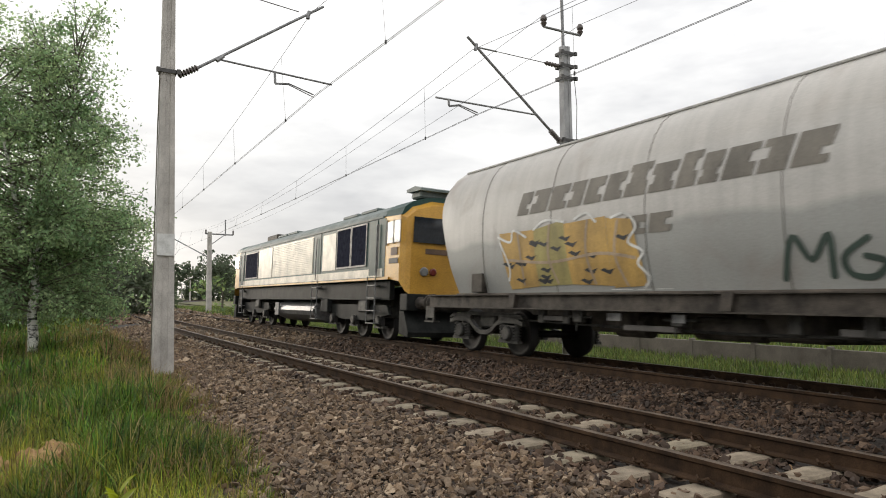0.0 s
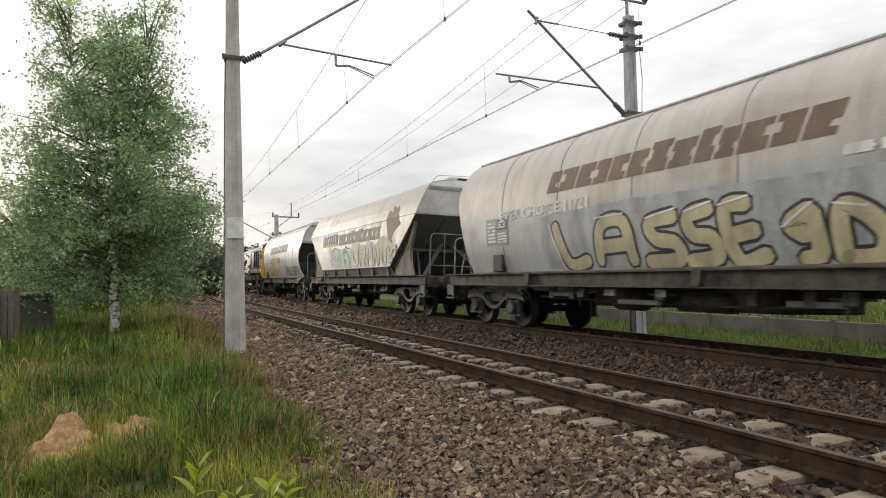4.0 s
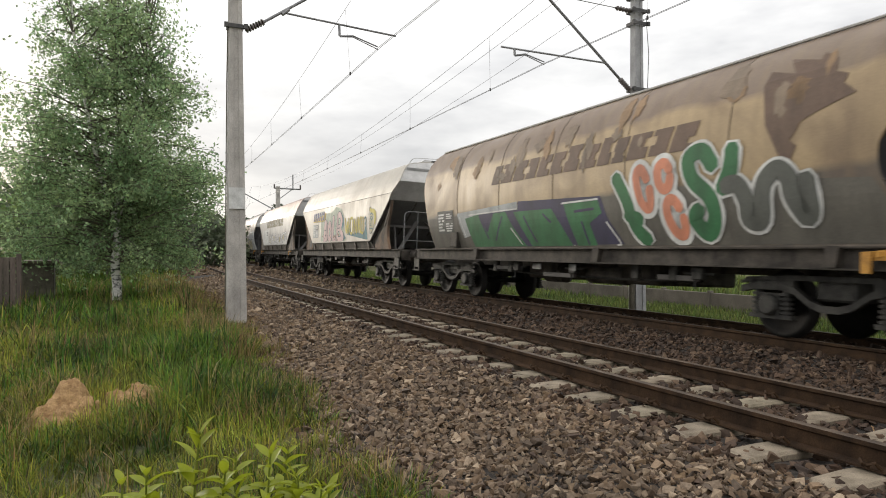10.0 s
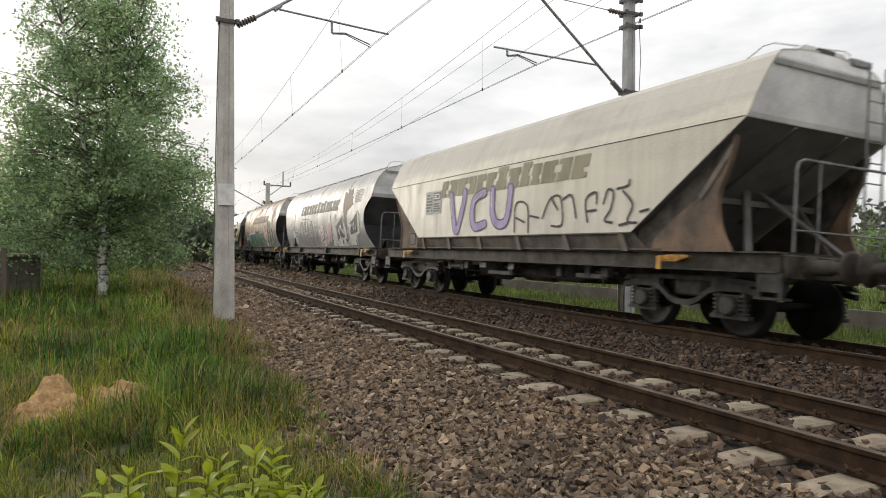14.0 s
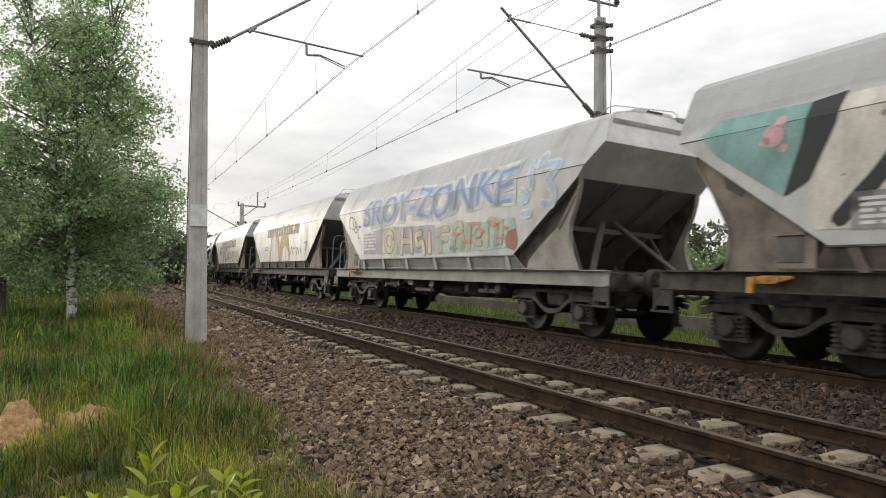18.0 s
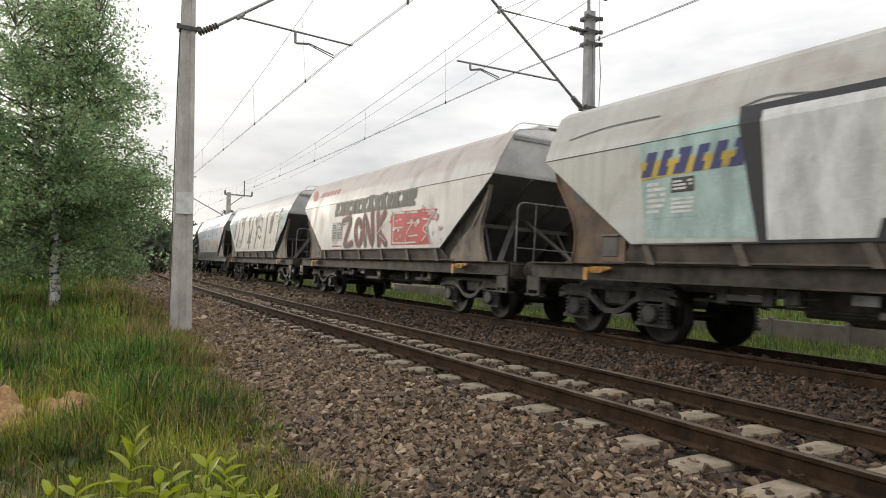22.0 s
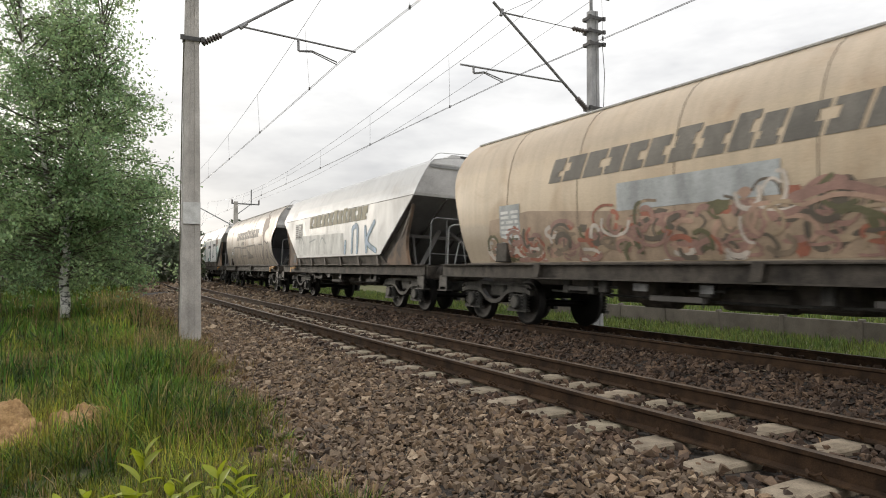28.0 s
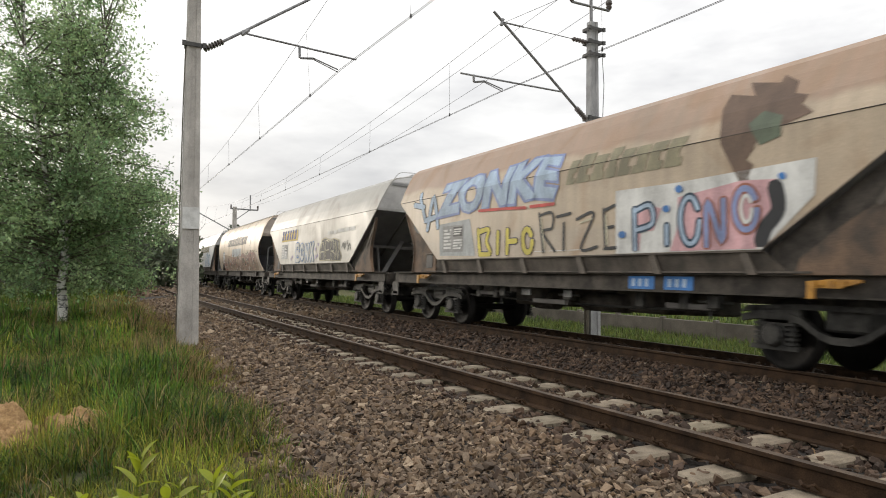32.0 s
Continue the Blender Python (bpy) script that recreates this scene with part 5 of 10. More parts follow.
stones("ballast_stones_dark", ((-2.0, -1.3, 1.0, 14, 120, 0.025), (-1.4, 4.0, -10, -1, 150, 0.048), (-1.4, 4.5, -1, 4, 240, 0.034), (-1.4, 2.5, 4, 11, 480, 0.0305), (2.5, 3.9, 4, 11, 440, 0.030), (3.9, 6.3, -1, 11, 140, 0.042), (-1.4, 6.3, 11, 21, 200, 0.040)), M_STONE_DARK, "dark brown ballast stones between and under the tracks", 4)


# ---------------------------------------------------------------- grass
def blades(name, zones, material, label, seed):
    """Bent tapering blades; zones: a sampler of x, y, height and width."""
    rng = np.random.default_rng(seed)
    V, F, base = [], [], 0
    for make in zones:
        x, y, h, w = make(rng)
        n = len(x)
        z = ground_at(x, y) - 0.01
        a = rng.uniform(0, 6.28, n)
        lean = np.abs(rng.normal(0.25, 0.28, n)) * h
        b = rng.uniform(0, 6.28, n)
        ux, uy = np.cos(a) * w / 2, np.sin(a) * w / 2
        lx, ly = np.cos(b) * lean, np.sin(b) * lean
        v = np.empty((n, 5, 3))
        for i, (s, t, k) in enumerate(((-1, 0, 1), (1, 0, 1), (-1, 0.55, 0.75), (1, 0.55, 0.75), (0, 1, 0))):
            v[:, i, 0] = x + s * ux * k + lx * t * t
            v[:, i, 1] = y + s * uy * k + ly * t * t
            v[:, i, 2] = z + h * (t - 0.22 * t * t * (lean / h))
        V.append(v.reshape(-1, 3))
        f = np.array([(0, 1, 3), (0, 3, 2), (2, 3, 4)])
        F.append((f[None] + 5 * np.arange(n)[:, None, None]).reshape(-1, 3) + base)
        base += 5 * n
    tagged(new(name, raw_mesh(name, np.concatenate(V), np.concatenate(F), material)), label, "grass", kind="stuff")


def clump(x, y):
    """Slow variation of the grass over the ground."""
    return 0.5 + 0.25 * np.sin(x * 2.1 + 1.3 * np.sin(y * 0.9)) + 0.25 * np.sin(y * 1.7 + x * 0.8 + 0.6)


HEAPS = ((-0.60, 8.05, 0.30, 0.30), (0.06, 8.35, 0.30, 0.26))


def tufts(y0, y1, per, blades_each, length, width, want, edge=0.0, left=0.32, spread=0.09):
    """Grass tufts: blades fan out from a centre and droop; want(x, y, d) thins them."""
    def make(rng):
        x0 = -1.9 - left * max(y1, -y0)
        n = int((NEAR_X - 2.65 + bend(y1) - x0) * (y1 - y0) * per)
        x, y = rng.uniform(x0, NEAR_X - 2.65 + bend(y1), n), rng.uniform(y0, y1, n)
        d = line_offset(x, y)
        lim = grass_edge(y) + edge + 0.04 * np.clip((9 - y) / 4, -1, 1)
        keep = (d < lim) & (x > -1.4 - left * np.abs(y)) & (rng.uniform(0, 1, n) < want(x, y, d))
        for hx, hy, rx, ry in HEAPS:
            keep &= np.hypot((x - hx) / (rx * 0.95), (y - hy + 0.22) / (ry + 0.22)) > 1
        x, y, d = x[keep], y[keep], d[keep]
        n = len(x)
        tall = (0.6 + 0.55 * clump(x, y)) * rng.uniform(0.65, 1.3, n) * np.clip((grass_edge(y) - d) / 0.7 + 0.1, np.where(y < 9, 0.68, 0.45), 1)
        tall *= 1 + 0.35 * np.exp(-((x - 0.75) ** 2 / 0.6 + (y - 9.0) ** 2 / 3.0))
        rep = np.repeat(np.arange(n), blades_each)
        m = len(rep)
        a = rng.uniform(0, 6.283, m)
        r = np.abs(rng.normal(0, spread, m))
        bx, by = x[rep] + r * np.cos(a), y[rep] + r * np.sin(a)
        a += rng.normal(0, 0.5, m)
        h = length * tall[rep] * rng.uniform(0.45, 1.25, m)
        lean = np.abs(rng.normal(0.42, 0.30, m)) * h
        return bx, by, h, lean, a, width * rng.uniform(0.6, 1.5, m)
    return make


def fans(name, zones, material, label, seed):
    """Drooping tapering blades in four steps."""
    rng = np.random.default_rng(seed)
    V, F, base = [], [], 0
    steps = ((0, 1.0), (0.35, 0.95), (0.7, 0.7), (1.0, 0.0))
    f = np.array([(0, 1, 3), (0, 3, 2), (2, 3, 5), (2, 5, 4), (4, 5, 6)])
    for make in zones:
        x, y, h, lean, a, w = make(rng)
        n = len(x)
        z = ground_at(x, y) - 0.015
        tw = a + 1.57 + rng.normal(0, 0.6, n)
        ux, uy = np.cos(tw) * w / 2, np.sin(tw) * w / 2
        droop = np.clip(lean / h, 0, 1.2)
        v = np.empty((n, 7, 3))
        i = 0
        for t, k in steps:
            for s in ((-1, 1) if t < 1 else (0,)):
                v[:, i, 0] = x + s * ux * k + np.cos(a) * lean * t ** 1.8
                v[:, i, 1] = y + s * uy * k + np.sin(a) * lean * t ** 1.8
                v[:, i, 2] = z + h * (t - 0.42 * droop * t ** 2.6)
                i += 1
        V.append(v.reshape(-1, 3))
        F.append((f[None] + 7 * np.arange(n)[:, None, None]).reshape(-1, 3) + base)
        base += 7 * n
    tagged(new(name, raw_mesh(name, np.concatenate(V), np.concatenate(F), material)), label, "grass", kind="stuff")


def lush_and_shade(x, y, d):
    """The deep green patches of the bank; past y = 13 dark grass also paints the birch's shade."""
    g = 1.3 * np.exp(-((x - 0.85) / 0.55) ** 2 - ((y - 9.9) / 2.1) ** 2) + 0.75 * np.exp(-((x + 0.5) / 0.7) ** 2 - ((y - 11.2) / 1.6) ** 2)
    return np.clip(0.22 + 0.26 * np.sin(x * 1.3 + 2 * np.sin(y * 0.45)) * np.sin(y * 0.8 + 1.0) + g + 0.6 * np.clip((y - 13) / 4, 0, 1) * np.clip((0.9 - x) / 0.8, 0.3, 1), 0.06, 1.0)


def sunny(x, y, d):
    return np.clip(1.05 - lush_and_shade(x, y, d), 0.06, 1.0) * np.clip(1.25 - 0.04 * np.maximum(0, y - 9), 0.5, 1)


def dry(x, y, d):
    """Straw stands thickest towards the ballast and round the mast foot."""
    edge = 1.5 * np.exp(-((d - grass_edge(y) + 0.3) / 0.45) ** 2) * np.clip((y - 5) / 4, 0.3, 1)
    far = 0.5 * np.clip((y - 11.5) / 2.0, 0, 1) * np.clip((d + 4.5) / 0.9, 0.12, 1)
    return np.clip((0.22 + edge + far + 0.25 * np.sin(x * 1.9 + y * 0.7) * np.sin(y * 0.6)) * (1 - 0.75 * np.clip(lush_and_shade(x, y, d) - 0.35, 0, 1)), 0.05, 1)


fans("meadow_grass", (tufts(-7, 2.4, 15, 12, 0.22, 0.019, lush_and_shade), tufts(2.4, 6.2, 85, 19, 0.25, 0.0074, lush_and_shade), tufts(6.2, 9.4, 76, 19, 0.31, 0.0094, lush_and_shade), tufts(9.4, 15.6, 50, 17, 0.42, 0.014, lush_and_shade), tufts(15.6, 35, 15, 14, 0.55, 0.028, lush_and_shade), tufts(35, 65, 3, 14, 0.7, 0.055, lush_and_shade)), M_GRASS, "tall green grass on the bank beside the ballast", 5)
fans("yellow_green_grass", (tufts(-7, 2.4, 15, 12, 0.2, 0.019, sunny), tufts(2.4, 6.2, 85, 18, 0.22, 0.0070, sunny), tufts(6.2, 9.4, 78, 19, 0.26, 0.0082, sunny), tufts(9.4, 15.6, 50, 17, 0.36, 0.0118, sunny), tufts(15.6, 35, 17, 14, 0.5, 0.023, sunny), tufts(35, 65, 3, 14, 0.7, 0.055, sunny)), M_GRASS_Y, "yellow-green grass mixed through the bank", 8)
fans("dry_grass", (tufts(2.4, 6.2, 38, 11, 0.32, 0.005, dry, 0.05), tufts(6.2, 9.4, 42, 11, 0.37, 0.006, dry, 0.1), tufts(9.4, 16.6, 38, 11, 0.5, 0.009, dry, 0.25), tufts(16.6, 37, 13, 10, 0.66, 0.017, dry, 0.35)), M_STRAW, "straw-coloured dry grass stalks among the green", 6)


def verge(y0, y1, d0, d1, per, h0, w):
    def make(rng):
        x, y, d = scatter(rng, d0, d1, y0, y1, per)
        return x, y, h0 * rng.uniform(0.5, 1.3, len(x)), np.full(len(x), w) * rng.uniform(0.7, 1.3, len(x))
    return make


blades("verge_grass", (verge(2, 22, 6.7, 12.2, 150, 0.22, 0.028), verge(22, 60, 6.6, 12.5, 70, 0.3, 0.04), verge(-2, 40, 12.5, 30, 28, 0.5, 0.06), verge(60, 130, 5.9, 14, 22, 0.5, 0.09)), M_VERGE, "bright green grass strip beyond the far track", 7)


# ---------------------------------------------------------------- leaves and trees
def leaf_cards(name, centres, normals_seed, size, material, label, category, kind="", parent=None, elong=1.5):
    """Small diamond leaves, one island each, at the given points."""
    rng = np.random.default_rng(normals_seed)
    c = np.asarray(centres)
    n = len(c)
    u = rng.normal(0, 1, (n, 3))
    u /= np.linalg.norm(u, axis=1)[:, None]
    w = np.cross(u, rng.normal(0, 1, (n, 3)))
    w /= np.linalg.norm(w, axis=1)[:, None]
    s = size * rng.uniform(0.6, 1.35, (n, 1))
    k = np.cross(u, w) * s * 0.12
    v = np.stack([c - u * s * elong / 2, c + w * s * 0.42 - k, c + u * s * elong / 2, c - w * s * 0.42 - k], 1)
    f = np.arange(4 * n).reshape(n, 4)
    me = raw_mesh(name, v.reshape(-1, 3), f, material)
    ob = new(name, me)
    ob.parent = parent
    return tagged(ob, label, category, kind=kind)


def limb(bm, points, r0, r1, seg=7):
    n = len(points) - 1
    for i in range(n):
        add_rod(bm, points[i], points[i + 1], r0 + (r1 - r0) * i / n, r0 + (r1 - r0) * (i + 1) / n, seg, False)


def birch():
    rng = random.Random(11)
    gx, gy = -0.35, 22.82
    t = thing("birch_tree", pose(gx, gy, ground_z(gx, gy) - 0.05), "leafy birch tree with a pale peeling trunk in tall grass", "tree")
    trunk = bmesh.new()
    limb(trunk, [(0, 0, 0), (0.04, 0, 0.7), (-0.02, 0, 1.4), (0.06, 0, 2.1), (0.02, 0, 2.8)], 0.15, 0.10, 10)
    part("trunk", trunk, M_BARK, t, "white peeling birch trunk with black marks", True)
    stems = [[Vector((0.02, 0, 2.6)), Vector((-0.45, 0.1, 4.2)), Vector((-0.8, 0, 6.2)), Vector((-1.1, 0.1, 8.2)), Vector((-1.2, 0, 10.1))],
             [Vector((0.02, 0, 2.6)), Vector((0.40, -0.1, 4.0)), Vector((0.75, 0.1, 5.8)), Vector((0.9, 0, 7.6)), Vector((0.95, 0, 9.4))],
             [Vector((0.02, 0, 2.4)), Vector((0.1, 0.3, 4.4)), Vector((0.05, 0.3, 6.6)), Vector((0.15, 0.2, 8.6))]]
    centres = []
    branches = bmesh.new()
    for st in stems:
        b = bmesh.new()
        limb(b, st, 0.085, 0.018, 7)
        part("stem", b, M_BARK, t, "pale forked birch stem", True)
    lobes = ((0.7, 1.3), (1.3, 2.2), (2.2, 3.1), (3.5, 3.5), (5.0, 3.25), (6.5, 2.85), (8.0, 2.35), (9.0, 1.8), (9.8, 1.1))

    def reach(z):
        return float(np.interp(z, [q[0] for q in lobes], [q[1] for q in lobes]))

    for i in range(345):
        z0 = rng.uniform(1.3, 9.6) if i < 170 else rng.uniform(1.3, 4.2) if i < 235 else rng.uniform(3.6, 9.0)
        st = stems[i % 3]
        if z0 < 2.6:  # low boughs spring from the trunk
            p0 = Vector((0.03, 0, max(0.8, z0)))
        else:
            s = min(max((z0 - 2.6) / (st[-1].z - 2.6), 0), 0.99) * (len(st) - 1)
            p0 = st[int(s)].lerp(st[int(s) + 1], s - int(s))
        a = rng.uniform(0, 6.283)
        zt = min(p0.z + rng.uniform(0.1 if p0.z > 2.2 else -0.15, 1.5 if p0.z > 2.2 else 0.8), 10.3)
        r = reach(zt) * rng.uniform(0.6, 1.08)
        tip = Vector((r * math.cos(a), r * math.sin(a), zt - 0.3)) if zt < 9.5 else Vector((p0.x + 0.5 * math.cos(a), p0.y + 0.5 * math.sin(a), zt + 0.4))
        if zt > 6.5:
            tip.x, tip.y = p0.x * 0.4 + tip.x * 0.97, p0.y + tip.y * 0.9
        tip.x -= 0.1 * min(1.0, max(0.0, (zt - 3) / 3))
        mid = p0.lerp(tip, 0.5) + Vector((0, 0, 0.25))
        limb(branches, [p0, mid, tip], 0.028, 0.006, 5)
        for k in range(11):
            q = (mid.lerp(tip, rng.random()) if rng.random() < 0.75 else p0.lerp(mid, rng.uniform(0.3, 1)))
            e = q + Vector((rng.gauss(0, 0.36), rng.gauss(0, 0.36), rng.gauss(-0.12, 0.28)))
            if k < 4:
                add_rod(branches, q, e, 0.006, 0.003, 4, False)
            if q.z < 1.75 and abs(q.x) < 0.75 or q.z < 1.15 or q.z < 2.7 and abs(q.x) < 0.38 and q.y < 0.2:
                continue
            for _ in range(22 if q.z < 4.5 else 17 if q.z < 7.0 else 12):
                f = rng.random()
                c = q.lerp(e, 0.2 + f) + Vector((rng.gauss(0, 0.10), rng.gauss(0, 0.10), rng.gauss(-0.05, 0.11)))
                centres.append(tuple(c))
    part("branch_work", branches, M_TWIG, t)
    leaf_cards("crown", centres, 12, 0.076, M_LEAF, "airy crown of small green leaves", "", parent=t)


birch()


def crown_points(rng, x, y, z, rx, rz, n, lumps=9):
    """Leaf places of an uneven crown made of several lumps."""
    out = []
    cs = [(rng.gauss(0, rx * 0.5), rng.gauss(0, rx * 0.5), rng.uniform(-0.75, 0.85) * rz, rng.uniform(0.3, 0.55)) for _ in range(lumps)]
    for _ in range(n):
        cx, cy, cz, r = rng.choice(cs)
        d = Vector((rng.gauss(0, 1), rng.gauss(0, 1), rng.gauss(0, 1))).normalized() * (rng.random() ** 0.4)
        out.append((x + cx + d.x * rx * r, y + cy + d.y * rx * r, z + cz + d.z * rz * r))
    return out


def tree(name, x, y, h, rx, seed, leaves, size, label, low=0.25, leaf_material=None):
    rng = random.Random(seed)
    z0 = ground_z(x, min(y, 300))
    t = thing(name, pose(x, y, z0), label, "tree")
    bm = bmesh.new()
    limb(bm, [(0, 0, -0.2), (rng.gauss(0, 0.1), 0, h * 0.3), (rng.gauss(0, 0.2), 0, h * 0.65), (0, 0, h * 0.95)], h * 0.018 + 0.03, 0.02, 6)
    for i in range(7):
        a, zz = rng.uniform(0, 6.28), h * rng.uniform(low, 0.85)
        limb(bm, [(0, 0, zz), (math.cos(a) * rx * 0.7, math.sin(a) * rx * 0.7, zz + h * 0.1)], 0.03, 0.01, 5)
    part("trunk", bm, M_TWIG, t)
    pts = crown_points(rng, 0, 0, h * (low + 1) / 2, rx, h * (1 - low) / 2, leaves, 12)
    leaf_cards("crown", pts, seed, size, leaf_material or M_FOREST, "", "", parent=t)


def woods(name, spots, size, label, seed):
    """A far wood: crowns of leaf clumps, uncounted."""
    rng = random.Random(seed)
    pts = []
    for x, y, h, rx, n in spots:
        pts += crown_points(rng, x, y, h * 0.5 - 0.8, rx, h * 0.55, n, 8)
    leaf_cards(name, pts, seed, size, M_YOUNG if name == "scrub_belt" else M_FOREST, label, "woodland", kind="stuff")


def build_trees():
    rng = random.Random(21)
    # dark wood edge behind the bank
    spots = []
    for i in range(46):
        x = -34 + i * 0.92 + rng.gauss(0, 0.4)
        y = 64.7 - 0.41 * (x + 34) - 2.2 + rng.gauss(0, 3) + (12 if x > -2 else 0)
        spots.append((x, y, rng.uniform(4.2, 6.3), rng.uniform(1.6, 2.4), 480))
    woods("woodland_edge", spots, 0.34, "dark green wood edge behind the grassy bank", 22)
    spots = []
    for i in range(90):
        a = radians(-15.2 + i * 0.60)
        r = 330 + rng.gauss(0, 12)
        spots.append((r * math.sin(a), r * math.cos(a), rng.uniform(13, 19), rng.uniform(4, 7), 300))
    woods("far_forest", spots, 1.5, "dark forest on the skyline where the line curves away", 23)
    spots = []
    for i in range(120):
        a = radians(13.4 + i * 0.63)
        r = 76 + rng.gauss(0, 6)
        spots.append((r * math.sin(a), r * math.cos(a), rng.uniform(2.2, 4.3), rng.uniform(1.8, 3.2), 260))
    woods("scrub_belt", spots, 0.34, "belt of scrub and low trees beyond the far verge", 24)
    spots = []
    for i in range(84):
        a = radians(24 + i * 0.9)
        r = 128 + rng.gauss(0, 7)
        spots.append((r * math.sin(a), r * math.cos(a), rng.uniform(7.6, 10.6), rng.uniform(2.6, 4.2), 230))
    woods("pine_wood", spots, 0.8, "dark pine wood on the skyline beyond the scrub", 26)
    for x, y, h, rx, s in ((17.8, 82.5, 6.6, 3.0, 31), (21.5, 87, 6.2, 2.8, 32), (44, 49.8, 5.0, 1.5, 34), (52, 38.8, 4.8, 1.4, 35), (47, 57.2, 5.6, 1.8, 36), (58, 33, 5.0, 1.8, 37), (36, 65, 6.4, 2.0, 38), (62, 25, 4.9, 2.0, 39)):
        tree("tree", x, y, h, rx, s, 2600, 0.26, "slender dark green tree standing above the scrub", 0.22)
    for x, y, h, rx, s in ((-5.2, 32, 5.2, 1.6, 41), (-7.6, 35, 6.0, 2.0, 42), (-3.4, 38.4, 4.6, 1.7, 43), (-9.5, 29.7, 5.0, 1.8, 44), (-1.0, 41.7, 4.2, 1.9, 45), (1.4, 46, 3.6, 1.8, 46)):
        tree("young_tree", x, y, h, rx, s, 3600, 0.12, "dense young tree at the edge of the bank", 0.08, M_YOUNG)


build_trees()


# ---------------------------------------------------------------- things on the bank
def shrub():
    """Upright stems with opposite pointed leaves."""
    bm = bmesh.new()
    n = 7
    left, right, mid = [], [], []
    for i in range(n):
        s = i / (n - 1)
        w = 0.025 * math.sin(math.pi * min(1, s * 0.92 + 0.08)) ** 0.8 if i < n - 1 else 0.0
        y, z = 0.125 * s, 0.014 * math.sin(s * 2.2) - 0.022 * s * s
        mid.append(bm.verts.new((0, y, z - 0.004)))
        left.append(bm.verts.new((-w, y, z + 0.003)))
        right.append(bm.verts.new((w, y, z + 0.003)))
    for i in range(n - 1):
        bm.faces.new((left[i], mid[i], mid[i + 1], left[i + 1]))
        bm.faces.new((mid[i], right[i], right[i + 1], mid[i + 1]))
    bmesh.ops.remove_doubles(bm, verts=bm.verts, dist=0.0004)
    leaf = mesh_of("leaf", bm, M_SHRUB, True)
    rng = random.Random(5)
    spots = [(0.24, 3.25, 0.90, 10), (-0.12, 3.15, 0.76, 9), (0.02, 3.4, 0.72, 9), (0.42, 3.3, 0.70, 9), (0.55, 3.45, 0.68, 8), (0.70, 3.3, 0.74, 9), (0.84, 3.5, 0.66, 8), (-0.30, 3.35, 0.60, 7), (0.33, 3.0, 0.66, 9), (0.12, 2.95, 0.64, 9), (0.60, 3.0, 0.62, 8), (0.95, 3.3, 0.62, 7)]
    spots += [(rng.uniform(-0.3, 1.0), rng.uniform(2.9, 3.35), rng.uniform(0.46, 0.62), 9) for _ in range(16)]
    for sx, sy, h, n in spots:
        sx, sy, h = 0.22 + (sx - 0.22) * 0.8, 1.043 * sy, h - 0.06
        z0 = ground_z(sx, sy)
        t = thing("leafy_shrub", pose(sx, sy, z0), "bright yellow-green leafy shoot growing in the grass", "shrub", "leafy shoots at the edge of the grass")
        lean = Vector((rng.gauss(0, 0.05), rng.gauss(0, 0.05), h))
        part("stem", rods([((0, 0, -0.02), lean)], 0.005, 5), M_GRASS_Y, t)
        for i in range(n):
            f = 0.35 + 0.65 * (i + 0.5) / n
            a0 = rng.uniform(0, 360)
            for k in (0, 180):
                lf = part("leaf", leaf, None, t)
                sc = rng.uniform(0.75, 1.3) * (0.75 if f > 0.93 else 1)
                lf.matrix_local = Matrix.Translation(lean * f) @ pose(0, 0, 0, rng.uniform(-5, 45) + (30 if f > 0.9 else 0), rng.uniform(-20, 20), a0 + k + rng.uniform(-25, 25)) @ Matrix.Scale(sc, 4)


shrub()


def sand_mound(x, y, lumps, seed):
    """Spoil thrown up by digging: several crumbling lumps run together."""
    bm = bmesh.new()
    n = 84
    rows = []
    for j in range(n + 1):
        row = []
        for i in range(n + 1):
            px, py = -0.55 + 1.1 * i / n, -0.5 + 1.0 * j / n
            z = 0.0
            for lx, ly, r, h in lumps:
                q = math.hypot(px - lx, py - ly) / r * (1 + 0.35 * noise.noise((px * 5 + seed, py * 5, 1)))
                z = max(z, h * (1 - q * q) ** 1.25 if q < 1 else 0.0)
            z += 0.05 * noise.noise((px * 7 + seed, py * 7, 0)) + 0.05 * noise.noise((px * 17 + seed, py * 17, 3)) + 0.022 * noise.noise((px * 38 + seed, py * 38, 5)) + 0.012 * noise.noise((px * 80, py * 80, seed))
            row.append(bm.verts.new((px, py, z if z > 0.02 else -0.1)))
        rows.append(row)
    for r0, r1 in zip(rows[:-1], rows[1:]):
        for i in range(n):
            bm.faces.new((r0[i], r0[i + 1], r1[i + 1], r1[i]))
    ob = new("sand_mound", mesh_of("sand_mound", bm, M_SAND, True))
    ob.location = (x, y, ground_z(x, y))
    return tagged(ob, "small crumbling mound of ochre sand thrown up in the grass", "sand")


sand_mound(-0.60, 8.05, ((0.06, 0.06, 0.24, 0.40), (-0.07, -0.02, 0.21, 0.22), (0.20, -0.14, 0.2, 0.2), (-0.2, -0.1, 0.16, 0.16), (0.02, -0.22, 0.2, 0.14)), 1)
sand_mound(0.06, 8.35, ((0.04, 0, 0.27, 0.19), (-0.15, -0.04, 0.2, 0.14), (0.2, 0.02, 0.18, 0.14)), 5)


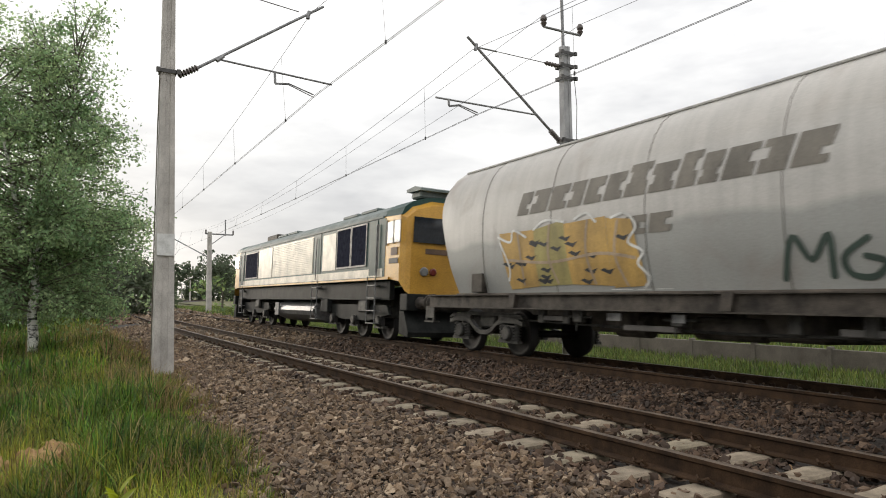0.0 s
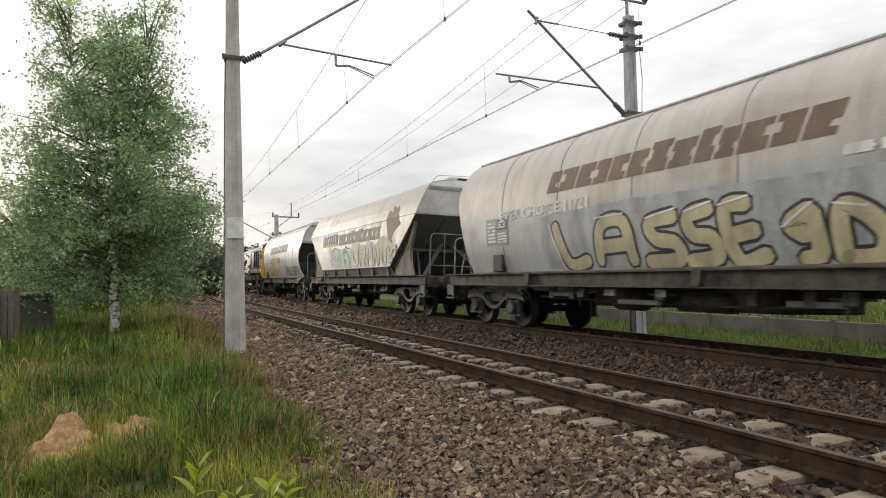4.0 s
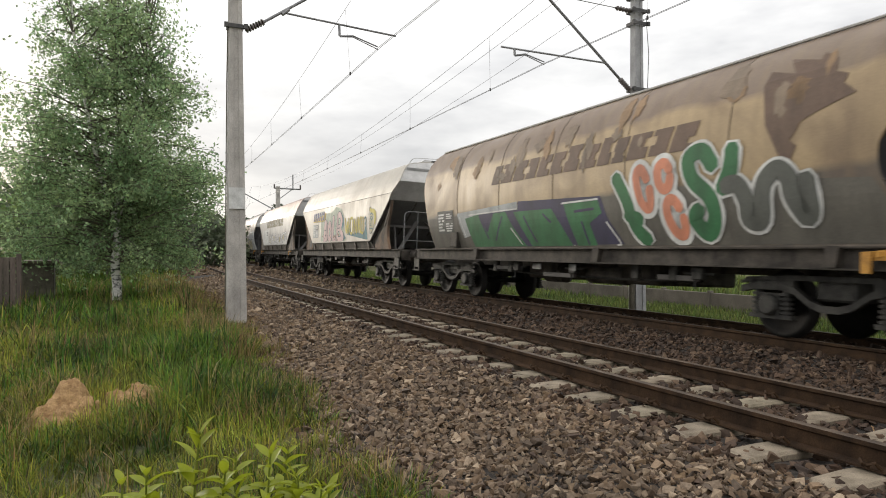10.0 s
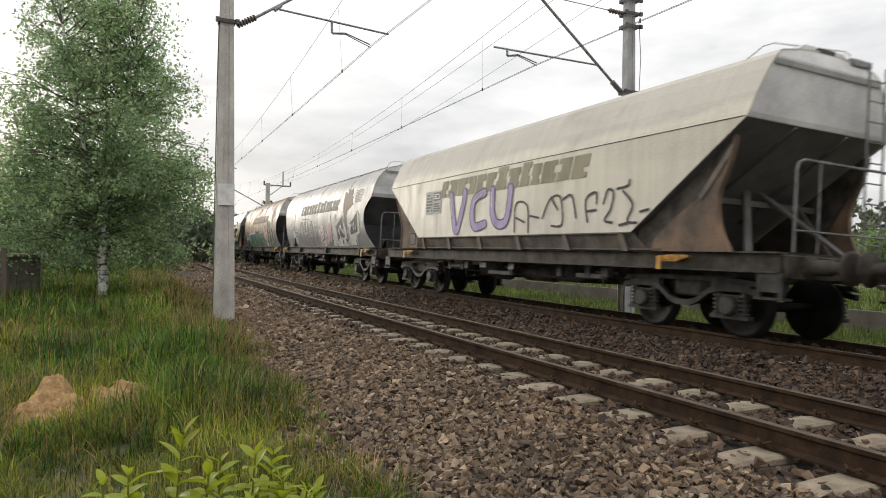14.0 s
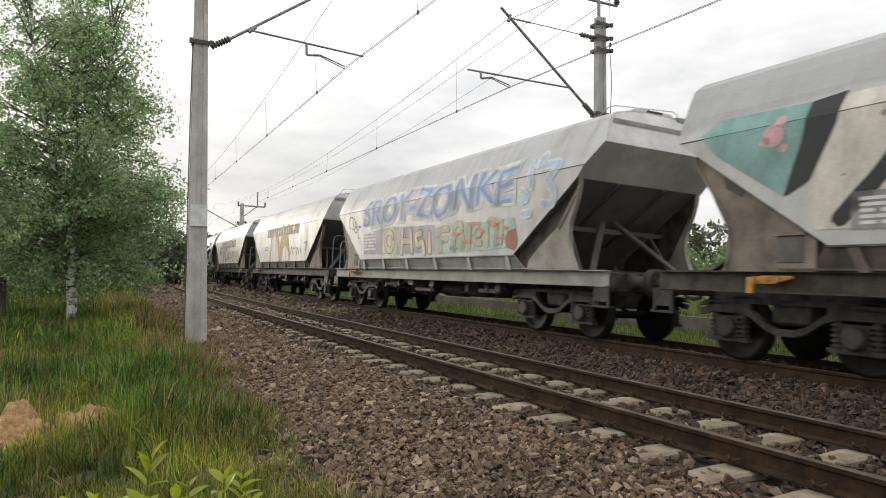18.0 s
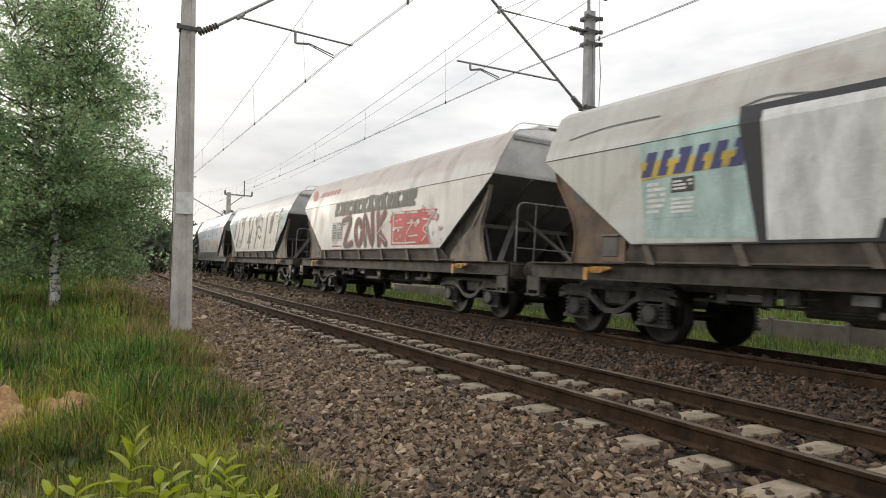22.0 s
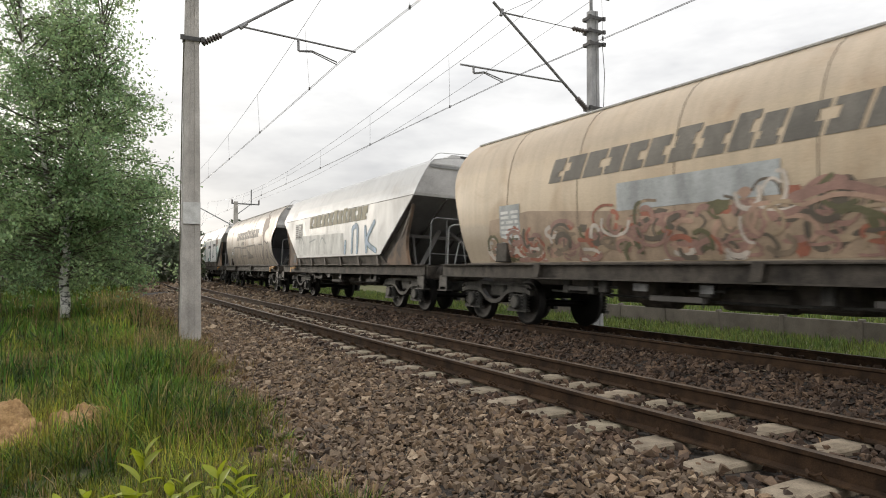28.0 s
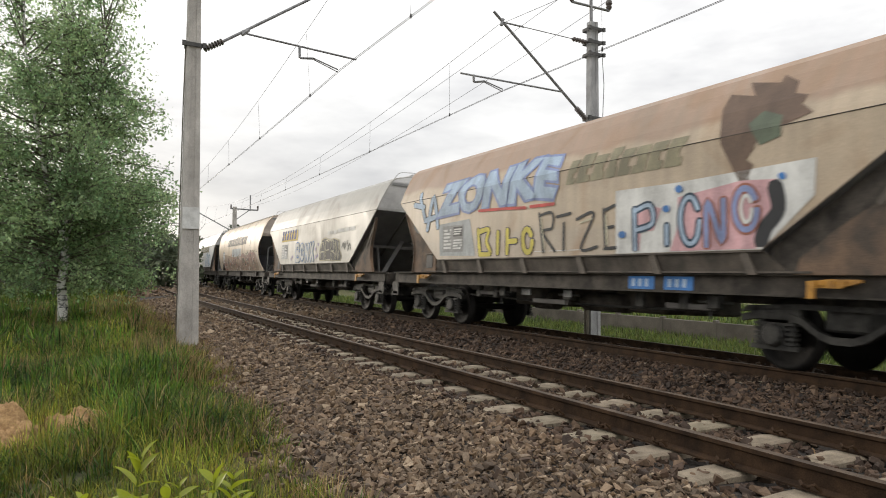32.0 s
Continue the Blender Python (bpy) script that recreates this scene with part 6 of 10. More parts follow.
def board_fence():
    """Weathered board fence and a low dark shed at the end of the bank."""
    z0 = ground_z(-3, 20.6)
    t = thing("board_fence", pose(-2.62, 21.0, z0, 0, 0, 8), "old weathered wooden fence with square posts", "fence")
    for i in range(7):
        part("post", box(-0.06 - i * 1.6, 0.06 - i * 1.6, -0.06, 0.06, -0.1, 1.72, 0.012), M_WOOD, t)
    for i in range(6):
        for z in (0.25, 0.95, 1.55):
            part("rail", box(-1.54 - i * 1.6, -0.06 - i * 1.6, -0.03, 0.01, z, z + 0.09), M_WOOD, t)
        for k in range(10):
            x = -0.14 - i * 1.6 - k * 0.145
            part("board", box(x - 0.06, x + 0.06, -0.055, -0.032, 0.06, 1.62 + random.uniform(-0.02, 0.02)), M_WOOD, t)
    z0 = ground_z(-2, 23)
    t = thing("low_shed", pose(-2.95, 24.0, z0, 0, 0, 4), "low dark timber shed with a flat roof beyond the fence", "shed")
    for k in range(9):
        part("board", box(-0.85 + k * 0.19, -0.67 + k * 0.19, -0.02 - 0.006 * (k % 2), 0.02, 0, 1.38), M_TWIG, t)
    part("side_wall", box(-0.86, -0.82, 0.02, 1.6, 0, 1.38), M_TWIG, t)
    part("side_wall", box(0.84, 0.88, 0.02, 1.6, 0, 1.38), M_TWIG, t)
    part("back_wall", box(-0.82, 0.84, 1.56, 1.6, 0, 1.38), M_TWIG, t)
    part("roof", box(-1.0, 1.0, -0.14, 1.75, 1.39, 1.47), M_WOOD, t)


board_fence()


def far_side():
    """Low concrete panel wall, kilometre post, house beyond the far track."""
    wall = thing("panel_wall", pose(17.0, 0, 0), "low grey concrete panel wall along the far verge", "wall", kind="structure")
    for i in range(20):
        y = -5 + i * 2.14
        z0 = -0.95
        part("panel", box(bend(y) - 0.05, bend(y) + 0.05, y + 0.06, y + 2.08, z0, -0.16, 0.012), M_WALL, wall)
        part("post", box(bend(y) - 0.09, bend(y) + 0.09, y - 0.07, y + 0.05, z0, -0.10, 0.012), M_WALL, wall)
    x, y = 13.3, 15.55
    z0 = ground_z(x, y)
    t = thing("kilometre_post", pose(x, y, z0, 0, 0, -42), "white concrete kilometre post with black figures", "kilometre post")
    part("slab", box(-0.19, 0.19, -0.05, 0.05, -0.1, 2.75, 0.02), M_WHITE, t)
    for txt, z, s in (("117", 2.42, 0.26), ("8", 2.12, 0.26)):
        c = bpy.data.curves.new("figures", "FONT")
        c.body, c.size, c.align_x, c.align_y, c.extrude = txt, s, "CENTER", "CENTER", 0.004
        tmp = bpy.data.objects.new("figures_tmp", c)
        me = bpy.data.meshes.new_from_object(tmp)
        bpy.data.objects.remove(tmp)
        me.materials.clear()
        me.materials.append(M_BLACK)
        part("figures", me, None, t).matrix_local = pose(0, -0.055, z, 90)
    x, y = 60, 10.6
    z0 = ground_z(x, y)
    h = thing("house", pose(x, y, z0, 0, 0, 28), "small pale house with a red tiled roof among trees", "house")
    part("walls", box(-4, 4, -3, 3, -0.3, 1.9), M_RENDER, h)
    bm = bmesh.new()
    add_slab(bm, [(-3.5, 1.85), (0, 3.7), (3.5, 1.85), (3.5, 1.7), (0, 3.5), (-3.5, 1.7)], -4.4, 4.4)
    part("roof", bm, M_TILE, h, "red tiled roof")
    part("chimney", box(1.2, 1.7, -0.3, 0.3, 2.8, 4.3), M_TILE, h)
    for x0 in (-2.6, 0.4):
        w = part("window", box(x0, x0 + 1.1, -3.04, -3.0, 0.5, 1.6), M_WHITE, h)
        part("pane", box(x0 + 0.08, x0 + 1.02, -3.05, -3.042, 0.58, 1.52), M_GLASS, w)


far_side()


def loose_stone():
    """A tan block of stone left lying between the rails."""
    cv, cf = CHIPS[3]
    ob = new("loose_stone", raw_mesh("loose_stone", cv * np.array([0.075, 0.075, 0.06]), cf, M_TANSTONE))
    ob.matrix_world = pose(5.68, 3.62, ground_z(5.68, 3.62) + 0.03, 8, 5, 35)
    tagged(ob, "tan block of broken stone lying between the rails", "stone")


loose_stone()


# ---------------------------------------------------------------- painted lettering and graffiti
SIDE = {"round": ROUND_SECTION, "flat": FLAT_SECTION}


def skin(w, kind, name, bm, material, layer, label=""):
    """Lays a flat drawing, x to the right and y up, on the wagon's camera side. Drawing x runs from the wagon's front to its rear."""
    section = SIDE[kind]
    for v in bm.verts:
        v.co.x, v.co.y = 1.043 * v.co.x, 0.985 * v.co.y
    cuts = [z for _, z in section] + ([2.0, 2.3, 2.65] if kind == "round" else [])
    lo, hi = min(v.co.y for v in bm.verts), max(v.co.y for v in bm.verts)
    for z in cuts:
        if lo + 0.01 < z < hi - 0.01:
            bmesh.ops.bisect_plane(bm, geom=bm.verts[:] + bm.edges[:] + bm.faces[:], plane_co=(0, z, 0), plane_no=(0, 1, 0))
    for v in bm.verts:
        y, z = -v.co.x, v.co.y
        v.co = (-side_x(section, z) - 0.004 - 0.003 * layer, y, z)
    bmesh.ops.recalc_face_normals(bm, faces=bm.faces)
    for f in bm.faces:
        if f.normal.x > 0:
            f.normal_flip()
    return part(name, bm, material, w, label)


def poly(bm, pts):
    """Adds a polygon given as (y along the wagon, z)."""
    f = bm.faces.new([bm.verts.new((-y, z, 0)) for y, z in pts])
    bmesh.ops.triangulate(bm, faces=[f])


def patch(w, kind, material, pts, layer, name="painted_patch", label=""):
    bm = bmesh.new()
    poly(bm, pts)
    return skin(w, kind, name, bm, material, layer, label)


def quad(y0, y1, z0, z1, slant=0.0):
    return [(y0, z0), (y1, z0), (y1 - slant, z1), (y0 - slant, z1)]


def glyphs(text, bold):
    """The built-in font as a flat mesh, its size and place taken out to a unit box."""
    c = bpy.data.curves.new("letters", "FONT")
    c.body, c.size, c.offset, c.fill_mode, c.resolution_u = text, 1.0, bold, "FRONT", 3
    tmp = bpy.data.objects.new("letters_tmp", c)
    me = bpy.data.meshes.new_from_object(tmp)
    bpy.data.objects.remove(tmp)
    bm = bmesh.new()
    bm.from_mesh(me)
    bpy.data.meshes.remove(me)
    return bm


def wobble(bm, kind, amount):
    """The unsteady hand of sprayed letters."""
    low = 1.28 if kind == "round" else 1.585
    for v in bm.verts:
        x, y = v.co.x, v.co.y
        v.co.x = x + amount * (noise.noise((x * 1.7, y * 2.3, 1.1)) + 0.35 * noise.noise((x * 6, y * 6, 4.4)))
        v.co.y = max(low, y + amount * (1.5 * noise.noise((x * 1.1, 3.3, 2.2)) + 0.8 * noise.noise((x * 2.4, y * 2.0, 7.7))))


def islands(bm):
    """Cuts a flat drawing into its separate letters."""
    left, out = set(bm.faces), []
    while left:
        todo, seen = [left.pop()], []
        while todo:
            f = todo.pop()
            seen.append(f)
            for v in f.verts:
                for g in v.link_faces:
                    if g in left:
                        left.remove(g)
                        todo.append(g)
        piece, made = bmesh.new(), {}
        for f in seen:
            for v in f.verts:
                if v not in made:
                    made[v] = piece.verts.new(v.co)
            piece.faces.new([made[v] for v in f.verts])
        out.append(piece)
    bm.free()
    return out


def word(w, kind, text, material, y0, y1, z0, z1, layer, bold=0.02, slant=0.0, grow=0.0, rise=0.0, name="graffiti_letters", label=""):
    """Letters fitted between y0 (front) and y1 (rear), z0 and z1. grow widens the strokes for an outline below."""
    bm = glyphs(text, bold)
    xs, ys = [v.co.x for v in bm.verts], [v.co.y for v in bm.verts]
    ax, bx, ay, by = min(xs), max(xs), min(ys), max(ys)
    for v in bm.verts:
        s, t = (v.co.x - ax) / (bx - ax), (v.co.y - ay) / (by - ay)
        v.co.x = -y0 + (y0 - y1) * s + slant * (t - 0.5)
        v.co.y = z0 + (z1 - z0) * t + rise * s
        v.co.z = 0
    if grow:
        bm2 = glyphs(text, bold + grow)
        ms = [v.co.x for v in bm2.verts], [v.co.y for v in bm2.verts]
        kx, ky = (y0 - y1) / (bx - ax), (z1 - z0) / (by - ay)
        for v in bm2.verts:
            s, t = (v.co.x - ax) / (bx - ax), (v.co.y - ay) / (by - ay)
            v.co.x = -y0 + (y0 - y1) * s + slant * (t - 0.5)
            v.co.y = max(1.28 if kind == "round" else 1.585, z0 + (z1 - z0) * t + rise * s)
            v.co.z = 0
        bm.free()
        bm = bm2
    wobble(bm, kind, 0.085 if z1 - z0 > 0.35 else 0.03)
    for piece in islands(bm):
        skin(w, kind, name, piece, material, layer, label)


def outlined(w, kind, text, fill, edge, y0, y1, z0, z1, layer, bold=0.03, slant=0.0, grow=0.05, rise=0.0):
    word(w, kind, text, edge, y0, y1, z0, z1, layer, bold, slant, grow, rise)
    word(w, kind, text, fill, y0, y1, z0, z1, layer + 1, bold, slant, 0.0, rise)


def brand_blocks(w, kind, material, y0, y1, z0, z1, n, layer, tall=(), slant=0.10, seed=0, full=0.87):
    """A faded company mark as a row of plain slanted blocks, waisted and notched."""
    rng = random.Random(seed)
    step = (y0 - y1) / n
    z1 += 0.03
    widths = [rng.uniform(0.8, 1.2) for _ in range(n)]
    for i in range(n):
        a = -y0 + (y0 - y1) * sum(widths[:i]) / sum(widths)
        wd = (y0 - y1) * widths[i] / sum(widths) - (1 - full) * step
        top = z1 + (0.16 * (z1 - z0) if i in tall else 0)
        h = top - z0
        # slab block with a notch on one or both flanks
        cut = rng.choice(((0.0, 0.70, 1), (0.0, 0.74, 2), (0.24, 1.0, 1), (0.14, 0.86, 1), (0.0, 0.78, 1)))
        z_a, z_b = rng.choice(((0.30, 0.62), (0.42, 0.76), (0.34, 0.68), (0.24, 0.46)))
        xs, zs = sorted({0.0, 1.0, cut[0], cut[1]}), (0.0, z_a, z_b, 1.0)
        bm = bmesh.new()
        grid = [[bm.verts.new((a + wd * x + slant * h * z / (z1 - z0), z0 + h * z, 0)) for x in xs] for z in zs]
        for r in range(3):
            for c in range(len(xs) - 1):
                if r != 1 or cut[0] < (xs[c] + xs[c + 1]) / 2 < cut[1]:
                    bm.faces.new((grid[r][c], grid[r][c + 1], grid[r + 1][c + 1], grid[r + 1][c]))
        skin(w, kind, "company_mark", bm, material, layer, "faded company mark in plain blocks")


def strokes(w, kind, material, lines, width, layer, name="graffiti_stroke"):
    """Spray strokes along polylines of (y, z)."""
    for pts in lines:
        bm = bmesh.new()
        L, Rr = [], []
        for i, (y, z) in enumerate(pts):
            p0, p1 = pts[max(0, i - 1)], pts[min(len(pts) - 1, i + 1)]
            dy, dz = p1[0] - p0[0], p1[1] - p0[1]
            k = math.hypot(dy, dz) or 1
            ny, nz = -dz / k * width / 2, dy / k * width / 2
            L.append(bm.verts.new((-(y + ny), z + nz, 0)))
            Rr.append(bm.verts.new((-(y - ny), z - nz, 0)))
        for i in range(len(pts) - 1):
            bm.faces.new((L[i], L[i + 1], Rr[i + 1], Rr[i]))
        skin(w, kind, name, bm, material, layer)


def rounded(pts, n=5):
    """A smooth line through the points."""
    if len(pts) < 3:
        return pts
    p = [pts[0]] + list(pts) + [pts[-1]]
    out = []
    for a, b, c, d in zip(p[:-3], p[1:-2], p[2:-1], p[3:]):
        for j in range(n):
            t = j / n
            out.append(tuple(0.5 * (2 * b[q] + (c[q] - a[q]) * t + (2 * a[q] - 5 * b[q] + 4 * c[q] - d[q]) * t * t + (3 * b[q] - a[q] - 3 * c[q] + d[q]) * t ** 3) for q in (0, 1)))
    return out + [pts[-1]]


def fat(w, kind, material, lines, width, layer, name="graffiti_stroke"):
    """Spray-can strokes with round ends, each a hair above the one before."""
    low = 1.29 if kind == "round" else 1.585
    for n, line in enumerate(lines):
        pts = rounded(line)
        bm = bmesh.new()
        left, right = [], []
        for i, (y, z) in enumerate(pts):
            p0, p1 = pts[max(0, i - 1)], pts[min(len(pts) - 1, i + 1)]
            dy, dz = p1[0] - p0[0], p1[1] - p0[1]
            k = math.hypot(dy, dz) or 1
            r = width / 2 * (1 + 0.10 * noise.noise((y * 3.1, z * 3.7, n)))
            left.append((y - dz / k * r, z + dy / k * r))
            right.append((y + dz / k * r, z - dy / k * r))
        rows = list(zip(left, right))
        for end, (a, b) in ((0, rows[0]), (1, rows[-1])):
            c = ((a[0] + b[0]) / 2, (a[1] + b[1]) / 2)
            away = pts[1] if end == 0 else pts[-2]
            k = math.hypot(c[0] - away[0], c[1] - away[1]) or 1
            tip = ((c[0] - away[0]) / k * width * 0.36, (c[1] - away[1]) / k * width * 0.36)
            cap = tuple((0.55 * q[0] + 0.45 * c[0] + tip[0], 0.55 * q[1] + 0.45 * c[1] + tip[1]) for q in (a, b))
            rows = [cap] + rows if end == 0 else rows + [cap]
        vs = [[bm.verts.new((-y, max(low, z), 0)) for y, z in r] for r in rows]
        for a, b in zip(vs[:-1], vs[1:]):
            bm.faces.new((a[0], b[0], b[1], a[1]))
        skin(w, kind, name, bm, material, layer + 0.1 * n)


def bubble(w, kind, fill, edge, lines, width, rim, layer):
    """Fat letters with a darker or lighter rim."""
    fat(w, kind, edge, lines, width + 2 * rim, layer)
    fat(w, kind, fill, lines, width, layer + 0.1 * len(lines) + 0.2)


def arc(y, z, ry, rz, a0, a1, n=14):
    return [(y + ry * math.cos(radians(a0 + (a1 - a0) * i / n)), z + rz * math.sin(radians(a0 + (a1 - a0) * i / n))) for i in range(n + 1)]


def blob(rng, y, z, ry, rz, n=18, rough=0.3):
    return [(y + ry * math.cos(2 * math.pi * i / n) * rng.uniform(1 - rough, 1), z + rz * math.sin(2 * math.pi * i / n) * rng.uniform(1 - rough, 1)) for i in range(n)]


def small_print(w, kind, material, y0, y1, z0, z1, rows, layer, seed=0, name="data_print"):
    """Unreadable small print as plain bars."""
    rng = random.Random(seed)
    bm = bmesh.new()
    h = (z1 - z0) / (rows * 1.7)
    for i in range(rows):
        z = z1 - (i + 0.5) * (z1 - z0) / rows
        y = y0
        while y > y1 + 0.05:
            e = max(y1, y - rng.uniform(0.12, 0.5))
            bm.faces.new([bm.verts.new(c) for c in ((-y, z - h / 2, 0), (-e, z - h / 2, 0), (-e, z + h / 2, 0), (-y, z + h / 2, 0))])
            y = e - rng.uniform(0.04, 0.12)
    return tagged(skin(w, kind, name, bm, material, layer), kind="stuff")


def data_panel(w, kind, y, z, seed, ground=None, ink=None):
    """Plate with the wagon's particulars, as plain bars."""
    ground = ground or M_PANEL
    ink = ink or M_WHITE
    patch(w, kind, ground, quad(y, y - 0.95, z, z + 0.62), 1, "data_panel", "grey panel of small white data lines")
    small_print(w, kind, ink, y - 0.05, y - 0.40, z + 0.06, z + 0.56, 6, 2, seed)
    patch(w, kind, M_BLACK, quad(y - 0.50, y - 0.90, z + 0.36, z + 0.58), 2, "data_plate", "small black plate")
    small_print(w, kind, M_WHITE, y - 0.53, y - 0.87, z + 0.39, z + 0.55, 3, 3, seed + 1)
    small_print(w, kind, ink, y - 0.50, y - 0.90, z + 0.05, z + 0.30, 4, 2, seed + 2)


def emblem(w, kind, material, layer=1, y=-4.6, z=2.85, scale=1.0):
    """Faded brown emblem like a ragged sheaf."""
    pts = [(0.68, 0.48), (0.63, 0.7), (0.22, 0.57), (0.38, 0.82), (-0.1, 0.68), (-0.12, 0.79), (-0.35, 0.63), (-0.36, 0.46), (-0.54, 0.39), (-0.5, 0.28), (-0.67, 0.13), (-0.43, 0.06), (-0.15, -0.03), (0.04, -0.11), (0.08, -0.2), (0.18, -0.33), (0.08, -0.41), (0.15, -0.57), (0.08, -0.68), (0.16, -0.82), (0.37, -0.44), (0.56, -0.07), (0.61, 0.19)]
    patch(w, kind, material, [(y + a * scale, z + b) for a, b in pts], layer, "company_emblem", "faded brown company emblem")


M_MARK = spray("faded_brown_mark", (0.17, 0.155, 0.13))
M_MARK_OLIVE = spray("faded_olive_mark", (0.27, 0.245, 0.155))
M_MARK_DARK = spray("dark_green_mark", (0.075, 0.085, 0.07))
M_MARK_BROWN = spray("rust_brown_mark", (0.15, 0.095, 0.065))
M_YELLOW = spray("yellow_paint", (0.62, 0.44, 0.07))
M_BLUE = spray("dark_blue_paint", (0.045, 0.05, 0.17))
M_GREENBLACK = spray("dark_green_spray", (0.03, 0.055, 0.042))
M_OCHRE = spray("ochre_spray", (0.48, 0.30, 0.08))
M_OLIVE = spray("olive_spray", (0.34, 0.29, 0.10))
M_OLIVEDARK = spray("dark_olive_spray", (0.13, 0.12, 0.06))
M_CHALK = spray("white_spray", (0.72, 0.72, 0.69))
M_INK = spray("black_spray", (0.02, 0.022, 0.026))
M_STRAWPAINT = spray("straw_spray", (0.46, 0.41, 0.25))
M_GREYMINT = spray("pale_grey_green_spray", (0.47, 0.49, 0.44))
M_RUSTSOFT = spray("soft_rust_stain", (0.30, 0.19, 0.10))
M_BROWNSOFT = spray("soft_brown_soot_stain", (0.24, 0.18, 0.125))
M_ROSEDUST = spray("rosy_brown_dust_spray", (0.40, 0.295, 0.205))
M_DUSTGREY = spray("dusty_grey_spray", (0.31, 0.30, 0.285))
M_GREYBAND = spray("dark_grey_brown_paint", (0.125, 0.115, 0.095))
M_TURQPALE = spray("pale_turquoise_spray", (0.22, 0.40, 0.37))
M_REDFADED = spray("faded_red_paint", (0.52, 0.17, 0.15))
M_ROSETAN = spray("rosy_tan_spray", (0.46, 0.30, 0.22))
M_BROWNDUST = spray("brown_dust_spray", (0.275, 0.225, 0.17))
M_BROWNLINE = spray("soft_dark_brown_spray", (0.125, 0.10, 0.075))
M_CREAM = spray("cream_spray", (0.62, 0.58, 0.42))
M_LILAC = spray("lilac_spray", (0.38, 0.30, 0.55))
M_VIOLET = spray("violet_outline", (0.042, 0.038, 0.085))
M_PINK = spray("pink_spray", (0.68, 0.40, 0.42))
M_GREYPATCH = spray("blue_grey_patch_paint", (0.36, 0.365, 0.37))
M_PINKPALE = spray("pale_pink_spray", (0.62, 0.45, 0.44))
M_LILACPALE = spray("pale_lilac_spray", (0.42, 0.40, 0.46))
M_TEALDARK = spray("dull_green_spray", (0.12, 0.15, 0.10))
M_PALECREAM = spray("pale_pink_cream_spray", (0.60, 0.53, 0.46))
M_BRICKPALE = spray("faded_brick_spray", (0.34, 0.20, 0.16))
M_TEAL = spray("teal_spray", (0.13, 0.36, 0.35))
M_MINT = spray("mint_spray", (0.42, 0.58, 0.50))
M_MINTPALE = spray("pale_mint_spray", (0.44, 0.50, 0.40))
M_STRAWPALE = spray("pale_straw_spray", (0.56, 0.50, 0.32))
M_PETROL = spray("petrol_spray", (0.05, 0.20, 0.24))
M_PETROLDARK = spray("dark_petrol_spray", (0.02, 0.05, 0.09))
M_LEMON = spray("lemon_spray", (0.62, 0.52, 0.08))
M_GREEN = spray("green_spray", (0.035, 0.16, 0.06))
M_SALMON = spray("salmon_spray", (0.68, 0.26, 0.15))
M_GREY = spray("dark_grey_spray", (0.11, 0.115, 0.10))
M_RED = spray("red_spray", (0.58, 0.06, 0.05))
M_SKY = spray("sky_blue_spray", (0.40, 0.52, 0.66))
M_COBALT = spray("cobalt_spray", (0.25, 0.31, 0.54))
M_AQUA = spray("pale_aqua_paint", (0.40, 0.53, 0.50))
M_TURQ = spray("turquoise_spray", (0.15, 0.40, 0.36))
M_BRICK = spray("brick_red_spray", (0.36, 0.13, 0.08))
M_SILVER = spray("silver_white_spray", (0.66, 0.66, 0.64))
M_TAN = spray("tan_spray", (0.40, 0.30, 0.20))
M_PALEGREY = spray("pale_grey_paint", (0.42, 0.44, 0.44))
M_BRIGHTBLUE = spray("bright_blue_spray", (0.05, 0.20, 0.52))

TALL = (6, 8)


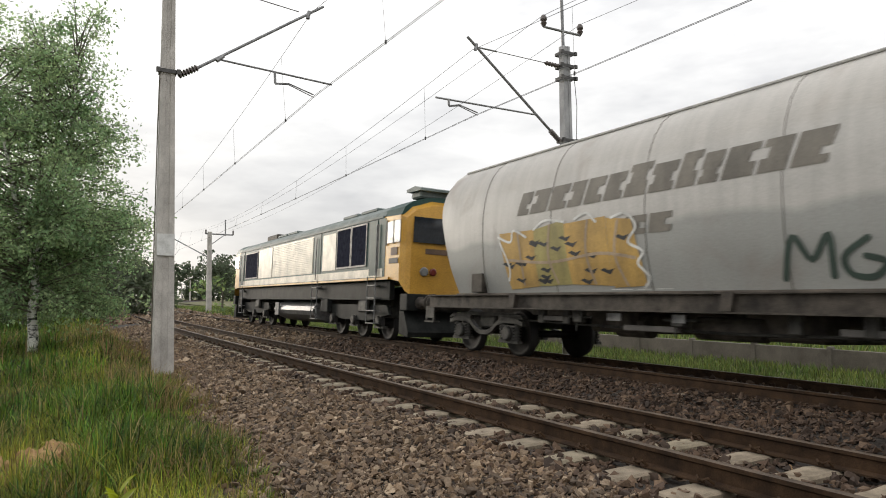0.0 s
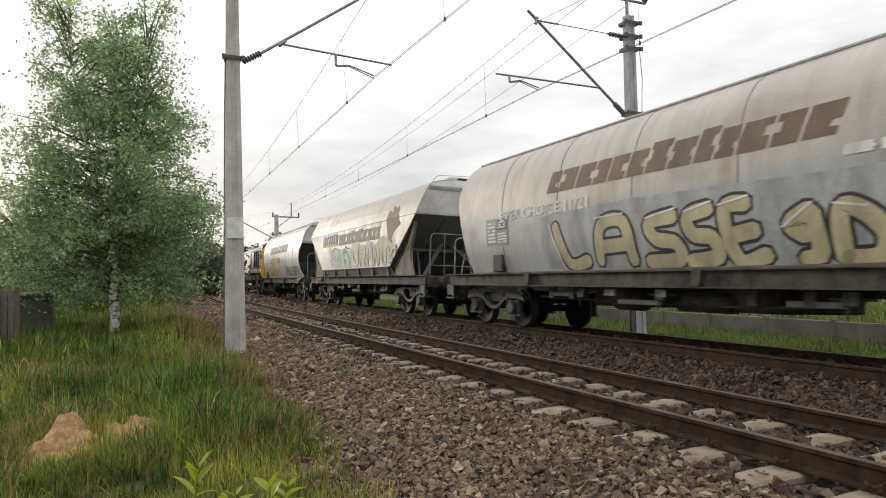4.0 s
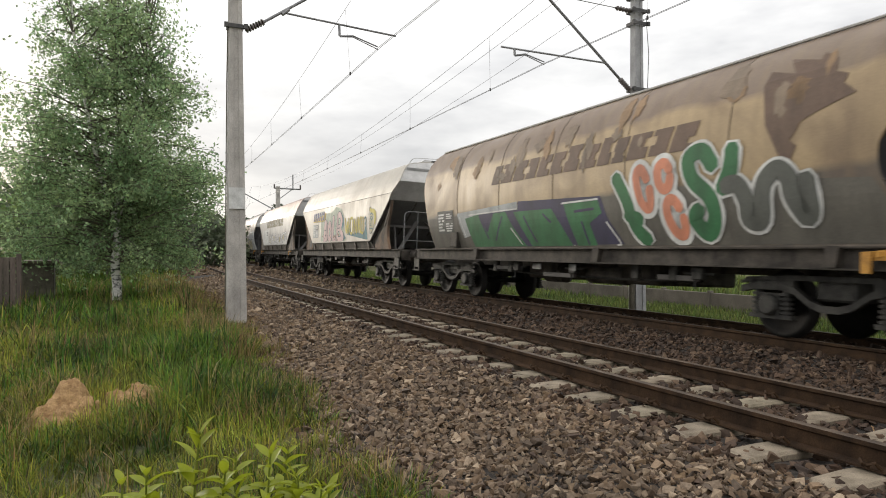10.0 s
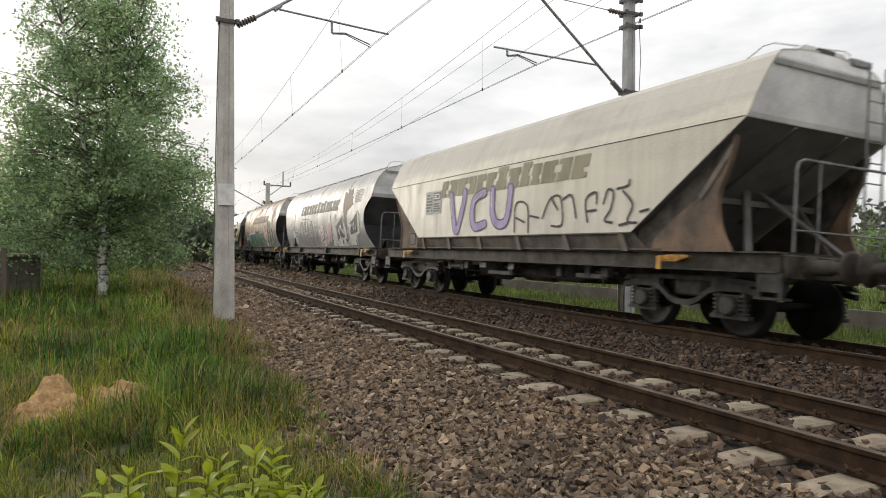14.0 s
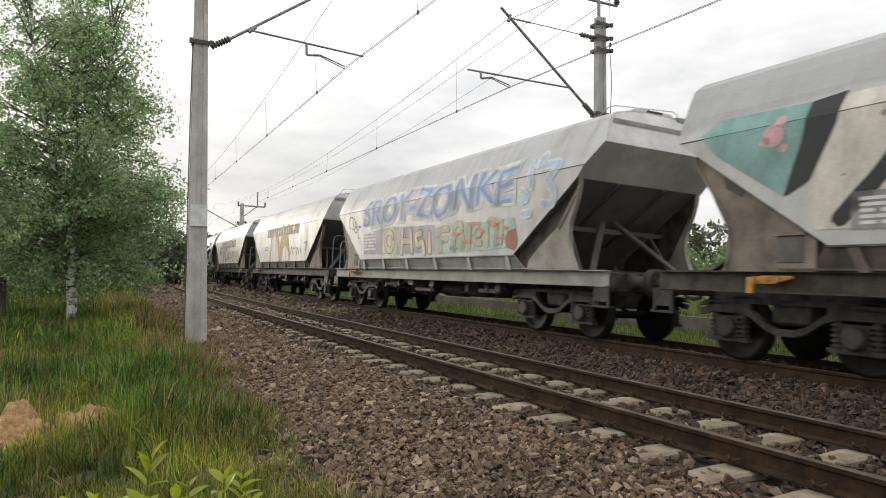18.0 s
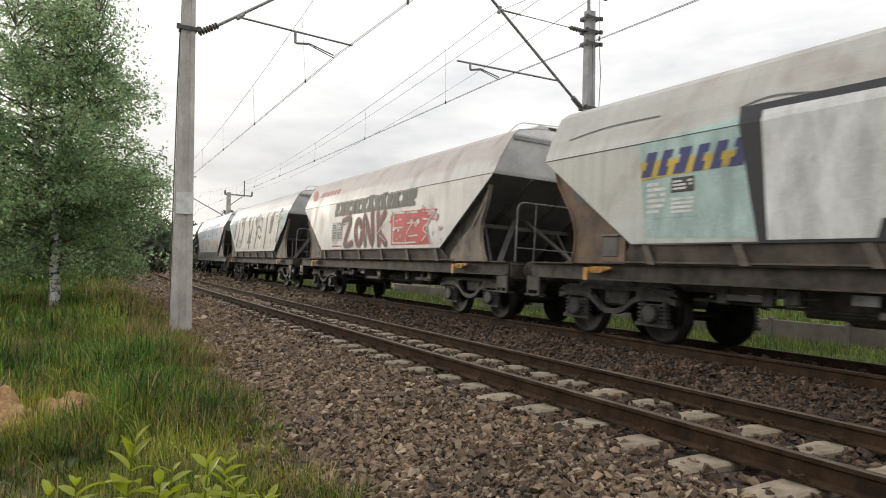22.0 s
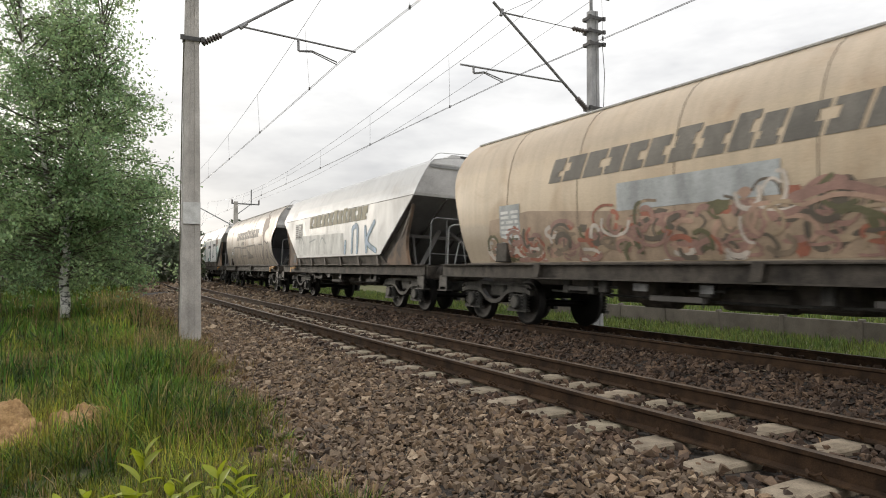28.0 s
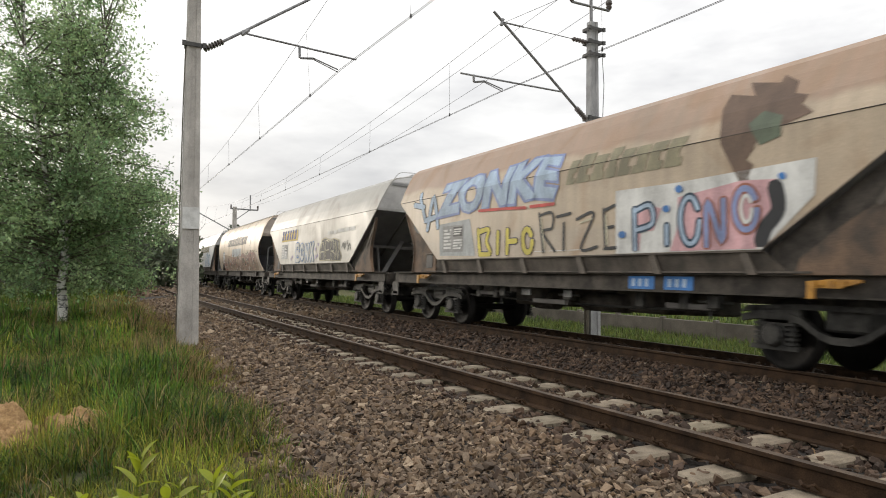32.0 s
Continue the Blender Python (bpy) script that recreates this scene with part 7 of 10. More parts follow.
def art_1(w, k):
    brand_blocks(w, k, M_MARK, 2.65, -3.13, 2.74, 3.14, 13, 1, TALL, 0.13, 1)
    brand_blocks(w, k, M_MARK, -0.02, -0.95, 2.14, 2.40, 2, 1, (), 0.05, 2)
    patch(w, k, M_OCHRE, [(3.19, 2.44), (2.15, 2.43), (2.13, 1.39), (2.98, 1.34)], 2.0, "graffiti_panel", "ochre graffiti panel")
    patch(w, k, M_OLIVE, [(2.15, 2.43), (1.35, 2.53), (1.26, 1.41), (2.13, 1.39)], 2.1, "graffiti_panel", "ochre graffiti panel")
    patch(w, k, M_OCHRE, [(1.34, 2.46), (0.36, 2.49), (0.31, 1.37), (1.26, 1.41)], 2.2, "graffiti_panel", "ochre graffiti panel")
    patch(w, k, M_OCHRE, [(0.35, 2.46), (-0.16, 2.39), (-0.3, 1.79), (-0.36, 1.36), (0.31, 1.34)], 2.3, "graffiti_panel", "ochre graffiti panel")
    fat(w, k, M_CHALK, [[(3.24, 2.38), (2.85, 2.25), (2.75, 2.47), (2.37, 2.31)], [(2.15, 2.43), (1.83, 2.57), (1.35, 2.5)], [(1.08, 2.51), (0.79, 2.59), (0.58, 2.42)], [(0.24, 2.45), (-0.06, 2.49), (-0.25, 2.27), (-0.09, 2.04), (-0.36, 1.88), (-0.24, 1.7), (-0.42, 1.5), (-0.31, 1.34)], [(3.18, 2.26), (2.93, 1.79), (3, 1.51)]], 0.045, 3)
    rng = random.Random(3)
    for _ in range(22):
        y, z = rng.uniform(0.0, 3.0), rng.uniform(1.42, 2.25)
        patch(w, k, M_INK, [(y + 0.15, z + 0.03), (y + 0.02, z - 0.02), (y - 0.06, z - 0.05), (y - 0.17, z + 0.05), (y - 0.04, z + 0.02), (y + 0.05, z + 0.06)], 3, "graffiti_mark")
    fat(w, k, M_TAN, [[(2.62, 2.4), (2.55, 1.89), (2.55, 1.43)], [(1.71, 2.48), (1.77, 1.92), (1.6, 1.44)], [(0.77, 2.46), (0.83, 1.93), (0.7, 1.41)], [(0.11, 2.39), (0.2, 1.86), (0.02, 1.37)], [(2.94, 1.91), (1.76, 1.81), (0.54, 1.9), (-0.2, 1.79)]], 0.05, 3)
    fat(w, k, M_GREENBLACK, [[(-2.48, 1.4), (-2.63, 1.91), (-2.83, 1.62), (-3.05, 1.91), (-3.05, 1.42)], [(-3.46, 1.84), (-3.2, 1.65), (-3.24, 1.45), (-3.47, 1.41), (-3.61, 1.56), (-3.41, 1.64)], [(-3.71, 1.72), (-3.88, 1.82), (-4.04, 1.71), (-3.79, 1.4), (-4.15, 1.43)], [(-4.34, 1.54), (-4.41, 1.58)], [(-4.75, 1.83), (-4.54, 1.81), (-4.53, 1.64), (-4.73, 1.62), (-4.76, 1.46), (-4.53, 1.39)], [(-4.9, 1.79), (-4.91, 1.42), (-5.19, 1.45), (-5.22, 1.81), (-4.9, 1.79)], [(-5.46, 1.76), (-5.37, 1.7), (-5.4, 1.41)], [(-5.34, 1.77), (-5.54, 1.79)], [(-5.88, 1.82), (-5.66, 1.78), (-5.7, 1.59)], [(-5.7, 1.56), (-5.88, 1.52), (-5.83, 1.4)]], 0.075, 2)


def art_2(w, k):
    patch(w, k, M_YELLOW, [(4.27, 2.72), (2.0, 3.01), (1.89, 2.99), (1.89, 2.54), (4.3, 2.55)], 2, "company_patch", "yellow company patch")
    patch(w, k, M_PALEGREY, [(4.16, 3.04), (1.97, 3.06), (2.09, 2.75), (4.23, 2.67)], 2.3, "company_patch", "pale grey upper half of the company patch")
    brand_blocks(w, k, M_BLUE, 3.9, 1.81, 2.62, 2.98, 6, 3, (), 0.16, 4, 0.62)
    brand_blocks(w, k, M_MARK, 1.72, -3.33, 2.53, 2.93, 10, 1, (3, 5), 0.13, 1)
    emblem(w, k, M_MARK_BROWN, 1, -4.59, 2.76, 0.99)
    for i, (y, z, m) in enumerate(((1.9, 1.95, M_MINT), (0.9, 2.1, M_MINTPALE), (0.2, 1.95, M_MINT), (-0.6, 2.25, M_CREAM), (-1.4, 2.0, M_MINTPALE), (-2.2, 2.2, M_PALECREAM), (-3.0, 2.05, M_MINTPALE), (-3.6, 2.3, M_STRAWPALE), (-4.1, 2.1, M_CREAM))):
        patch(w, k, m, blob(random.Random(i), y, z, 0.62, 0.34, 20, 0.15), 1 + 0.1 * i, "graffiti_cloud")
    patch(w, k, M_GREYMINT, [(2.71, 1.68), (2.76, 1.96), (2.61, 2.38), (2.25, 2.47), (1.86, 2.36), (1.62, 2.41), (1.38, 2.31), (1.24, 2.37), (0.82, 2.39), (0.72, 2.47), (0.55, 2.4), (0.45, 2.21), (0.27, 2.13), (0.17, 1.96), (0.0, 1.71), (-0.02, 1.59), (1.27, 1.6), (2.58, 1.61)], 2.2, "graffiti_ground", "pale grey-green graffiti ground")
    fat(w, k, M_TURQ, [[(2.57, 1.75), (2.68, 1.95), (2.58, 2.25), (2.29, 2.41)], [(2.47, 2.03), (2.11, 1.9), (1.78, 2.0)], [(1.84, 1.74), (1.82, 1.92), (1.6, 1.96)], [(1.38, 2.28), (1.43, 2.14), (1.24, 1.78)], [(1.17, 2.34), (1.03, 2.27)], [(0.82, 2.31), (0.47, 2.26)], [(0.88, 1.84), (0.74, 1.91), (0.59, 1.83), (0.74, 1.79), (0.88, 1.84)], [(0.43, 2.18), (0.21, 1.98), (0.01, 1.61)], [(0.38, 1.65), (0.29, 1.62)], [(0.74, 2.42), (0.59, 2.4)]], 0.075, 2.4)
    fat(w, k, M_PETROLDARK, [[(2.6, 2.32), (2.32, 2.47), (1.86, 2.36)], [(1.58, 1.97), (1.74, 2.08)], [(1.24, 2.06), (0.95, 2.2), (0.55, 2.21), (0.29, 1.99), (0.05, 1.71)], [(0.74, 2.46), (0.49, 2.4)], [(0.47, 2.35), (0.22, 2.35), (0.04, 2.2)], [(2.21, 2.0), (2.08, 2.11)], [(0.84, 1.89), (0.62, 1.87)]], 0.03, 3.5)
    fat(w, k, M_PALECREAM, [[(2.15, 2.39), (1.93, 2.34)], [(1.74, 2.39), (1.56, 2.35)], [(0.95, 2.35), (0.87, 2.25)], [(2.96, 1.91), (2.85, 2.3), (2.82, 2.47)]], 0.06, 3.6)
    bubble(w, k, M_PALECREAM, M_BRICKPALE, [[(-0.25, 2.11), (-0.46, 1.75), (-0.86, 1.73), (-0.9, 2.29)], [(-1.2, 1.65), (-1.25, 2.26), (-1.7, 2.27), (-1.77, 2.02), (-1.33, 1.95), (-1.72, 1.66)], [(-2.03, 1.65), (-2.07, 2.25), (-2.47, 2.17), (-2.59, 1.66)], [(-2.76, 1.66), (-2.8, 2.16), (-3.17, 1.64), (-3.2, 2.18)], [(-3.49, 2.18), (-3.59, 1.73), (-3.87, 1.65), (-3.94, 2.15)], [(-4.16, 2.17), (-4.33, 1.96), (-4.56, 2.15)], [(-4.21, 1.73), (-4.53, 1.78)], [(-4.6, 2.16), (-4.85, 2.17), (-4.79, 1.95)]], 0.13, 0.014, 3.8)
    word(w, k, "D.3.0.", M_GREYBROWN, 5.85, 4.95, 2.9, 3.12, 1, -0.015)


def art_3(w, k):
    brand_blocks(w, k, M_MARK_BROWN, 2.57, -3.46, 2.85, 3.25, 13, 1, TALL, 0.13, 1)
    patch(w, k, M_GREYPATCH, [(2.86, 2.39), (0.22, 2.48), (-3.47, 2.41), (-5.5, 2.4), (-5.82, 2.24), (-6.01, 1.27), (2.69, 1.32)], 1, "painted_patch", "blue-grey painted-out band")
    bubble(w, k, M_STRAWPAINT, M_INK, [[(2.28, 2.15), (1.93, 1.42), (1.37, 1.46)], [(1.02, 1.44), (0.91, 2.07), (0.33, 2.09), (0.17, 1.42)], [(0.91, 1.69), (0.26, 1.71)], [(-0.8, 2.09), (-0.28, 2.02), (-0.4, 1.76), (-0.81, 1.67), (-0.85, 1.42), (-0.2, 1.39)], [(-1.49, 2.14), (-1.09, 2.05), (-1.17, 1.78), (-1.51, 1.71), (-1.57, 1.44), (-1.06, 1.37)], [(-2.12, 2.15), (-1.76, 2.09), (-1.92, 1.36), (-2.37, 1.43)], [(-1.87, 1.72), (-2.24, 1.77)], [(-3.03, 1.97), (-2.76, 1.81), (-2.94, 1.66)], [(-3.07, 1.93), (-3.11, 1.44), (-2.9, 1.34)], [(-3.4, 1.34), (-3.43, 1.94), (-3.71, 1.88), (-3.91, 1.62), (-3.82, 1.36), (-3.42, 1.34)], [(-4.28, 1.32), (-4.23, 1.91), (-4.62, 1.92), (-4.76, 1.7), (-4.59, 1.53), (-4.27, 1.55)]], 0.23, 0.05, 2.2)
    fat(w, k, M_CHALK, [[(2.49, 2.23), (2.11, 1.33)], [(1.06, 2.22), (0.33, 2.24)], [(-0.21, 2.11), (-0.86, 2.21)], [(-1.03, 2.14), (-1.55, 2.24)], [(-1.67, 2.17), (-2.17, 2.25)], [(-2.65, 1.78), (-3.07, 2.06)], [(-3.34, 2.02), (-3.73, 1.95)], [(-4.12, 1.99), (-4.59, 2), (-4.79, 1.86)]], 0.03, 5.4)
    word(w, k, "EVER CHOICE 11/21", M_CHALK, 4.35, 1.25, 2.44, 2.66, 3, 0.015)
    small_print(w, k, M_CHALK, -3.5, -6.2, 2.52, 2.74, 1, 2, 33)
    small_print(w, k, M_CHALK, -3.55, -6.15, 2.60, 2.66, 1, 2.4, 34)
    small_print(w, k, M_CHALK, -5.4, -5.8, 1.75, 2.2, 3, 3, 35)
    data_panel(w, k, 5.01, 1.89, 3, M_PANEL, M_WHITE)


def art_4(w, k):
    brand_blocks(w, k, M_MARK_OLIVE, 2.89, -3.07, 2.68, 3.08, 13, 1, TALL, 0.12, 1)
    patch(w, k, M_CHALK, [(4.44, 2.55), (2.23, 2.57), (2.27, 1.73), (4.05, 1.56)], 1, "white_panel", "bright white repainted panel")
    small_print(w, k, M_BLACK, 3.0, 2.4, 2.18, 2.45, 3, 2, 5)
    for y, z in ((1.5, 1.85), (0.0, 1.95), (-2.0, 1.85), (-3.2, 2.0)):
        patch(w, k, M_STRAWPALE, blob(random.Random(int(y * 7)), y, z, 0.34, 0.2), 1, "graffiti_cloud")
    bubble(w, k, M_CHALK, M_VIOLET, [[(1.53, 2.26), (1.67, 1.63)], [(0.64, 2.23), (1.41, 1.96), (0.88, 1.62)], [(0.29, 2.27), (0.45, 1.91), (-0.03, 1.92), (-0.01, 1.62)], [(-0.88, 1.9), (-0.83, 1.74), (-0.69, 1.65), (-0.51, 1.66), (-0.36, 1.77), (-0.3, 1.94), (-0.36, 2.1), (-0.51, 2.18), (-0.7, 2.16), (-0.84, 2.04)], [(-1.17, 1.6), (-1.57, 2.16), (-1.94, 1.6)], [(-1.33, 1.78), (-1.81, 1.8)], [(-2.33, 2.16), (-2.45, 1.58)], [(-3.19, 2.11), (-2.62, 1.85), (-3.18, 1.59)], [(-3.06, 2.16), (-4.23, 2.25)], [(-3.79, 1.97), (-3.77, 1.9), (-3.71, 1.86), (-3.65, 1.86), (-3.59, 1.92), (-3.57, 1.99), (-3.6, 2.07), (-3.65, 2.11), (-3.72, 2.09), (-3.77, 2.04)], [(-4.05, 2.22), (-4.38, 1.76)]], 0.085, 0.022, 2)


def art_5(w, k):
    patch(w, k, M_YELLOW, [(4.15, 2.52), (1.85, 2.50), (1.75, 2.86), (2.1, 2.88), (3.2, 2.70), (4.12, 2.62)], 1, "company_patch", "yellow company patch")
    patch(w, k, M_PALEGREY, [(4.05, 2.66), (2.2, 2.80), (2.1, 2.98), (3.95, 2.92)], 1.4, "company_patch", "pale grey upper half of the company patch")
    brand_blocks(w, k, M_BLUE, 4.1, 2.05, 2.56, 2.90, 6, 2, (), 0.12, 4, 0.62)
    data_panel(w, k, 4.12, 1.79, 5, M_PALEGREY, M_WHITE)
    patch(w, k, M_MINTPALE, [(2.69, 1.61), (2.68, 2.47), (1.82, 2.85), (0.82, 2.86), (0.2, 3.05), (-0.62, 2.92), (-0.91, 2.67), (-1.12, 1.8), (-1.32, 1.69), (-1.13, 1.59)], 1, "graffiti_cloud", "thin green spray mist")
    patch(w, k, M_PETROL, [(-0.63, 2.77), (-0.95, 2.5), (-1.0, 2.25), (-0.84, 2.01), (-1.07, 1.83), (-1.29, 1.71), (-0.92, 1.59)], 1.4, "graffiti_shadow", "petrol blue graffiti shadow")
    bubble(w, k, M_PINKPALE, M_PETROLDARK, [[(1.94, 2.43), (2.1, 1.68)], [(1.92, 2.46), (1.63, 2.28), (2.01, 2.1)], [(1.82, 2.02), (1.56, 1.8), (2.01, 1.68)], [(1.17, 2.38), (1.41, 2.06), (1.18, 1.67), (0.87, 1.96), (1.14, 2.37)], [(0.54, 2.6), (0.66, 1.73), (0.25, 1.65)], [(-0.04, 1.7), (-0.08, 2.52), (-0.38, 2.68), (-0.67, 2.46), (-0.51, 2.17), (-0.22, 2.13)], [(-0.46, 2.03), (-0.89, 1.73), (-0.21, 1.63)]], 0.25, 0.03, 2)
    fat(w, k, M_PETROLDARK, [[(2.04, 2.12), (1.76, 2.07)], [(1.67, 2.41), (1.51, 1.68)], [(0.79, 2.41), (0.8, 1.73)], [(0.28, 2.51), (0.15, 1.71)], [(-0.11, 2.12), (-0.45, 2.14)]], 0.035, 5)
    rng = random.Random(55)
    for _ in range(18):
        patch(w, k, M_BRICKPALE, blob(rng, rng.uniform(-0.4, 2.4), rng.uniform(1.64, 1.9), 0.07, 0.05, 9, 0.4), 5, "graffiti_mark")
    patch(w, k, M_PETROL, [(-1.39, 2.52), (-1.61, 1.96), (-1.78, 2.3), (-2.01, 1.87), (-2.4, 1.85), (-2.68, 1.9), (-3.17, 1.84), (-3.52, 1.85), (-3.77, 2.03), (-3.77, 2.46), (-4.02, 1.59), (-2.88, 1.69), (-1.51, 1.83)], 1, "graffiti_shadow", "petrol blue graffiti shadow")
    fat(w, k, M_LEMON, [[(-1.15, 2.49), (-1.34, 1.88), (-1.47, 2.33), (-1.61, 1.86), (-1.63, 2.47)], [(-1.86, 2.42), (-1.87, 1.93), (-2.17, 1.92), (-2.17, 2.44), (-1.89, 2.45)], [(-2.41, 1.86), (-2.41, 2.43), (-2.7, 1.86), (-2.75, 2.44)], [(-2.94, 2.44), (-2.92, 1.9)], [(-2.91, 2.18), (-3.09, 2.16)], [(-3.18, 2.45), (-3.01, 2.18), (-3.21, 1.88)], [(-3.28, 2.44), (-3.28, 1.93), (-3.51, 1.89), (-3.48, 2.45)]], 0.1, 3)
    fat(w, k, M_PETROL, [[(-3.65, 2.37), (-3.74, 2.43), (-3.84, 2.31), (-3.73, 2.18)], [(-3.74, 2.06), (-3.75, 2.03)]], 0.07, 2)
    patch(w, k, M_STRAWPALE, [(-4.34, 2.55), (-4.59, 2.56), (-4.73, 2.4), (-4.76, 2.11), (-4.61, 1.94), (-4.41, 1.81), (-4.25, 1.96), (-4.2, 2.31)], 1, "graffiti_face", "sprayed pale olive face")
    patch(w, k, M_LEMON, [(-4.2, 2.66), (-4.28, 2.76), (-4.45, 2.7), (-4.7, 2.67), (-4.88, 2.57), (-4.94, 2.39), (-4.87, 2.17), (-4.77, 2.1), (-4.73, 2.4), (-4.59, 2.55), (-4.34, 2.55)], 2, "graffiti_hair", "lemon yellow hair of a sprayed face")
    fat(w, k, M_PETROL, [[(-4.3, 2.39), (-4.43, 2.43), (-4.57, 2.34), (-4.43, 2.32), (-4.3, 2.39)], [(-4.28, 2.49), (-4.45, 2.54), (-4.6, 2.46)], [(-4.44, 2.29), (-4.36, 2.12), (-4.44, 2.09)], [(-4.3, 1.97), (-4.42, 2.0), (-4.57, 1.97)]], 0.035, 3)
    fat(w, k, M_TEALDARK, [[(-4.22, 2.75), (-4.17, 2.42), (-4.21, 2.11), (-4.37, 1.8), (-4.67, 2.01)], [(-4.23, 2.71), (-4.33, 2.77)], [(-4.36, 1.87), (-4.51, 1.83)]], 0.03, 3.5)


def art_6(w, k):
    patch(w, k, M_GREYBAND, [(5.85, 1.29), (6.1, 2.08), (0, 2.14), (-3.9, 2.2), (-6.1, 2.05), (-6.25, 1.8), (-6.75, 1.29)], 0.1, "painted_band", "dark grey-brown paint along the lower side")
    brand_blocks(w, k, M_MARK_BROWN, 2.55, -3.52, 2.74, 3.14, 13, 1, TALL, 0.13, 1)
    emblem(w, k, M_MARK_BROWN, 1, -5.25, 2.95, 0.96)
    patch(w, k, M_PALEGREY, [(4.33, 2.16), (1.42, 2.28), (1.4, 1.95), (4.03, 1.52)], 0.6, "painted_patch", "pale grey painted-out patch")
    patch(w, k, M_VIOLET, [(3.19, 2.11), (1.39, 2.1), (1.4, 2.28), (-1.37, 2.19), (-1.56, 1.75), (-1.87, 1.32), (0.39, 1.3), (3.12, 1.3)], 1, "graffiti_shadow", "violet-black graffiti shadow")
    patch(w, k, M_GREEN, [(3.89, 2.01), (3.19, 2.08), (2.81, 1.62), (2.45, 2.07), (1.91, 2.08), (1.66, 1.74), (1.21, 1.3), (3.55, 1.3)], 1.4, "graffiti_letters", "green block graffiti letters")
    patch(w, k, M_GREEN, [(1.58, 2.06), (0.14, 2.05), (-0.12, 1.73), (-0.42, 1.3), (1.0, 1.3)], 1.5, "graffiti_letters", "green block graffiti letters")
    patch(w, k, M_GREEN, [(-0.27, 2.11), (-1.3, 2.12), (-1.39, 1.88), (-1.02, 1.71), (-1.15, 1.3), (-0.57, 1.3)], 1.6, "graffiti_letters", "green block graffiti letters")
    fat(w, k, M_VIOLET, [[(3.14, 2.03), (2.8, 1.5)], [(2.07, 1.98), (2.47, 1.45)], [(1.17, 1.94), (0.8, 1.39)], [(0.44, 1.95), (0.2, 1.78)], [(-0.61, 1.95), (-1.17, 1.97)], [(-0.8, 1.74), (-0.92, 1.33)]], 0.05, 2)
    fat(w, k, M_CHALK, [[(4.18, 2.07), (3.94, 1.57)], [(3.67, 2.09), (1.44, 2.12)], [(-0.22, 2.13), (-1.29, 2.14)], [(1.73, 1.7), (1.38, 1.35)], [(-1.5, 1.71), (-1.78, 1.35), (-1.7, 1.3)]], 0.035, 2.8)
    fat(w, k, M_CHALK, [[(-1.81, 2.46), (-2.06, 2.05), (-2.22, 1.61), (-2.47, 1.37)], [(-2.07, 1.81), (-2.34, 1.72)], [(-2.61, 2.21), (-2.63, 2.01), (-2.59, 1.9), (-2.51, 1.91), (-2.4, 2.04), (-2.33, 2.25), (-2.31, 2.44), (-2.36, 2.55), (-2.45, 2.52), (-2.55, 2.37)]], 0.34, 3.0)
    fat(w, k, M_CHALK, [[(-3.06, 2.37), (-3.04, 2.25), (-2.98, 2.18), (-2.89, 2.19), (-2.82, 2.28), (-2.79, 2.41), (-2.81, 2.53), (-2.89, 2.59), (-2.97, 2.57), (-3.04, 2.47)], [(-3.29, 1.71), (-3.3, 1.55), (-3.25, 1.45), (-3.15, 1.46), (-3.05, 1.57), (-2.98, 1.75), (-2.97, 1.91), (-3.03, 2), (-3.13, 1.98), (-3.23, 1.86)], [(-3.87, 2.45), (-3.68, 2.68), (-3.43, 2.59), (-3.51, 2.27), (-3.8, 2), (-3.88, 1.69), (-3.73, 1.46), (-3.51, 1.67), (-3.6, 1.81)]], 0.34, 3.3)
    fat(w, k, M_CHALK, [[(-4.21, 2.64), (-4.18, 2.34), (-4.04, 2.09)], [(-4.09, 2.12), (-4.29, 2.13), (-4.43, 1.89), (-4.45, 1.63), (-4.64, 1.63), (-4.7, 2.07), (-4.9, 2.27), (-5.07, 2.14), (-5.12, 1.91), (-5.28, 1.63), (-5.35, 1.77), (-5.3, 2.1)]], 0.34, 3.6)
    fat(w, k, M_GREEN, [[(-1.81, 2.46), (-2.06, 2.05), (-2.22, 1.61), (-2.47, 1.37)], [(-2.07, 1.81), (-2.34, 1.72)]], 0.24, 4.4)
    fat(w, k, M_SALMON, [[(-2.61, 2.21), (-2.63, 2.01), (-2.59, 1.9), (-2.51, 1.91), (-2.4, 2.04), (-2.33, 2.25), (-2.31, 2.44), (-2.36, 2.55), (-2.45, 2.52), (-2.55, 2.37)], [(-3.06, 2.37), (-3.04, 2.25), (-2.98, 2.18), (-2.89, 2.19), (-2.82, 2.28), (-2.79, 2.41), (-2.81, 2.53), (-2.89, 2.59), (-2.97, 2.57), (-3.04, 2.47)], [(-3.29, 1.71), (-3.3, 1.55), (-3.25, 1.45), (-3.15, 1.46), (-3.05, 1.57), (-2.98, 1.75), (-2.97, 1.91), (-3.03, 2), (-3.13, 1.98), (-3.23, 1.86)]], 0.17, 5)
    fat(w, k, M_GREEN, [[(-3.87, 2.45), (-3.68, 2.68), (-3.43, 2.59), (-3.51, 2.27), (-3.8, 2), (-3.88, 1.69), (-3.73, 1.46), (-3.51, 1.67), (-3.6, 1.81)], [(-4.21, 2.64), (-4.18, 2.34), (-4.04, 2.09)]], 0.25, 5.6)
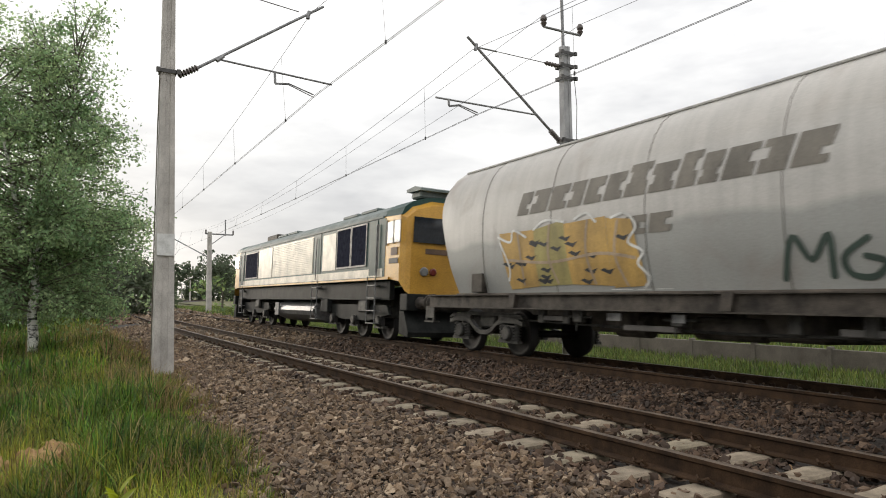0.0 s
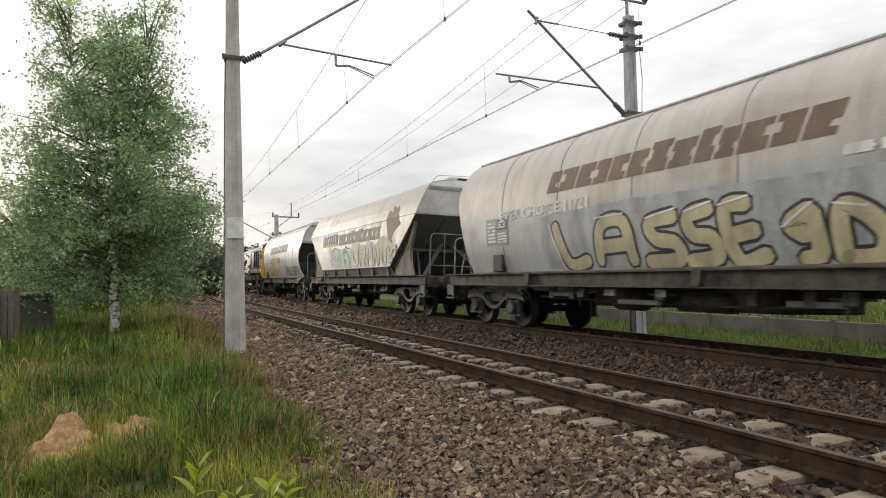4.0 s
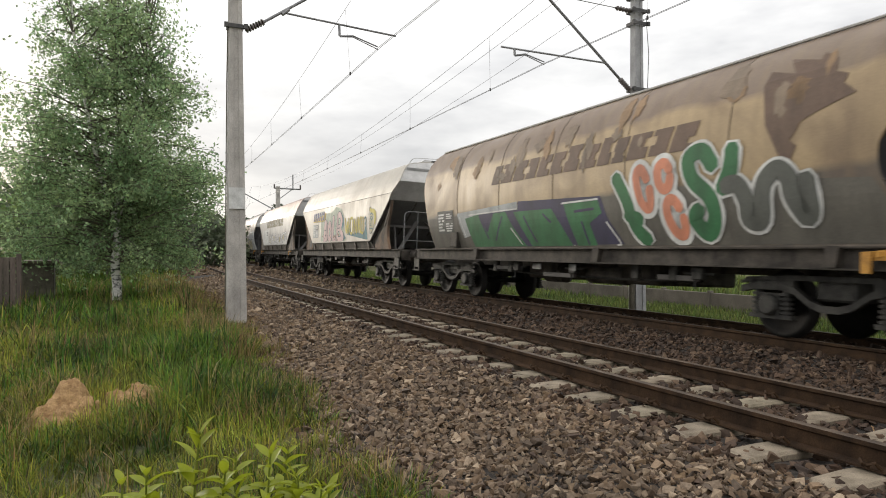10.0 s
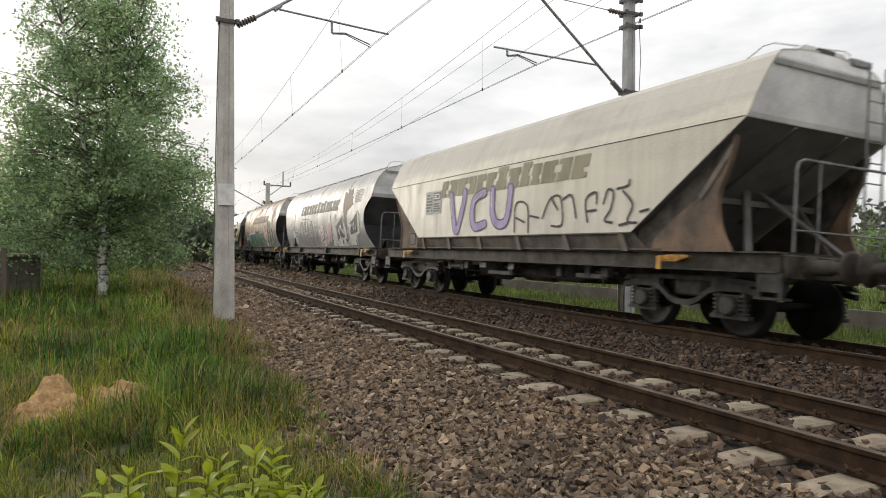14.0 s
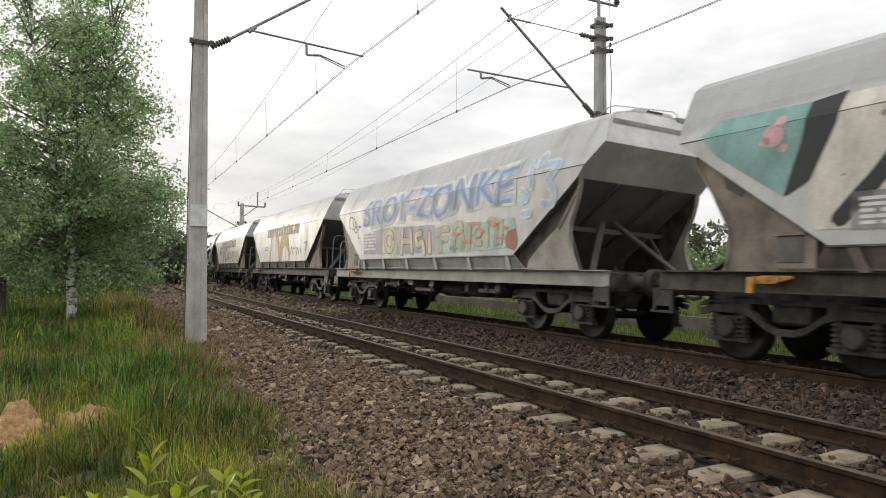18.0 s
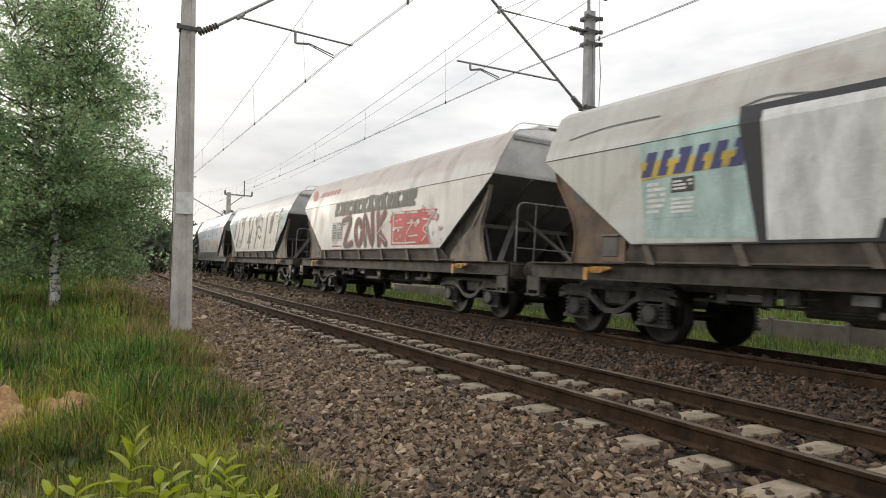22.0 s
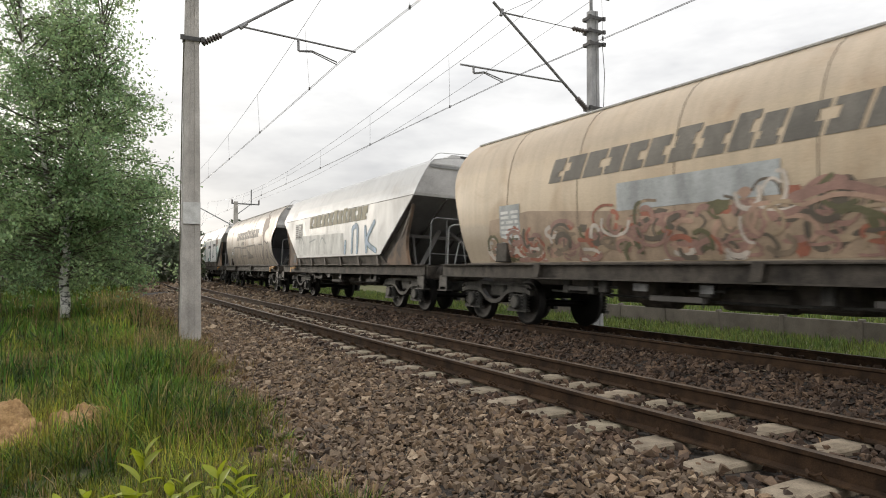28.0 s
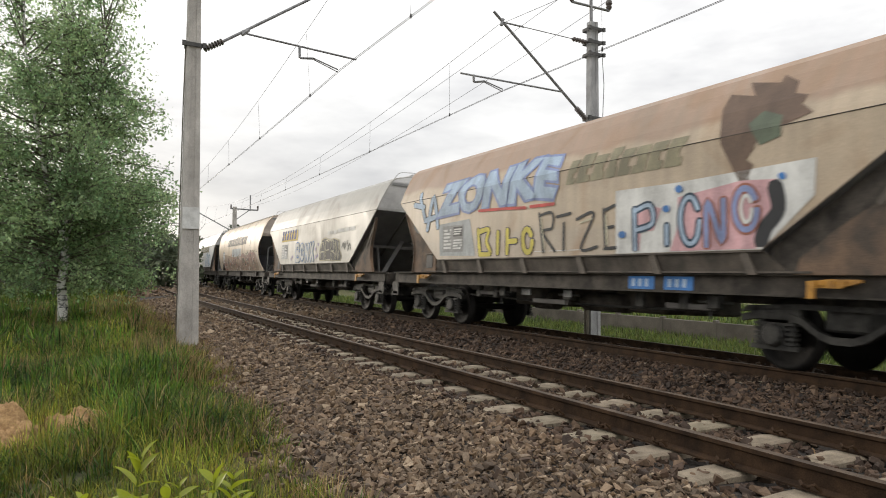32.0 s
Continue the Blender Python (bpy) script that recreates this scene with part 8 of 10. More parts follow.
    fat(w, k, M_GREY, [[(-4.09, 2.12), (-4.29, 2.13), (-4.43, 1.89), (-4.45, 1.63), (-4.64, 1.63), (-4.7, 2.07), (-4.9, 2.27), (-5.07, 2.14), (-5.12, 1.91), (-5.28, 1.63), (-5.35, 1.77), (-5.3, 2.1)]], 0.25, 6)
    rng = random.Random(66)
    for i in range(26):
        y, z = rng.uniform(-6.0, 6.0), rng.uniform(2.9, 3.75)
        patch(w, k, rng.choice((M_RUSTSOFT, M_BROWNSOFT)), blob(rng, y, z, rng.uniform(0.05, 0.28), rng.uniform(0.12, 0.5), 16, 0.6), 1 + 0.1 * i, "rust_stain", "ragged rust stain")
    data_panel(w, k, 5.5, 1.65, 6, M_GREY)


def art_7(w, k):
    brand_blocks(w, k, M_MARK_DARK, 3.09, -3.05, 2.73, 3.13, 13, 1, TALL, 0.13, 1)
    emblem(w, k, M_MARK_BROWN, 1, -4.30, 2.73, 0.99)
    small_print(w, k, M_GREYBROWN, -5.05, -5.9, 2.9, 3.38, 8, 1, 7)
    bubble(w, k, M_DUSTGREY, M_SOOT, [[(2.56, 1.87), (2.6, 1.6), (2.75, 1.44), (2.96, 1.45), (3.14, 1.64), (3.23, 1.92), (3.18, 2.2), (3.01, 2.34), (2.8, 2.31), (2.63, 2.11)], [(2.23, 1.38), (2.32, 2.35)], [(1.68, 1.38), (1.77, 2.36)], [(2.27, 1.86), (1.73, 1.9)], [(1.28, 1.38), (1.28, 2.23), (0.98, 2.26), (0.83, 1.37)], [(1.32, 1.78), (0.9, 1.8)]], 0.15, 0.03, 1)
    fat(w, k, M_SOOT, [[(5.82, 3.02), (5.4, 2.92), (5.51, 2.48)], [(5.03, 3.05), (4.86, 2.57), (5.19, 2.34)], [(5.48, 2.23), (5.04, 2.36)], [(4.69, 2.56), (4.24, 2.05)], [(0.55, 2.38), (0.27, 2.26), (0.47, 1.99), (0.16, 1.84), (0.35, 1.61)], [(2.84, 2.55), (1.54, 2.53), (1.44, 2.44)], [(3.73, 1.68), (3.39, 1.34)]], 0.025, 1)
    data_panel(w, k, 4.73, 1.4, 7, M_PALEGREY, M_WHITE)
    bubble(w, k, M_PINK, M_CHALK, [[(-0.29, 1.86), (-0.74, 2.07), (-0.9, 1.8), (-0.5, 1.63), (-0.64, 1.36), (-1.1, 1.44)], [(-1.19, 1.78), (-1.42, 1.44)], [(-1.61, 1.56), (-1.7, 2.14), (-1.99, 1.59), (-2.01, 2.24)]], 0.14, 0.05, 2)
    patch(w, k, M_SILVER, [(-2.25, 1.31), (-2.29, 2.18), (-2.74, 2.6), (-2.85, 2.29), (-3.61, 2.49), (-4.14, 1.91), (-4.21, 1.3)], 3.6, "graffiti_ground", "silver graffiti ground")
    patch(w, k, M_INK, [(-2.92, 1.5), (-2.93, 2.13), (-3.61, 2.43), (-3.82, 2.1), (-3.94, 1.54), (-3.37, 1.7)], 4, "graffiti_letters")
    patch(w, k, M_CHALK, [(-4.17, 1.34), (-4.49, 1.63), (-4.5, 2.18), (-5.13, 2.37), (-5.45, 2.6), (-5.67, 2.45), (-5.73, 1.78), (-5.38, 1.63), (-5.36, 1.33)], 3, "graffiti_ground")
    patch(w, k, M_INK, [(-4.54, 2.14), (-5.14, 2.35), (-5.46, 2.54), (-5.52, 1.83), (-4.68, 1.72)], 3.6, "graffiti_letters")
    rng = random.Random(77)
    for i in range(36):
        y, z = rng.uniform(-5.5, -2.2), rng.uniform(1.34, 2.1)
        patch(w, k, rng.choice((M_INK, M_CHALK, M_CHALK, M_INK, M_PALEGREY)), blob(rng, y, z, rng.uniform(0.04, 0.14), rng.uniform(0.04, 0.14), 7, 0.5), 4.6 + 0.06 * i, "graffiti_mark")
    patch(w, k, M_CHALK, [(-4.81, 1.99), (-4.8, 1.94), (-4.77, 1.9), (-4.73, 1.9), (-4.7, 1.95), (-4.68, 2.01), (-4.7, 2.07), (-4.73, 2.1), (-4.77, 2.09), (-4.8, 2.05)], 7, "graffiti_mark")
    patch(w, k, M_CHALK, [(-4.99, 2.06), (-4.98, 2), (-4.95, 1.96), (-4.92, 1.97), (-4.88, 2.01), (-4.87, 2.07), (-4.88, 2.13), (-4.91, 2.16), (-4.95, 2.15), (-4.98, 2.11)], 7, "graffiti_mark")
    patch(w, k, M_CHALK, [(-5.17, 2.1), (-5.16, 2.04), (-5.13, 2.01), (-5.1, 2.02), (-5.07, 2.06), (-5.05, 2.12), (-5.06, 2.17), (-5.09, 2.2), (-5.13, 2.2), (-5.16, 2.15)], 7, "graffiti_mark")
    patch(w, k, M_CHALK, [(-5.36, 1.98), (-5.35, 1.93), (-5.33, 1.9), (-5.29, 1.9), (-5.26, 1.94), (-5.25, 2), (-5.26, 2.05), (-5.29, 2.08), (-5.32, 2.08), (-5.35, 2.03)], 7, "graffiti_mark")
    patch(w, k, M_CHALK, [(-3.34, 1.88), (-3.32, 1.82), (-3.29, 1.78), (-3.24, 1.78), (-3.19, 1.83), (-3.17, 1.9), (-3.19, 1.97), (-3.23, 2), (-3.28, 1.99), (-3.32, 1.94)], 7, "graffiti_mark")
    patch(w, k, M_CHALK, [(-3.59, 2.01), (-3.58, 1.94), (-3.54, 1.91), (-3.49, 1.91), (-3.45, 1.96), (-3.44, 2.03), (-3.45, 2.09), (-3.49, 2.13), (-3.54, 2.12), (-3.58, 2.07)], 7, "graffiti_mark")
    patch(w, k, M_CHALK, [(-3.84, 1.86), (-3.83, 1.79), (-3.8, 1.75), (-3.75, 1.76), (-3.71, 1.8), (-3.69, 1.87), (-3.71, 1.94), (-3.75, 1.97), (-3.79, 1.96), (-3.83, 1.91)], 7, "graffiti_mark")


def art_8(w, k):
    brand_blocks(w, k, M_MARK_OLIVE, 2.9, -3.13, 2.58, 2.98, 13, 1, TALL, 0.13, 1)
    bubble(w, k, M_LILAC, M_VIOLET, [[(2.26, 2.63), (2.06, 1.83), (1.9, 1.72), (1.59, 2.39), (1.54, 2.68)], [(0.56, 2.57), (1.05, 2.43), (1.15, 2.01), (0.99, 1.77), (0.53, 1.83)], [(0.21, 2.61), (0.19, 2.06), (-0.03, 1.81), (-0.36, 1.85), (-0.49, 2.16), (-0.55, 2.6)]], 0.17, 0.03, 2)
    fat(w, k, M_CHALK, [[(2.3, 2.6), (2.18, 2.1)], [(0.69, 2.53), (1.07, 2.35)], [(0.24, 2.54), (0.23, 2.21)]], 0.03, 5)
    data_panel(w, k, 3.81, 2.18, 8, M_PALEGREY, M_BLACK)
    fat(w, k, M_INK, [[(-0.74, 1.61), (-0.74, 2.15), (-0.95, 2.26), (-1.22, 2.12), (-1.26, 1.58)], [(-0.79, 1.92), (-1.1, 1.82)], [(-1.31, 1.94), (-1.63, 1.89)], [(-1.76, 1.88), (-2, 2.24), (-2.33, 2.26), (-2.41, 1.74), (-2.06, 1.71)], [(-2.02, 2.28), (-2.26, 2.02)], [(-2.42, 2.21), (-2.68, 2.27), (-2.83, 1.84)], [(-3.16, 1.75), (-3.1, 2.16), (-3.37, 2.28), (-3.4, 2.07)], [(-3.15, 1.95), (-3.39, 1.96)], [(-3.58, 2.06), (-3.69, 2.3), (-3.83, 2.24), (-3.78, 1.97), (-3.62, 1.77), (-3.82, 1.72)], [(-3.92, 2.3), (-4.17, 2.33), (-4.22, 2.43)], [(-4.07, 2.25), (-4.3, 2.01), (-4.19, 1.74), (-4.41, 1.7)], [(-4.48, 1.88), (-4.67, 1.91)], [(-3.99, 1.67), (-4.19, 1.7)]], 0.045, 2)


def art_9(w, k):
    brand_blocks(w, k, M_MARK_OLIVE, 2.82, -3.11, 2.74, 3.14, 13, 1, TALL, 0.12, 1)
    patch(w, k, M_CHALK, [(4.21, 2.32), (2.33, 2.32), (2.32, 1.57), (4, 1.56)], 1, "white_panel", "bright white repainted panel")
    small_print(w, k, M_BLACK, 3.2, 2.6, 2.1, 2.3, 3, 2, 9)
    patch(w, k, M_OCHRE, [(2.15, 1.57), (1.95, 2.76), (1.26, 3.08), (0.58, 2.81), (0.15, 2.21), (-0.03, 1.56)], 2, "graffiti_shadow", "orange graffiti edge")
    patch(w, k, M_CHALK, [(1.89, 1.56), (1.73, 2.59), (1.23, 2.86), (0.64, 2.38), (0.33, 1.57)], 3, "graffiti_letters", "rounded white graffiti letter")
    patch(w, k, M_OCHRE, [(0.25, 1.57), (0.01, 2.63), (-0.71, 2.85), (-1.31, 2.61), (-1.62, 1.94), (-1.66, 1.59)], 2.3, "graffiti_shadow", "orange graffiti edge")
    patch(w, k, M_CHALK, [(-0.38, 1.56), (-0.45, 2.12), (-0.97, 2.27), (-1.5, 1.94), (-1.57, 1.59)], 3.3, "graffiti_letters", "rounded white graffiti letter")
    fat(w, k, M_GREY, [[(-1.84, 1.86), (-1.95, 2.18), (-2.21, 1.85)], [(-2.3, 2.1), (-2.58, 2.11)], [(-2.82, 1.83), (-2.9, 2.13), (-3.2, 1.88)], [(-3.36, 2.11), (-3.58, 1.86)], [(-3.9, 2.28), (-4.36, 2.31), (-4.16, 1.96)]], 0.05, 2)


def art_10(w, k):
    word(w, k, "SROY-ZONKE", M_SILVER, 4.0, -4.25, 2.56, 3.38, 1, 0.05, 0.12, 0.075, 0.04)
    word(w, k, "SROY-ZONKE", M_SKY, 4.0, -4.25, 2.56, 3.38, 2, 0.05, 0.12, 0.0, 0.04)
    word(w, k, "SROY-ZONKE", M_COBALT, 3.96, -4.2, 2.58, 3.36, 3, -0.012, 0.12, 0.0, 0.04)
    bubble(w, k, M_SKY, M_SILVER, [[(-4.74, 3.38), (-4.85, 2.88)], [(-4.96, 3.3), (-5.1, 3.5), (-5.21, 3.28)], [(-5.15, 3.26), (-5.67, 3.24), (-5.35, 2.95), (-5.52, 2.75), (-5.5, 2.49), (-5.17, 2.53)], [(-4.5, 2.84), (-4.7, 2.69), (-4.51, 2.62)], [(-4.56, 2.36), (-4.82, 2.36)]], 0.11, 0.045, 1)
    patch(w, k, M_CREAM, [(2.46, 1.72), (2.51, 2.3), (1.9, 2.49), (1.4, 2.34), (1.4, 1.64)], 1, "graffiti_ground")
    patch(w, k, M_LILACPALE, [(3.97, 1.7), (3.91, 2.33), (2.52, 2.46), (-0.81, 2.36), (-0.88, 1.63)], 0.6, "graffiti_ground")
    bubble(w, k, M_CREAM, M_BRICK, [[(1.68, 2.03), (1.72, 1.88), (1.86, 1.78), (2.04, 1.8), (2.19, 1.91), (2.25, 2.07), (2.2, 2.23), (2.05, 2.31), (1.87, 2.28), (1.73, 2.17)], [(1.11, 1.68), (1.09, 2.34)], [(1.06, 2.02), (0.65, 2)], [(0.59, 2.3), (0.46, 1.71)], [(-0.07, 2.19), (0.24, 2.12), (0.1, 1.88), (-0.17, 1.94), (-0.27, 1.65)], [(-0.53, 2.16), (-0.59, 1.68)]], 0.16, 0.025, 2)
    patch(w, k, M_MINT, [(-0.88, 1.63), (-0.88, 2.27), (-1.73, 2.37), (-3.27, 2.28), (-4.26, 2.32), (-4.35, 2.09), (-3.94, 1.68), (-2.25, 1.65)], 1, "graffiti_ground", "mint green graffiti ground")
    patch(w, k, M_BRICK, [(-4.05, 2.04), (-4.33, 2.09), (-4.41, 1.82), (-4.31, 1.63), (-4.02, 1.71), (-3.97, 1.88)], 2, "graffiti_cloud")
    bubble(w, k, M_MINTPALE, M_SALMON, [[(-1.19, 1.7), (-1.12, 2.17), (-1.55, 2.22)], [(-1.14, 1.96), (-1.5, 1.98)], [(-1.83, 1.72), (-1.86, 2.24), (-2.16, 2.26), (-2.24, 1.75)], [(-2.52, 1.74), (-2.53, 2.23)], [(-2.92, 2.23), (-2.72, 2.14), (-2.78, 1.87), (-3.04, 1.82)], [(-3.29, 1.78), (-3.29, 2.24), (-3.6, 2.25), (-3.65, 1.8)], [(-3.8, 1.82), (-3.82, 2.26)]], 0.13, 0.02, 2.4)
    rng = random.Random(10)
    for i in range(24):
        patch(w, k, rng.choice((M_SALMON, M_STRAWPALE, M_TEAL)), blob(rng, rng.uniform(-4.0, -0.9), rng.uniform(1.66, 2.3), rng.uniform(0.06, 0.25), rng.uniform(0.03, 0.09), 10, 0.5), 5.2 + 0.06 * i, "graffiti_mark")
    word(w, k, "CSBC", M_INK, 5.4, 4.3, 2.6, 3.0, 1, -0.02, 0.1, 0, -0.35)
    small_print(w, k, M_WHITE, 3.9, 3.0, 1.8, 2.4, 6, 1, 10)


def art_11(w, k):
    patch(w, k, M_CREAMWALL, [(4.56, 3.32), (-1.81, 3.37), (-5.14, 3.35), (-4.95, 2.58), (-4.47, 1.72), (4.42, 1.74)], 1, "graffiti_ground", "off-white graffiti ground over the whole side")
    patch(w, k, M_AQUA, [(-5.12, 3.33), (-6.43, 3.22), (-6.26, 2.95), (-5.91, 2.6), (-4.85, 2.04), (-4.49, 1.74), (-4.95, 2.58)], 1.4, "graffiti_ground", "aqua graffiti ground")
    patch(w, k, M_TURQPALE, [(6.05, 3.16), (5.8, 3.35), (4.46, 3.32), (4.56, 2.9), (4.81, 2.19), (5.14, 2.4), (5.79, 2.84)], 1.5, "graffiti_ground", "turquoise graffiti ground")
    patch(w, k, M_INK, [(4.49, 3.32), (4.08, 3.37), (4.16, 3.0), (4.47, 2.35), (4.8, 2.17), (4.58, 2.84)], 1.7, "graffiti_shadow", "black graffiti edge")
    for y, z, r in ((4.95, 2.97, 0.16), (4.85, 3.14, 0.08), (5.06, 2.91, 0.07), (4.81, 2.79, 0.06)):
        patch(w, k, M_PINK, blob(random.Random(3), y, z, r, r, 12, 0.15), 2.9, "graffiti_mark")
    fat(w, k, M_INK, [[(3.49, 3.43), (3.46, 2.67), (4.13, 1.85)], [(2.11, 3.37), (2.27, 2.67), (2.86, 1.98)], [(0.06, 3.28), (0.28, 2.66), (0.96, 1.74)], [(-1.14, 3.33), (-0.9, 2.55), (-0.36, 1.73)], [(-2.88, 3.3), (-2.75, 2.62), (-2.39, 1.71)], [(-5.14, 3.35), (-5.06, 2.95), (-4.62, 1.98)]], 0.2, 2)
    patch(w, k, M_INK, [(1.35, 1.95), (0.45, 1.94), (0.74, 2.73)], 2, "graffiti_letters", "black graffiti wedge")
    patch(w, k, M_INK, [(1.28, 3.3), (0.51, 3.3), (0.91, 2.65)], 2.1, "graffiti_letters", "black graffiti wedge")
    patch(w, k, M_INK, [(3.22, 3.4), (2.19, 3.38), (2.55, 2.69)], 2.2, "graffiti_letters", "black graffiti wedge")
    patch(w, k, M_INK, [(-0.33, 3.24), (-1.04, 3.26), (-0.61, 2.57)], 2.3, "graffiti_letters", "black graffiti wedge")
    patch(w, k, M_TEAL, [(-1.01, 3.09), (-1.32, 3.33), (-1.3, 2.78), (-0.86, 2.47)], 2.8, "graffiti_mark")
    fat(w, k, M_INK, [[(-0.62, 2.4), (-0.98, 2.71), (-1.48, 2.71), (-1.79, 2.47)], [(-1.33, 3.03), (-1.58, 3.18), (-1.92, 3.0)], [(-1.15, 2.31), (-1.46, 2.17), (-1.72, 2.26)]], 0.12, 3)
    patch(w, k, M_INK, [(-3.31, 2.38), (-3.45, 2.87), (-3.8, 3.28), (-4.13, 3.34), (-4.09, 2.92), (-3.69, 2.38), (-3.44, 2.29)], 2.4, "graffiti_letters", "heavy black graffiti stroke")
    rng = random.Random(11)
    for i in range(26):
        y, z = rng.uniform(-5.6, -4.5), rng.uniform(2.5, 3.3)
        patch(w, k, rng.choice((M_TURQ, M_TEALDARK, M_TURQ)), blob(rng, y, z, rng.uniform(0.04, 0.16), rng.uniform(0.03, 0.1), 9, 0.5), 2 + 0.05 * i, "graffiti_mark")
    for i in range(40):
        y, z = rng.uniform(-4.2, 4.2), rng.uniform(1.65, 3.0)
        patch(w, k, M_TANPALE, blob(rng, y, z, rng.uniform(0.02, 0.09), rng.uniform(0.02, 0.05), 8, 0.5), 1.1, "scuff")
    patch(w, k, M_PANEL, quad(4.0, 2.9, 1.72, 2.15), 2, "data_panel", "grey panel of small white data lines")
    small_print(w, k, M_WHITE, 3.9, 3.0, 1.76, 2.1, 5, 3, 11)
    word(w, k, "CHC", M_MINT, -0.2, -1.4, 1.72, 1.96, 1.6, 0.0)
    word(w, k, "OHSN", M_MINTPALE, -2.8, -4.2, 1.88, 2.08, 1.6, 0.0)


def art_12(w, k):
    patch(w, k, M_REDFADED, [(5.39, 3.56), (5.3, 3.43), (5.41, 3.37), (5.64, 3.39), (5.92, 3.51), (6.17, 3.67), (6.26, 3.81), (6.16, 3.87), (5.89, 3.82), (5.58, 3.69)], 1, "company_emblem", "round red company emblem")
    brand_blocks(w, k, M_REDFADED, 5.09, 3.03, 3.48, 3.63, 6, 1, (), 0.03, 5, 0.7)
    brand_blocks(w, k, M_MARK_DARK, 3.06, -2.93, 2.66, 3.06, 13, 2, TALL, 0.13, 1)
    bubble(w, k, M_INK, M_RED, [[(2.26, 2.45), (1.56, 2.5), (2.04, 1.7), (1.39, 1.74)], [(0.62, 2.05), (0.65, 1.84), (0.76, 1.71), (0.92, 1.72), (1.06, 1.87), (1.12, 2.1), (1.08, 2.31), (0.96, 2.43), (0.8, 2.4), (0.67, 2.24)], [(0.31, 1.66), (0.44, 2.56), (-0.21, 1.7), (-0.14, 2.61)], [(-0.7, 1.64), (-0.55, 2.57)], [(-1.05, 2.57), (-0.63, 2.12), (-1.19, 1.67)]], 0.15, 0.04, 3)
    fat(w, k, M_CHALK, [[(2.15, 2.39), (1.65, 2.41)], [(1.11, 2.17), (0.91, 1.92)], [(0.3, 2.41), (0.21, 1.8)], [(-0.6, 1.99), (-1.07, 2.31)], [(-0.75, 1.94), (-1.18, 1.76)]], 0.025, 5.2)
    patch(w, k, M_RED, [(-1.52, 1.64), (-1.46, 2.55), (-3.26, 2.53), (-4.09, 2.5), (-3.57, 2.1), (-3.83, 1.64)], 1, "graffiti_ground", "red graffiti ground")
    fat(w, k, M_CHALK, [[(-1.65, 2.56), (-1.64, 1.7)], [(-1.65, 2.52), (-2.31, 2.5)], [(-1.68, 2.11), (-2.22, 2.11)], [(-1.64, 1.7), (-2.36, 1.69)], [(-2.43, 2.49), (-3.07, 2.48)], [(-2.5, 2.21), (-3.03, 2.21)], [(-2.77, 2.19), (-2.46, 1.89), (-3.1, 1.88)], [(-2.42, 1.69), (-3.01, 1.7)], [(-3.27, 2.48), (-3.96, 2.46)], [(-3.37, 2.29), (-3.71, 2.23), (-3.39, 2.04), (-3.58, 1.89), (-3.31, 1.71)], [(-4, 2.44), (-3.59, 2.1), (-3.82, 1.67)]], 0.04, 2)
    rng = random.Random(12)
    for i in range(34):
        patch(w, k, rng.choice((M_CHALK, M_PINK, M_CHALK, M_RED)), blob(rng, rng.uniform(-4.3, -1.4), rng.uniform(1.68, 2.6), rng.uniform(0.04, 0.15), rng.uniform(0.03, 0.12), 9, 0.5), 2.6 + 0.05 * i, "graffiti_mark")
    data_panel(w, k, 3.24, 1.84, 12, M_PALEGREY, M_BLACK)
    small_print(w, k, M_RED, 3.2, 2.3, 1.62, 1.7, 1, 1, 4)


